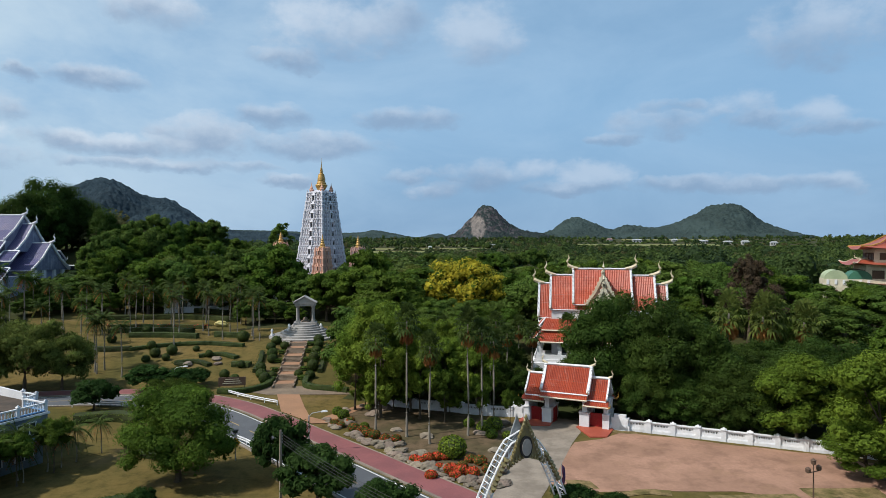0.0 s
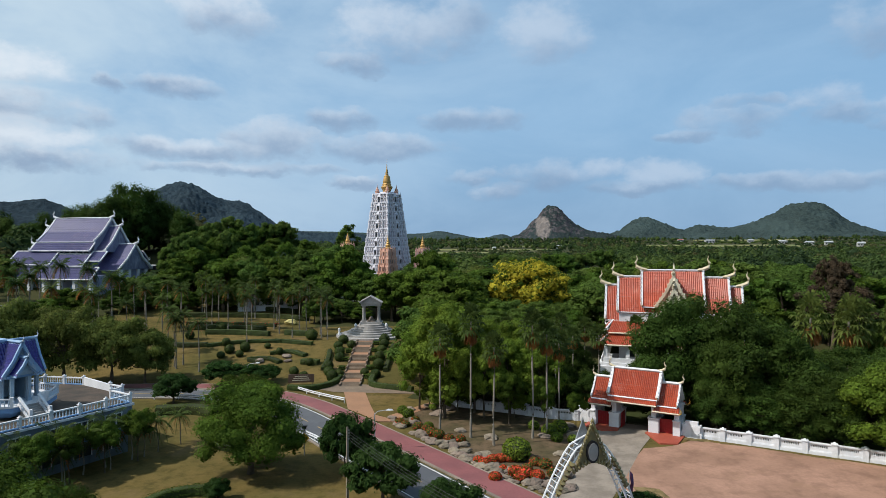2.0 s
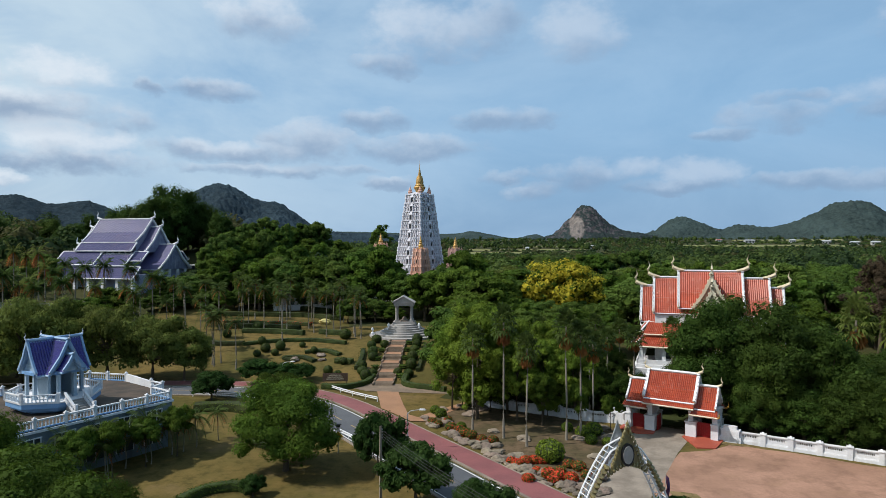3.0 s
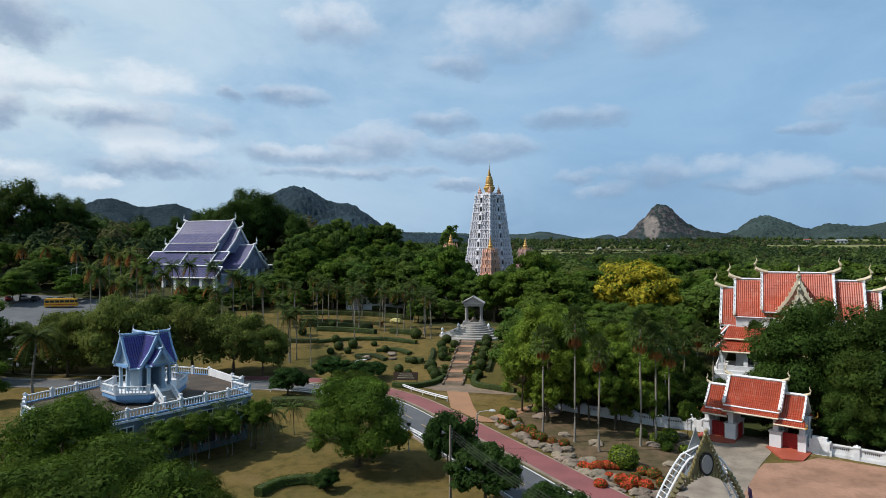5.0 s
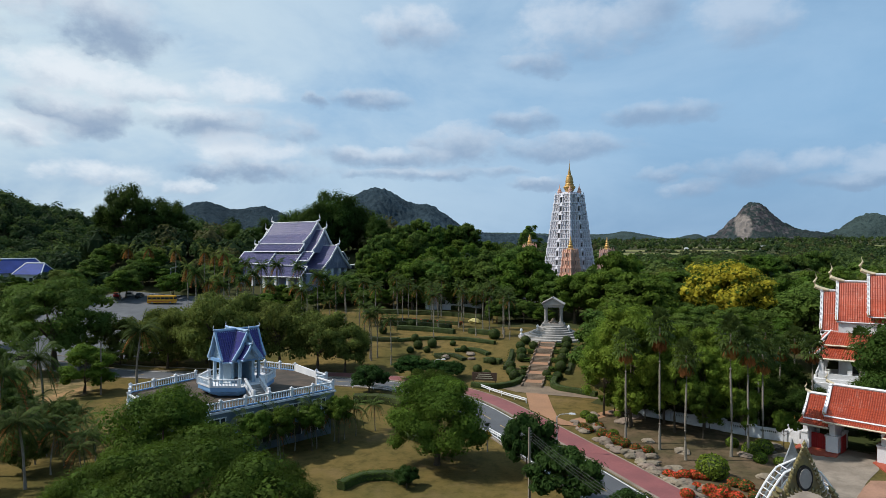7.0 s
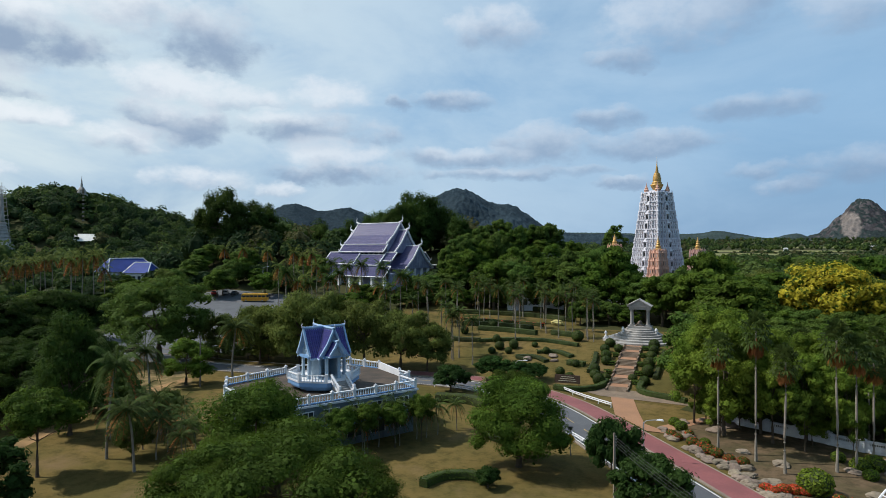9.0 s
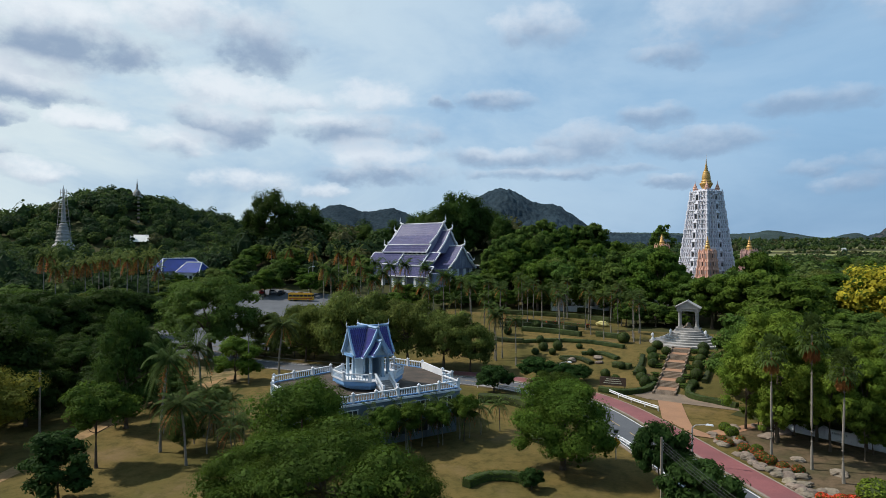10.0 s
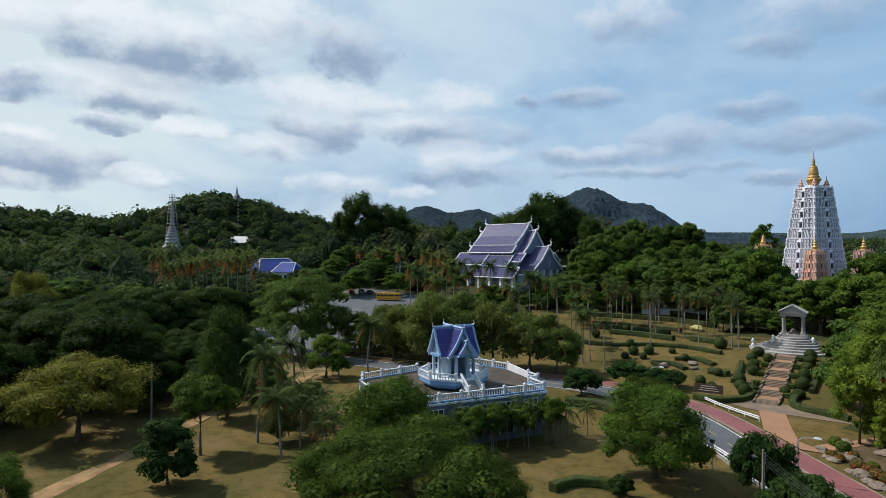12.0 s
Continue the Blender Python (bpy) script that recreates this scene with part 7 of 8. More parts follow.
part("roof", slab(bmesh.new(), [(-7.5, -5, g0), (7.5, -5, g0), (7.5, 5, g0 + 5.2), (-7.5, 5, g0 + 5.2)], 0.4), M_ROOFWHITE, t)
for x in (-6.8, 0, 6.8):
    part("post", box(bmesh.new(), (x, -4.4, -0.5), (0.5, 0.5, g0 + 0.5)), M_WHITE, t)
    part("post", box(bmesh.new(), (x, 4.4, -0.5), (0.5, 0.5, g0 + 5.0)), M_WHITE, t)
for az, d, w, h, lab in ((-17.3, 1990, 44, 9, "long white industrial shed on the plain"), (-22.7, 1900, 36, 8, "pale grey farm building on the plain"), (-25.9, 1800, 30, 8, "white village house on the plain"), (-24.6, 1830, 34, 7, "pale village house on the plain"), (-4.5, 1560, 40, 6, "long pale shed beside the fields"), (-28, 1700, 26, 8, "pale village house on the plain"), (-20.4, 2050, 26, 8, "pale village house on the plain"), (1.2, 1420, 12, 6, "small white hut beside the field"), (-15, 2150, 30, 8, "orange-roofed village house on the plain")):
    house("far_building", az, d, w * 0.6, w * 0.35, h, 2.5, lab, M_FARWALL, M_FARROOF if "orange" not in lab else M_ROOFRED, 15, 3, "building")
house("low_shed", -3.2, 205, 16, 8, 4.5, 1.5, "low pale-roofed shed among the trees", M_CREAM, M_ROOFWHITE, 10, 4, "shed")
house("garden_hall", 21.7, 205, 18, 9, 4.5, 2.5, "low white hall behind the garden palms", M_WHITE, M_ROOFWHITE, 5, 5, "building")

# curved-roof pavilion building by the woods
p = az_dir(-37.9) * 262
ch = thing("chinese_hall", Matrix.Translation((p.x, p.y, ground_z(p.x, p.y))) @ Matrix.Rotation(radians(-37.2 + 12), 4, "Z"), "cream hall with tiered upturned red tiled roofs", "temple hall")


def hip_roof(parent, w, d, z, h, top, mat_tiles, mat_trim, lift=1.0):
    """A hipped roof with eaves that sweep up at the corners."""
    bm = bmesh.new()
    n = 8
    rings = []
    for lvl in range(5):
        t = lvl / 4
        ring = []
        sw, sd = w / 2 * (1 - t) + w / 2 * top * t, d / 2 * (1 - t) + d / 2 * top * 0.55 * t
        for side in range(4):
            for k in range(n):
                u = k / n * 2 - 1
                x, y = ((u, -1), (1, u), (-u, 1), (-1, -u))[side]
                corner = abs(u) ** 3
                ring.append(bm.verts.new((x * sw, y * sd, z + h * t**1.6 + lift * corner * (1 - t) ** 2)))
        rings.append(ring)
    for a, b in zip(rings, rings[1:]):
        for i in range(4 * n):
            j = (i + 1) % (4 * n)
            bm.faces.new((a[i], a[j], b[j], b[i]))
    bm.faces.new(rings[-1])
    bm.faces.new(rings[0][::-1])
    part("roof", bm, mat_tiles, parent)
    bm = bmesh.new()
    for sx in (-1, 1):
        for sy in (-1, 1):
            tube(bm, [(sx * w / 2, sy * d / 2, z + lift + 0.1), (sx * w / 2 * (0.75 + 0.25 * top), sy * d / 2 * 0.86, z + h * 0.11 + lift * 0.5), (sx * w / 2 * (0.5 + 0.5 * top), sy * d / 2 * 0.72, z + h * 0.33 + 0.2), (sx * w / 2 * top, sy * d / 2 * top * 0.55, z + h + 0.15)], [0.28, 0.24, 0.22, 0.2], 5)
    beam(bm, (-w / 2 * top, 0, z + h + 0.2), (w / 2 * top, 0, z + h + 0.2), 0.4, n=5)
    for sx in (-1, 1):
        horn(bm, (sx * w / 2 * top, 0, z + h + 0.4), (sx, 0, 0), 1.2)
    part("roof_trim", bm, mat_trim, parent)


for z, w, d, h in ((0.0, 48, 32, 7.6), (7.6, 47.6, 31.6, 6.4), (14.0, 41, 26, 5.4)):
    bm = bmesh.new()
    box(bm, (0, 0, z - (3 if z == 0 else 0.5)), (w * 0.8, d * 0.8, h + (3 if z == 0 else 0.5)))
    part("wall", bm, M_CREAM, ch)
    for k in range(7):
        bm = bmesh.new()
        box(bm, ((k - 3) * w * 0.11, -d * 0.4 - 0.05, z + h * 0.3), (w * 0.07, 0.2, h * 0.42))
        part("window", bm, M_BROWN, ch)
        bm = bmesh.new()
        box(bm, (-w * 0.4 - 0.05, (k - 3) * d * 0.11, z + h * 0.3), (0.2, d * 0.07, h * 0.42))
        part("window", bm, M_BROWN, ch)
for z, w, d, h, top in ((7.4, 42, 29, 1.0, 0.92), (13.7, 46, 32, 1.9, 0.86), (19.0, 41, 27, 6.2, 0.42)):
    hip_roof(ch, w, d, z, h, top, M_ROOFRED, M_GOLD if z > 15 else M_CREAM, 1.1)
p = az_dir(-32.9) * 250
gh = thing("green_roofed_hall", Matrix.Translation((p.x, p.y, ground_z(p.x, p.y))) @ Matrix.Rotation(radians(-32.3 + 8), 4, "Z") @ Matrix.Diagonal((0.82, 0.82, 1.14, 1)), "low cream hall with green barrel roofs and balustrade", "hall")
bm = bmesh.new()
box(bm, (0, 0, -3), (17, 12, 11.2))
part("wall", bm, M_CREAM, gh)
for x, m2, lab in ((-4.2, M_ROOFPALE, "pale green barrel roof"), (4.2, M_ROOFGREEN, "dark green barrel roof")):
    bm = bmesh.new()
    arc = [(x + 4.1 * math.cos(a), 8.2 + 2.6 * math.sin(a)) for a in [math.pi * k / 10 for k in range(11)]]
    lo, hi = [bm.verts.new((q, -6, r)) for q, r in arc], [bm.verts.new((q, 6, r)) for q, r in arc]
    for k in range(10):
        bm.faces.new((lo[k], lo[k + 1], hi[k + 1], hi[k]))
    bm.faces.new(lo[::-1])
    bm.faces.new(hi)
    part("barrel_roof", bm, m2, gh, lab)
for k in range(6):
    bm = bmesh.new()
    box(bm, (-7 + k * 2.8, -6.1, 6.6), (0.9, 0.3, 1.4))
    part("parapet_post", bm, M_WHITE, gh)
    bm = bmesh.new()
    box(bm, (-7 + k * 2.8, -6.05, 2.5), (1.2, 0.2, 2.6))
    part("window", bm, M_BROWN, gh)

# stupas on and before the wooded hill
def stupa(az, dist, base_z, height, r, label, spire_mat, body_mat, rings=10):
    p = az_dir(az) * dist
    g = ground_z(p.x, p.y)
    t = thing("stupa", Matrix.Translation((p.x, p.y, g)), label, "stupa")
    h = base_z + height - g
    bm = bmesh.new()
    lathe(bm, (0, 0, -2), [(r * 1.5, 0), (r * 1.5, 2 + h * 0.08), (r * 1.3, 2 + h * 0.1), (r * 1.3, 2 + h * 0.18), (r * 1.1, 2 + h * 0.2)], 12)
    part("terrace", bm, body_mat, t)
    bm = bmesh.new()
    if rings > 9:
        lathe(bm, (0, 0, h * 0.18), [q for k in range(7) for q in ((r * (1.05 - 0.1 * k), h * 0.046 * k), (r * (1.1 - 0.1 * k), h * (0.046 * k + 0.02)), (r * (0.98 - 0.1 * k), h * (0.046 * k + 0.03)))], 14)
    else:
        lathe(bm, (0, 0, h * 0.18), [(r, 0), (r * 1.02, h * 0.08), (r * 0.82, h * 0.2), (r * 0.5, h * 0.29), (r * 0.36, h * 0.32)], 14)
    part("bell", bm, body_mat, t)
    bm = bmesh.new()
    prof = []
    for k in range(rings):
        u = k / rings
        rr = r * (0.36 - 0.29 * u)
        prof += [(rr, h * (0.5 + 0.36 * u)), (rr * 0.72, h * (0.5 + 0.36 * (u + 0.7 / rings)))]
    prof += [(r * 0.05, h * 0.9), (r * 0.02, h)]
    lathe(bm, (0, 0, 0), prof, 10)
    part("ringed_spire", bm, spire_mat, t)
    return t


stupa(65.4, 470, 28, 38.5, 5.0, "grey-white ringed stupa under bamboo scaffolding", M_STONE, M_STONE, 14)
p = az_dir(65.4) * 470
g0 = ground_z(p.x, p.y)
sc = thing("scaffolding", Matrix.Translation((p.x, p.y, g0)), "thin grey scaffolding wrapped round the stupa spire", "scaffolding")
for k in range(12):
    bm = bmesh.new()
    z, q = 14 + k * 2.6, 3.5 - k * 0.18
    for s in (-1, 1):
        beam(bm, (-q, s * q, z), (q, s * q, z), 0.12, n=4)
        beam(bm, (s * q, -q, z), (s * q, q, z), 0.12, n=4)
    part("lift", bm, M_STONE, sc)
for sx in (-1, 1):
    for sy in (-1, 1):
        bm = bmesh.new()
        beam(bm, (sx * 4.0, sy * 4.0, 0), (sx * 1.1, sy * 1.1, 45), 0.14, n=4)
        part("pole", bm, M_STONE, sc)
stupa(60.2, 600, 66, 20.5, 3.4, "small pale stupa on the wooded hilltop", M_STONE, M_STONE, 6)
p = az_dir(60.1) * 575
t = thing("hill_stairway", Matrix.Translation((p.x, p.y, ground_z(p.x, p.y))) @ Matrix.Rotation(radians(60.1), 4, "Z"), "pale concrete stairway climbing the wooded hill", "stairway")
for k in range(10):
    q = az_dir(60.1) * (525 + k * 8)
    bm = bmesh.new()
    box(bm, (0, k * 8 - 50, ground_z(q.x, q.y) - ground_z(p.x, p.y) + 7.5), (1.6, 8, 1.2))
    part("flight", bm, M_CONCRETE, t)

# ---- garden ----
def stair_z(y):
    return ground_z(-31, y)


stairs = thing("garden_stairs", Matrix(), "long ochre concrete garden stairs in five flights", "stairs")
S0, S1 = Vector((-28.4, 110.0)), Vector((-31.9, 138.8))
along = (S1 - S0).normalized()
rz = math.degrees(math.atan2(along.y, along.x)) - 90
for fl in range(6):
    a, b = fl / 6, (fl + 0.46) / 6
    za, zb = stair_z((S0.lerp(S1, fl / 6)).y), stair_z(S0.lerp(S1, (fl + 1) / 6).y)
    for k in range(5):
        c = S0.lerp(S1, a + (b - a) * (k + 0.5) / 5)
        hgt = za + (zb - za) * (k + 1) / 5
        bm = bmesh.new()
        box(bm, (c.x, c.y, za - 0.6), (3.4, (S1 - S0).length * (b - a) / 5 + 0.02, hgt - za + 0.66), rz)
        part("step", bm, M_STEP, stairs)
    c = S0.lerp(S1, (b + (fl + 1) / 6) / 2)
    bm = bmesh.new()
    box(bm, (c.x, c.y, za - 0.5), (3.4, (S1 - S0).length * (1 - 0.46) / 6 + 0.04, zb - za + 0.58), rz)
    part("landing", bm, M_OCHRE, stairs)
for s in (-1, 1):
    side = Vector((along.y, -along.x)) * s * 1.8
    for k in range(12):
        p, q = S0.lerp(S1, k / 12) + side, S0.lerp(S1, (k + 1) / 12) + side
        bm = bmesh.new()
        c = (p + q) / 2
        box(bm, (c.x, c.y, stair_z(p.y) - 0.4), (0.28, (q - p).length + 0.01, 0.75 + stair_z(q.y) - stair_z(p.y)), rz)
        part("cheek", bm, M_STEP, stairs)

MON = Vector((-32.2, 145.6, 4.3))
mon = thing("garden_monument", Matrix.Translation(MON) @ Matrix.Rotation(radians(8), 4, "Z"), "grey stone pedimented shrine on round steps", "monument")
for k in range(7):
    bm = bmesh.new()
    w = (8.3, 6.9, 5.7, 4.9, 4.2, 3.6, 3.0)[k]
    lathe(bm, (0, 0, -0.5), [(w, 0), (w, 0.76 + 0.42 * k), (w - 0.1, 0.8 + 0.42 * k), (w - 1.6, 0.8 + 0.42 * k)], 40)
    part("round_step", bm, M_STONE, mon)
bm = bmesh.new()
box(bm, (0, 0, 2.8), (5.2, 3.6, 0.5))
part("base", bm, M_STONE, mon)
for x in (-1.75, 1.75):
    for y in (-1.1, 1.1):
        bm = bmesh.new()
        box(bm, (x, y, 3.3), (0.85, 0.75, 0.5))
        lathe(bm, (x, y, 3.8), [(0.34, 0), (0.3, 0.2), (0.3, 2.9), (0.4, 3.1)], 12)
        box(bm, (x, y, 6.9), (0.8, 0.8, 0.22))
        part("column", bm, M_STONE, mon)
bm = bmesh.new()
box(bm, (0, 0, 7.12), (4.7, 3.3, 0.6))
box(bm, (0, 0, 7.72), (5.2, 3.8, 0.16))
part("entablature", bm, M_STONE, mon)
bm = bmesh.new()
for y in (-1.75, 1.55):
    tri = [(-2.45, 7.88), (2.45, 7.88), (0, 9.2)]
    a, b = [bm.verts.new((x, y, z)) for x, z in tri], [bm.verts.new((x, y + 0.2, z)) for x, z in tri]
    bm.faces.new(a)
    bm.faces.new(b[::-1])
    for i in range(3):
        bm.faces.new((a[i], b[i], b[(i + 1) % 3], a[(i + 1) % 3]))
part("pediment", bm, M_STONE, mon)
bm = bmesh.new()
slab(bm, [(-2.65, -2.0, 7.9), (0, -2.0, 9.35), (0, 2.0, 9.35), (-2.65, 2.0, 7.9)][::-1], 0.2)
slab(bm, [(2.65, -2.0, 7.9), (2.65, 2.0, 7.9), (0, 2.0, 9.35), (0, -2.0, 9.35)], 0.2)
bmesh.ops.recalc_face_normals(bm, faces=bm.faces)
part("gable_roof", bm, M_STONE, mon)
bm = bmesh.new()
lathe(bm, (0, 0, 3.3), [(1.1, 0), (0.95, 0.35), (0.55, 0.5), (0.5, 0.9), (0.2, 1.2)], 10)
part("mound", bm, M_ROCK, mon)
for x, y in ((-7.5, -1.0), (7.5, -1.0), (-3.6, -1.6), (3.6, -1.6)):
    q = Matrix.Rotation(radians(8), 3, "Z") @ Vector((x, y, 0)) + MON
    bm = bmesh.new()
    zz = 0.28 if abs(x) > 7 else 1.4
    lathe(bm, (q.x, q.y, MON.z + zz), [(0.4, 0), (0.4, 0.4), (0.2, 0.55), (0.18, 0.9), (0.34, 1.05), (0.3, 1.4), (0.1, 1.7)], 8)
    tagged(part("stone_lantern", bm, M_WHITE), "pale carved stone lantern beside the round steps", "lantern", "monument lanterns")


def leafy_ball(name, seed, r, squash, label, category="shrub", material=None, flower=None, leaf=0.2, n=500):
    """A clipped or loose shrub: a lumpy body under a coat of small leaves."""
    rng = np.random.default_rng(seed)
    bm = bmesh.new()
    bmesh.ops.create_icosphere(bm, subdivisions=3, radius=r)
    for v in bm.verts:
        k = 1 + 0.09 * noise.noise(v.co / r * 2.2 + Vector((seed, 0, 0))) + 0.03 * noise.noise(v.co / r * 8)
        v.co *= k * 0.95
        v.co.z = max(v.co.z * squash, -r * squash * 0.9) + r * squash * 0.85
    for f in bm.faces:
        f.smooth = True
    t = thing(name, Matrix(), label, category)
    part("body", bm, M_HEDGE, t)
    u = rng.normal(size=(n, 3))
    u /= np.linalg.norm(u, axis=1, keepdims=True)
    pos = u * r * rng.uniform(0.95, 1.06, (n, 1)) * np.array([1, 1, squash]) + np.array([0, 0, r * squash * 0.85])
    pos[:, 2] = np.maximum(pos[:, 2], 0.02)
    v = leaf_arrays(pos, u + rng.normal(size=(n, 3)) * 0.5, leaf * rng.uniform(0.7, 1.3, n), rng, 0.6)
    idx = (rng.uniform(size=n) < flower[1]).astype(int) if flower else None
    part("leaves", quads_mesh("leaves", v, [material or M_LEAF] + ([flower[0]] if flower else []), idx), None, t)
    return t


BALL = leafy_ball("topiary_ball", 41, 1.0, 0.95, "round clipped topiary shrub beside the garden stairs", material=M_LEAFSHADE, leaf=0.1, n=1700)
for k, (x, y, r) in enumerate(((-36.4, 135.9, 1.6), (-35.0, 127.5, 1.5), (-35.0, 119.6, 1.3), (-34.2, 116.8, 1.4), (-33.6, 132.0, 1.3), (-31.9, 116.0, 1.3), (-34.2, 124.5, 1.4), (-32.6, 113.6, 1.5), (-36.4, 131.5, 1.4), (-27.2, 136.2, 1.6), (-26.4, 129.4, 1.5), (-25.9, 125.2, 1.6), (-25.2, 120.4, 1.6), (-27.2, 117.0, 1.2), (-26.6, 133, 1.4), (-24.9, 116.2, 1.4), (-59.1, 127.6, 1.5), (-56.2, 128.9, 1.5), (-59.7, 124.8, 1.2), (-56.0, 125.6, 1.1), (-70.9, 148.8, 2.0), (-44.6, 138.7, 1.9), (-62.0, 132.2, 1.3), (-39.6, 121.9, 1.2), (-33.5, 141, 0.9), (-38.5, 114.8, 1.2), (-41, 116.5, 1.3), (-73, 137, 1.4), (-52, 131, 1.0), (-48, 127.5, 1.1))):
    r *= 0.8
    m = Matrix.Translation(on_ground(x, y, -0.05)) @ Matrix.Rotation(k * 1.3, 4, "Z") @ Matrix.Diagonal((r * 0.9, r * 0.9, r * (0.8 + 0.25 * ((k * 7) % 5) / 5), 1))
    if k == 0:
        BALL.matrix_world = m
        tagged(BALL, group="topiary balls")
    else:
        keep = BALL.scale.copy()
        BALL.scale = (1, 1, 1)
        copy_thing(BALL, m)
        BALL.scale = keep


def hedge(line, w, h, label, material=None):
    """A clipped hedge along a plan line with a leafy surface."""
    pts = spline(line, 5)
    bm = bmesh.new()
    rows = []
    pos, nrm = [], []
    for i, p in enumerate(pts):
        d = (pts[min(i + 1, len(pts) - 1)] - pts[max(i - 1, 0)]).normalized()
        nn = Vector((-d.y, d.x))
        z = ground_z(p.x, p.y)
        ring = []
        for u, v in ((-0.5, -0.1), (-0.52, 0.45), (-0.46, 0.92), (-0.3, 1.0), (0.3, 1.0), (0.46, 0.92), (0.52, 0.45), (0.5, -0.1)):
            j = 0.06 * noise.noise(Vector((p.x * 0.9, p.y * 0.9, u * 9 + v * 5)))
            q = Vector((p.x + nn.x * w * (u + j), p.y + nn.y * w * (u + j), z + h * (v + j)))
            ring.append(bm.verts.new(q))
            if v > 0:
                for _ in range(10):
                    jit = Vector((random.uniform(-1, 1), random.uniform(-1, 1), random.uniform(-0.25, 0.1) * h)) * 0.4
                    pos.append(tuple(q + jit))
                    nrm.append((nn.x * u, nn.y * u, 0.4))
        rows.append(ring)
    for a, b in zip(rows, rows[1:]):
        for k in range(7):
            bm.faces.new((a[k], a[k + 1], b[k + 1], b[k]))
    bm.faces.new(rows[0][::-1])
    bm.faces.new(rows[-1])
    t = thing("hedge", Matrix(), label, "hedge")
    part("body", bm, M_HEDGE, t)
    rg = np.random.default_rng(len(pts))
    part("leaves", quads_mesh("leaves", leaf_arrays(np.array(pos), np.array(nrm) + rg.normal(size=(len(pos), 3)) * 0.5, np.full(len(pos), 0.16), rg, 0.6), material or M_LEAFSHADE), None, t)


for line, w, h in (([(-38.5, 106.6), (-36, 106.2), (-33.3, 107.6), (-31.6, 111.0), (-31.4, 114.5)], 1.0, 0.9), ([(-25.2, 117.5), (-25.0, 112.5), (-23.5, 109.9), (-20, 108.6), (-16.4, 107.2)], 1.0, 0.9), ([(-37.5, 129), (-36.5, 124), (-36, 119)], 0.9, 0.8), ([(-24.6, 133), (-24, 126), (-23.6, 119)], 0.9, 0.8),
                   ([(-46, 122.5), (-49.5, 124.5), (-53, 123.8), (-50, 122.4)], 1.3, 0.6), ([(-42, 126.5), (-46, 128.6), (-50, 127.4)], 1.4, 0.6), ([(-38, 122.5), (-41.5, 122.8)], 1.8, 0.9), ([(-43, 134), (-52, 135.5), (-60, 134), (-66, 131.2)], 1.2, 0.7), ([(-66, 131.5), (-72, 131), (-77, 133)], 1.3, 0.9), ([(-56, 142), (-64, 143.5), (-72, 143)], 1.3, 1.2), ([(-47, 143.5), (-53, 144.8)], 1.3, 1.2), ([(-60, 149.5), (-70, 150.5), (-80, 149)], 1.5, 1.3), ([(-70, 124), (-76, 124.5)], 1.4, 0.9), ([(-30.6, 72.6), (-36, 74.6), (-40.5, 79.5)], 1.0, 0.7)):
    hedge(line, w, h, "low clipped green hedge edging the garden lawn")
for k in range(1, 6):
    for s in (-1, 1):
        c = S0.lerp(S1, (k + 0.1) / 6)
        d = Vector((along.y, -along.x)) * s
        a, b = c + d * 2.3, c + d * 3.3
        hedge([(a.x, a.y), ((a.x + b.x) / 2, (a.y + b.y) / 2), (b.x, b.y)], 0.9, 0.75, "short clipped hedge block beside the garden stairs", M_LEAFMID)
hedge([(-34.6, 55.6), (-34.3, 57.6), (-33.4, 59.2), (-31.7, 60.1), (-30.2, 60.2), (-29.2, 59.4)], 1.0, 0.9, "curved clipped hedge on the lawn")
hedge([(-52.5, 88.5), (-47.5, 90), (-43, 88.5)], 2.0, 1.3, "yellow-green clipped shrub border by the road", M_LEAFLIGHT)
hedge([(-60, 157), (-72, 158), (-84, 156)], 1.2, 1.0, "low red-flowered border behind the garden", M_FLOWER)
hedge([(-56, 170), (-68, 174), (-82, 172), (-96, 168)], 1.6, 1.3, "low clipped green hedge behind the garden palms", M_LEAFMID)
hedge([(-64, 184), (-76, 187), (-90, 184)], 1.6, 1.4, "low clipped green hedge behind the garden palms", M_LEAFMID)

ROCKS = []
for k in range(4):
    bm = bmesh.new()
    bmesh.ops.create_icosphere(bm, subdivisions=3, radius=1.0)
    for v in bm.verts:
        n1 = noise.fractal(v.co * 0.9 + Vector((k * 5, 0, 0)), 1.0, 2.0, 4)
        c = noise.cell(v.co * 1.3 + Vector((k * 3, 2, 1)))
        v.co *= 1 + 0.32 * n1 + 0.12 * c
        v.co.z *= 0.62
    ROCKS.append(mesh_of(bm, "rock", M_ROCK))
line = [Vector(q) for q in ((-17.6, 90.6), (-13.6, 83.9), (-10.0, 79.2), (-6.8, 75.6), (-3.8, 71.9), (-1.0, 68.3), (1.8, 65.4), (4.4, 63.6))]
rng = random.Random(11)
for i in range(120):
    u = rng.random() * (len(line) - 1)
    p = line[int(u)].lerp(line[int(u) + 1], u % 1) + Vector((0.74, 0.67)) * (rng.random() ** 1.3) * 3.2
    r = rng.uniform(0.28, 0.74)
    o = new("rock", ROCKS[i % 4])
    o.matrix_world = Matrix.Translation((p.x, p.y, 0.02 + 0.22 * r)) @ Matrix.Rotation(rng.uniform(0, 6), 4, "Z") @ Matrix.Diagonal((r * rng.uniform(0.9, 1.5), r, r * rng.uniform(0.6, 1.0), 1))
    tagged(o, "weathered grey boulder edging the planting bed", "rock", "bed boulders")
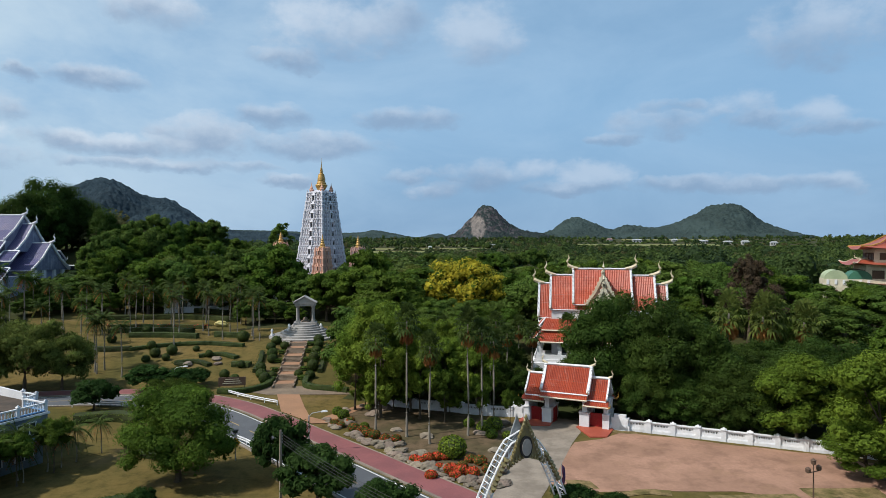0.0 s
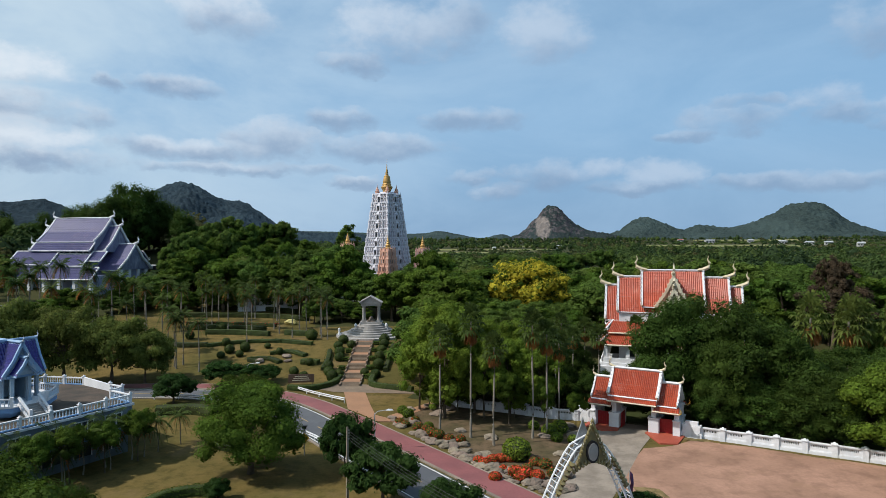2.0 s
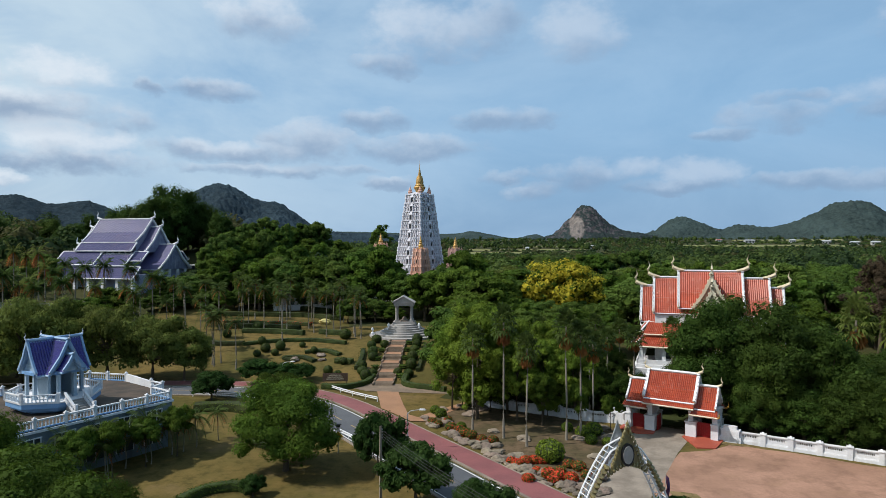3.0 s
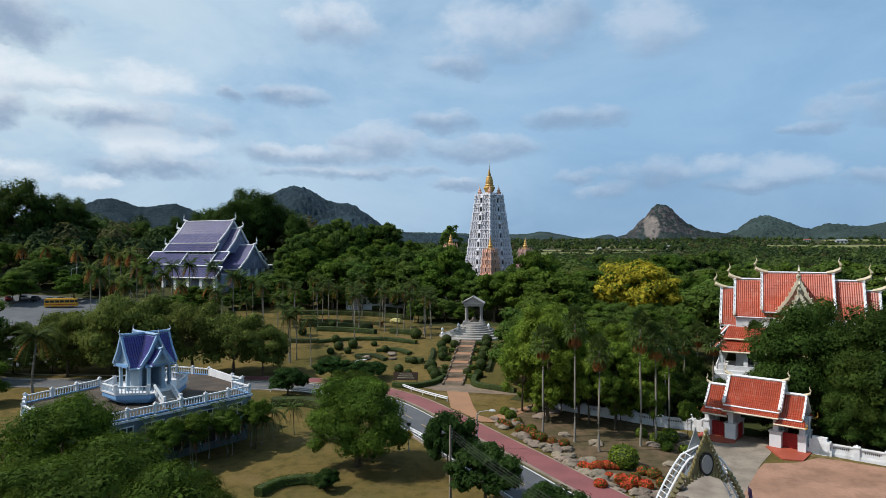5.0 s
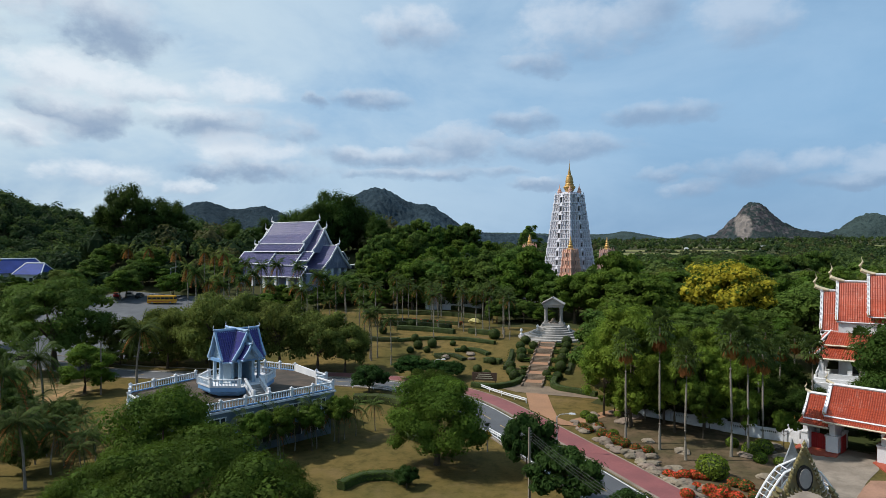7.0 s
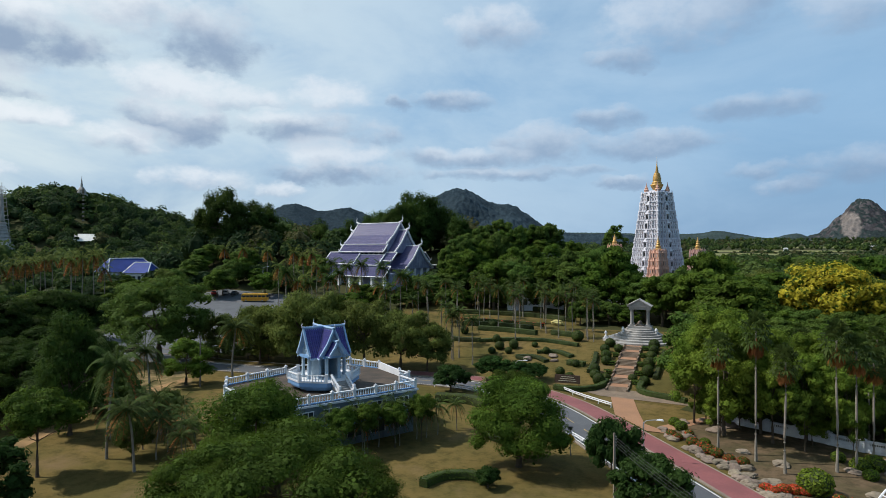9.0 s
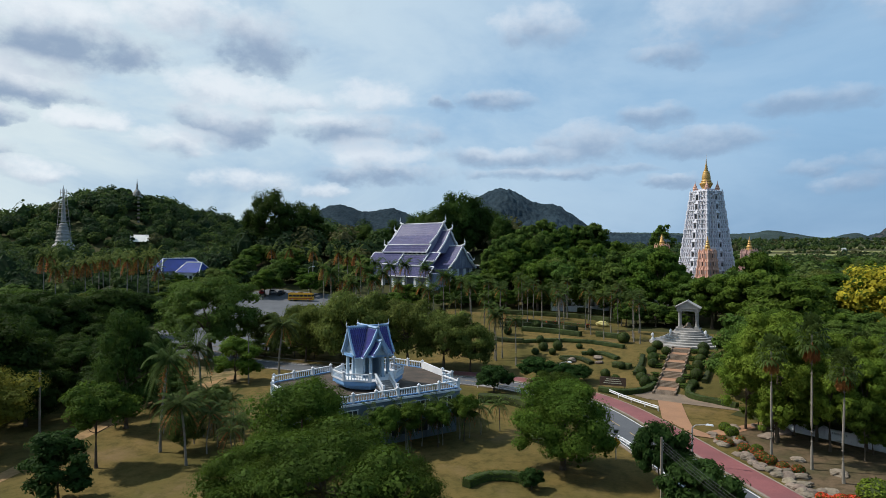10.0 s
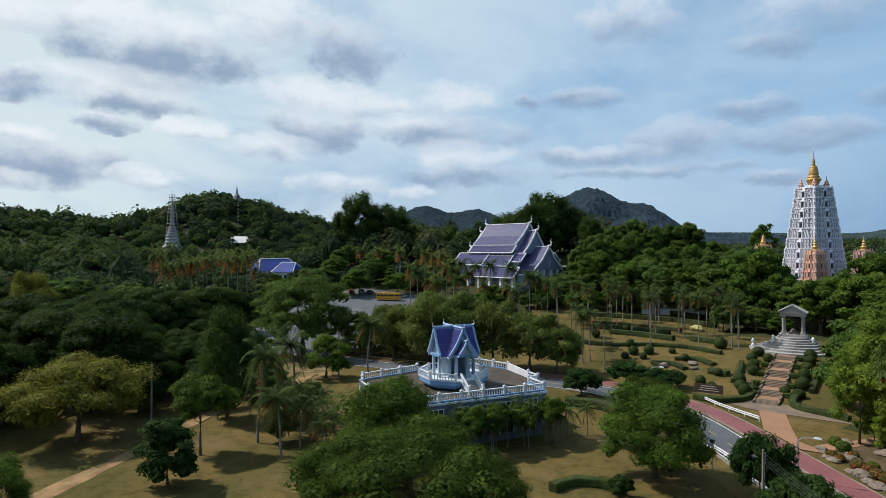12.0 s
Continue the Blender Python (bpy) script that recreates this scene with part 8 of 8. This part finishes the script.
for i, (x, y) in enumerate(((-12.5, 97.5), (-9, 96), (-15, 95), (-6.4, 84.6), (-10.4, 92.8), (-2.2, 82), (7.6, 86), (9.2, 83.8), (8.6, 88.5), (6.6, 76), (7, 72), (6.2, 69), (5.0, 83.2), (-7.2, 79.8), (-50.6, 123.2), (-46, 126), (-44.8, 123.6))):
    r = 0.6 + 0.5 * ((i * 37) % 10) / 10
    o = new("rock", ROCKS[i % 4])
    o.matrix_world = Matrix.Translation(on_ground(x, y, 0.2 * r)) @ Matrix.Rotation(i, 4, "Z") @ Matrix.Diagonal((r * 1.3, r, r * 0.8, 1))
    tagged(o, "weathered grey boulder in the garden bed", "rock", "bed boulders")

FLOWER = leafy_ball("flower_bush", 51, 0.8, 0.75, "low bush covered in bright orange-red flowers", "shrub", M_LEAF, (M_FLOWER, 0.62), 0.17, 1300)
SPARSE = leafy_ball("flower_bush", 52, 0.8, 0.8, "low green bush with scattered orange flowers", "shrub", M_LEAFOLIVE, (M_FLOWER, 0.22), 0.17, 1000)
GREENB = leafy_ball("leafy_bush", 53, 0.8, 0.9, "rounded leafy green bush in the planting bed", "shrub", M_LEAFLIGHT, None, 0.17, 800)
firsts = set()


def bush(tmpl, x, y, r):
    m = Matrix.Translation(on_ground(x, y, -0.03)) @ Matrix.Rotation(x * 3 + y, 4, "Z") @ Matrix.Diagonal((r / 0.92, r / 0.92, r / 1.0, 1))
    if tmpl.name not in firsts:
        firsts.add(tmpl.name)
        tmpl.matrix_world = m
        return
    keep = tmpl.scale.copy()
    tmpl.scale = (1, 1, 1)
    copy_thing(tmpl, m)
    tmpl.scale = keep


for x, y, r in ((-3.3, 72.5, 0.75), (-2.6, 71.8, 0.8), (-1.7, 72.8, 0.85), (-0.8, 73.3, 0.8), (0.2, 73.4, 0.75), (0.9, 69.0, 0.95), (2.0, 68.4, 1.0), (3.2, 67.9, 0.95), (-1.3, 67.3, 0.8), (1.4, 67.4, 0.8), (-0.4, 70.2, 0.6)):
    bush(FLOWER, x, y, r)
for x, y, r in ((-15.2, 87.2, 0.8), (-14.2, 86.4, 0.7), (-12.2, 84.8, 0.9), (-11.0, 84.0, 0.8), (-10.0, 82.6, 0.9), (-9.0, 81.6, 0.9), (-7.5, 80.2, 0.8), (-6.0, 80.0, 0.8), (4.3, 71.6, 0.9), (3.2, 72.4, 0.8), (5.0, 69.2, 0.8), (2.2, 70.4, 0.7), (-13.2, 88.8, 0.7)):
    bush(SPARSE, x, y, r)
for x, y, r in ((1.1, 74.2, 1.9), (-14.6, 91.0, 1.0), (-10.8, 85.2, 0.8), (-15.8, 93, 0.9), (5.6, 84.2, 1.2), (7.0, 85.4, 1.3), (6.4, 81.6, 0.9), (8.4, 81.2, 0.8), (-11, 99, 1.0), (3.6, 86.8, 0.9), (24.8, 86.0, 0.5)):
    bush(GREENB, x, y, r)

# ---- street furniture ----
def street_lamp(x, y, h, turn, label):
    t = thing("street_lamp", pose(x, y, ground_z(x, y), 0, 0, turn), label, "street lamp", "street lamps")
    bm = bmesh.new()
    beam(bm, (0, 0, 0), (0, 0, h), 0.11, 0.075, 8)
    part("pole", bm, M_METAL, t)
    bm = bmesh.new()
    tube(bm, [(0, 0, h - 0.1), (0.35, 0, h + 0.25), (1.5, 0, h + 0.42)], [0.06, 0.055, 0.05], 6)
    part("arm", bm, M_METAL, t)
    bm = bmesh.new()
    box(bm, (1.85, 0, h + 0.36), (0.85, 0.3, 0.16), 0, 0.7)
    part("lantern", bm, M_WHITEMETAL, t)
    bm = bmesh.new()
    box(bm, (0, 0, 0), (0.4, 0.4, 0.25))
    part("footing", bm, M_CONCRETE, t)


street_lamp(-16.3, 75.5, 4.6, 10, "slim galvanised street lamp beside the road")
street_lamp(-47.3, 109.4, 3.6, 10, "slim galvanised street lamp beside the road")
street_lamp(-172, 165, 9, 60, "tall grey street lamp in the parking area")

t = thing("warning_sign", pose(-24.4, 73.0, 0, 0, 0, 14), "yellow diamond road sign with black junction symbol", "road sign")
part("pole", beam(bmesh.new(), (0, 0, 0), (0, 0, 3.2), 0.06), M_METAL, t)
bm = bmesh.new()
prism(bm, [(0, -0.62), (0.62, 0), (0, 0.62), (-0.62, 0)], 0, 0.05, pose(0, -0.07, 2.1, 90, 0, 0))
plate = part("plate", bm, M_YELLOW, t, "yellow diamond plate")
bm = bmesh.new()
box(bm, (0, -0.14, 1.8), (0.1, 0.02, 0.62))
box(bm, (0.16, -0.14, 2.06), (0.26, 0.02, 0.1))
part("symbol", bm, M_BLACK, plate, "black side-road symbol")
bm = bmesh.new()
box(bm, (0, 0, 3.2), (0.5, 0.3, 0.3))
box(bm, (0.1, 0, 3.55), (0.62, 0.42, 0.05))
part("beacon", bm, M_BLACK, t, "dark solar beacon")


def power_pole(x, y, h, label):
    t = thing("power_pole", pose(x, y, ground_z(x, y), 0, 0, 40), label, "utility pole", "power poles")
    part("pole", box(bmesh.new(), (0, 0, -0.3), (0.26, 0.22, h + 0.3), 0, 0.6), M_CONCRETE, t)
    for k in range(4):
        part("insulator", lathe(bmesh.new(), (0.16, 0, h - 0.4 - 0.28 * k), [(0.04, 0), (0.07, 0.05), (0.04, 0.12)], 6), M_STONE, t)


power_pole(-15.5, 59.3, 7.6, "slim concrete power pole beside the road")
power_pole(-95.1, 76.0, 9.2, "slim concrete power pole beside the lawn")
power_pole(-93.1, 39.6, 8.6, "slim concrete power pole among trees")
for k in range(4):
    bm = bmesh.new()
    a, b = Vector((-15.4, 59.4, 7.2 - 0.28 * k)), Vector((6, 34, 7.6 - 0.28 * k))
    pts = [a.lerp(b, i / 12) - Vector((0, 0, 0.8 * 4 * (i / 12) * (1 - i / 12))) for i in range(13)]
    tube(bm, pts, [0.018] * 13, 4)
    tagged(part("power_cable", bm, M_BLACK), "thin black power cable slung between poles", "cable", "power cables")


def guard_rail(line, label):
    t = thing("guard_rail", Matrix(), label, "guard rail", "guard rails")
    pts = spline(line, 4)
    for z in (0.45, 0.72):
        part("beam", tube(bmesh.new(), [on_ground(p.x, p.y, z) for p in pts], [0.09] * len(pts), 6), M_WHITEMETAL, t)
    for p in pts[::3]:
        part("post", box(bmesh.new(), on_ground(p.x, p.y, -0.1), (0.12, 0.12, 0.9)), M_WHITEMETAL, t)


guard_rail([(-36.8, 106.0), (-33.4, 103.2), (-29.6, 100.6), (-26.3, 98.6)], "white metal guard rail beside the red footpath")
guard_rail([(-58, 97.2), (-52.8, 98.0), (-47, 96.6), (-42.5, 93.8)], "white metal guard rail on the road bend")
guard_rail([(-26.5, 80.2), (-24.4, 78.2), (-22.6, 76.2)], "white metal guard rail beside the lawn")


def board(x, y, w, h, z, turn, label, material):
    t = thing("sign_board", pose(x, y, ground_z(x, y), 0, 0, turn), label, "sign board")
    part("panel", box(bmesh.new(), (0, 0, z), (w, 0.14, h)), material, t)
    for s in (-1, 1):
        part("post", box(bmesh.new(), (s * w * 0.45, 0.1, -0.2), (0.14, 0.12, z + h + 0.2)), M_BROWN, t)
    for k in range(3):
        part("writing_bar", box(bmesh.new(), (0, -0.08, z + h * (0.25 + 0.24 * k)), (w * (0.7 - 0.1 * k), 0.02, h * 0.08)), M_CREAM, t)


board(-37.4, 110.2, 4.6, 1.5, 0.5, 12, "dark brown wooden sign board among clipped hedges", M_BROWN)
board(-131.7, 86.6, 4.2, 1.4, 1.6, 45, "dark green sign board beside the parking road", M_BLACK)

t = thing("twin_lamp_post", pose(36.0, 60.4, 0, 0, 0, 25), "dark ornamental lamp post with three lanterns", "street lamp")
part("pole", beam(bmesh.new(), (0, 0, 0), (0, 0, 4.0), 0.08, 0.05, 8), M_BROWN, t)
part("arm", beam(bmesh.new(), (-0.8, 0, 3.2), (0.8, 0, 3.2), 0.045, n=6), M_BROWN, t)
for x, z in ((-0.8, 3.2), (0.8, 3.2), (0, 3.9)):
    part("lantern", lathe(bmesh.new(), (x, 0, z), [(0.1, 0), (0.24, 0.1), (0.24, 0.38), (0.28, 0.42), (0.05, 0.6)], 8), M_BROWN, t)

# ---- entrance arch ----
ARCH = pose(7.15, 56.9, 0, 0, 0, 24)
arch = thing("entrance_arch", ARCH, "white tubular truss arch crowned by a gilded emblem", "arch")


def arch_pt(u, off, y):
    """A point of the pointed arch; u runs from one foot (-1) over the crown (0) to the other foot (1)."""
    z = 7.4 * (1 - abs(u))
    return ((4.6 + off) * math.copysign((1 - z / 7.7) ** 0.62, u) - math.copysign(0.55, u) * (abs(u) < 0.03), y, z + off * (1 - abs(u)) * 0.9)


for y in (-0.6, 0.6):
    for off in (0.0, 0.7):
        part("truss_tube", tube(bmesh.new(), [arch_pt(-1 + k / 12, off, y) for k in range(25)], [0.09] * 25, 6), M_WHITEMETAL, arch)
for k in range(36):
    a, b = -1 + k / 18, -1 + (k + 1) / 18
    for y in (-0.6, 0.6):
        part("lattice_bar", beam(bmesh.new(), arch_pt(a, 0.0 if k % 2 else 0.7, y), arch_pt(b, 0.7 if k % 2 else 0.0, y), 0.045, n=5), M_WHITEMETAL, arch)
    part("cross_bar", beam(bmesh.new(), arch_pt(a, 0.7, -0.6), arch_pt(a, 0.7, 0.6), 0.045, n=5), M_WHITEMETAL, arch)
M_EMBLEM = mat("tarnished_gilt", (0.30, 0.24, 0.10), (0.17, 0.15, 0.085), 0.5, metal=0.25, scale=1.5, fine=9, bump=0.4)
flame = [(-1.79, 5.3), (-1.4, 6), (-1.13, 6.7), (-0.9, 7.4), (-0.55, 8.2), (-0.23, 8.9), (0, 9.6), (0.23, 8.9), (0.55, 8.2), (0.9, 7.4), (1.13, 6.7), (1.4, 6), (1.79, 5.3), (1.17, 5.7), (0.62, 5.9), (0, 6.1), (-0.62, 5.9), (-1.25, 5.6)]
for y, m2, k in ((-0.75, M_EMBLEM, 1.0), (0.75, M_METAL, 0.92)):
    bm = bmesh.new()
    a, b = [bm.verts.new((x * k, y, z)) for x, z in flame], [bm.verts.new((x * k, y + 0.14, z)) for x, z in flame]
    bm.faces.new(a)
    bm.faces.new(b[::-1])
    for i in range(len(flame)):
        j = (i + 1) % len(flame)
        bm.faces.new((a[i], b[i], b[j], a[j]))
    bmesh.ops.recalc_face_normals(bm, faces=bm.faces)
    part("emblem_plate", bm, m2, arch, "flame-shaped gilded plate" if y < 0 else "grey back plate of the emblem")
for i in range(len(flame)):
    x, z = flame[i]
    for q in (0.0, 0.5):
        x2, z2 = flame[(i + 1) % len(flame)]
        px, pz = x + (x2 - x) * q, z + (z2 - z) * q
        part("flame_curl", tube(bmesh.new(), [(px, -0.8, pz), (px * 1.06, -0.86, pz + 0.18), (px * 1.12, -0.82, pz + 0.42)], [0.17, 0.13, 0.03], 5), M_EMBLEM, arch)
for k in range(14):
    px, _, pz = arch_pt((0.22 + 0.05 * (k % 7)) * (-1 if k < 7 else 1), 0.4, 0)
    part("scroll", tube(bmesh.new(), [(px, -0.72, pz - 0.25), (px + 0.1, -0.85, pz), (px - 0.12, -0.78, pz + 0.3)], [0.2, 0.26, 0.06], 6), M_EMBLEM, arch)
for r, y, m2 in ((1.0, -0.98, M_DARK), (0.78, -1.02, M_STONE)):
    bm = bmesh.new()
    prism(bm, [(0.62 * r * math.cos(2 * math.pi * k / 24), r * math.sin(2 * math.pi * k / 24)) for k in range(24)], 0, 0.2, pose(0, y + 0.2, 7.0, 90, 0, 0))
    part("medallion", bm, m2, arch, "oval dark medallion")
t = thing("flag", pose(11.6, 60.8, 0, 0, 0, 30), "drooping dark flag on a slim pole", "flag")
part("pole", beam(bmesh.new(), (0, 0, 0), (0, 0, 3.9), 0.035), M_METAL, t)
bm = bmesh.new()
g = [[bm.verts.new((0.05 + 0.1 * i + 0.03 * math.sin(j * 1.4), 0.08 * math.sin(i * 1.9 + j), 3.8 - 0.22 * j - 0.12 * i)) for i in range(5)] for j in range(9)]
for a, b in zip(g, g[1:]):
    for i in range(4):
        bm.faces.new((a[i], b[i], b[i + 1], a[i + 1]))
part("cloth", bm, mat("flag_cloth", (0.10, 0.06, 0.16), (0.2, 0.04, 0.06), 0.8, scale=1.5, fine=8), t)

# ---- vehicles ----
def wheel(parent, x, y, r, w):
    q = part("wheel", lathe(bmesh.new(), (0, 0, 0), [(r * 0.7, -w / 2), (r, -w / 2 + 0.03), (r, w / 2 - 0.03), (r * 0.7, w / 2)], 14), M_BLACK, parent)
    q.matrix_basis = pose(x, y, r, 90, 0, 0)
    rim = part("rim", lathe(bmesh.new(), (0, 0, 0), [(r * 0.58, -w / 2 - 0.01), (r * 0.58, w / 2 + 0.01)], 10), M_METAL, q)


def bus(x, y, turn):
    t = thing("yellow_bus", pose(x, y, ground_z(x, y) + 0.05, 0, 0, turn) @ Matrix.Scale(0.86, 4), "yellow coach parked at the far edge of the lot", "bus")
    bm = bmesh.new()
    prism(bm, [(-5.0, -1.25), (5.0, -1.25), (5.25, -0.9), (5.25, 0.9), (5.0, 1.25), (-5.0, 1.25), (-5.1, 1.0), (-5.1, -1.0)], 0.4, 1.75)
    part("lower_body", bm, M_YELLOW, t)
    part("upper_body", box(bmesh.new(), (0, 0, 2.55), (10.1, 2.45, 0.6), 0, 0.96), M_YELLOW, t)
    for s in (-1, 1):
        for k in range(6):
            part("window", box(bmesh.new(), (-4.0 + 1.55 * k, s * 1.2, 1.76), (1.4, 0.06, 0.78)), M_GLASS, t)
        for k in range(7):
            part("pillar", box(bmesh.new(), (-4.78 + 1.55 * k, s * 1.2, 1.75), (0.14, 0.09, 0.82)), M_YELLOW, t)
        part("stripe", box(bmesh.new(), (0, s * 1.26, 0.95), (9.8, 0.03, 0.22)), M_REDPAINT, t)
    part("windscreen", box(bmesh.new(), (5.0, 0, 1.5), (0.1, 2.2, 1.05)), M_GLASS, t)
    for x2 in (-3.2, 3.3):
        for s in (-1, 1):
            wheel(t, x2, s * 1.1, 0.5, 0.3)


def car(x, y, turn, material, label):
    t = thing("car", pose(x, y, ground_z(x, y) + 0.05, 0, 0, turn), label, "car", "parked cars")
    bm = bmesh.new()
    prism(bm, [(-2.15, 0.3), (2.1, 0.3), (2.2, 0.6), (1.95, 0.85), (0.95, 0.95), (-1.8, 1.0), (-2.2, 0.8)], -0.85, 0.85, pose(0, 0, 0, 90, 0, 0))
    part("body", bm, material, t)
    bm = bmesh.new()
    prism(bm, [(-1.75, 0.97), (0.95, 0.94), (0.35, 1.42), (-1.2, 1.46)], -0.74, 0.74, pose(0, 0, 0, 90, 0, 0))
    part("cabin", bm, M_GLASS, t)
    part("roof", box(bmesh.new(), (-0.45, 0, 1.43), (1.55, 1.42, 0.06)), material, t)
    for x2 in (-1.35, 1.35):
        for s in (-1, 1):
            wheel(t, x2, s * 0.78, 0.33, 0.2)
    for s in (-1, 1):
        part("headlight", box(bmesh.new(), (2.12, s * 0.6, 0.62), (0.1, 0.32, 0.14)), M_WHITEMETAL, t)


bus(-162.9, 152.6, 30)
for k, (x, y) in enumerate(((-176.4, 155.8), (-180, 154.8), (-172, 157), (-183, 152), (-186, 148), (-169, 158), (-152, 160), (-262, 158), (-258, 163), (-254, 168))):
    car(x, y, 120 + 7 * k, (M_BLACK, M_METAL, M_WHITEMETAL, M_REDPAINT, M_BLACK)[k % 5], ("black car parked under trees", "silver car parked under trees", "white car parked under trees", "dark red car parked under trees", "black car parked under trees")[k % 5])
# golden reclining rock ornament and small red canopies behind the garden
bm = bmesh.new()
bmesh.ops.create_icosphere(bm, subdivisions=3, radius=1.0)
for v in bm.verts:
    v.co *= 1 + 0.3 * noise.fractal(v.co * 1.3, 1.0, 2.0, 3)
    v.co.x *= 1.7
    v.co.z *= 0.8
o = part("golden_ornament", bm, mat("pale_gilding", (0.62, 0.54, 0.22), (0.45, 0.36, 0.12), 0.45, metal=0.2, scale=1.2, fine=6, bump=0.5))
o.matrix_world = Matrix.Translation(on_ground(-57.5, 161.5, 0.7)) @ Matrix.Rotation(0.3, 4, "Z")
tagged(o, "gilded low ornament beside the garden palms", "ornament")
for x, y in ((-52.5, 213), (-47.5, 211), (-58, 214)):
    t = thing("red_canopy", pose(x, y, ground_z(x, y), 0, 0, 20), "small red tent canopy near the tower", "canopy", "red canopies")
    part("cover", lathe(bmesh.new(), (0, 0, 4.2), [(1.8, 0), (1.7, 0.3), (1.0, 1.3), (0.1, 2.0)], 8), M_FLOWER, t)
    for s in (-1, 1):
        for r2 in (-1, 1):
            part("post", beam(bmesh.new(), (s * 1.1, r2 * 1.1, 0), (s * 1.1, r2 * 1.1, 4.3), 0.06), M_METAL, t)
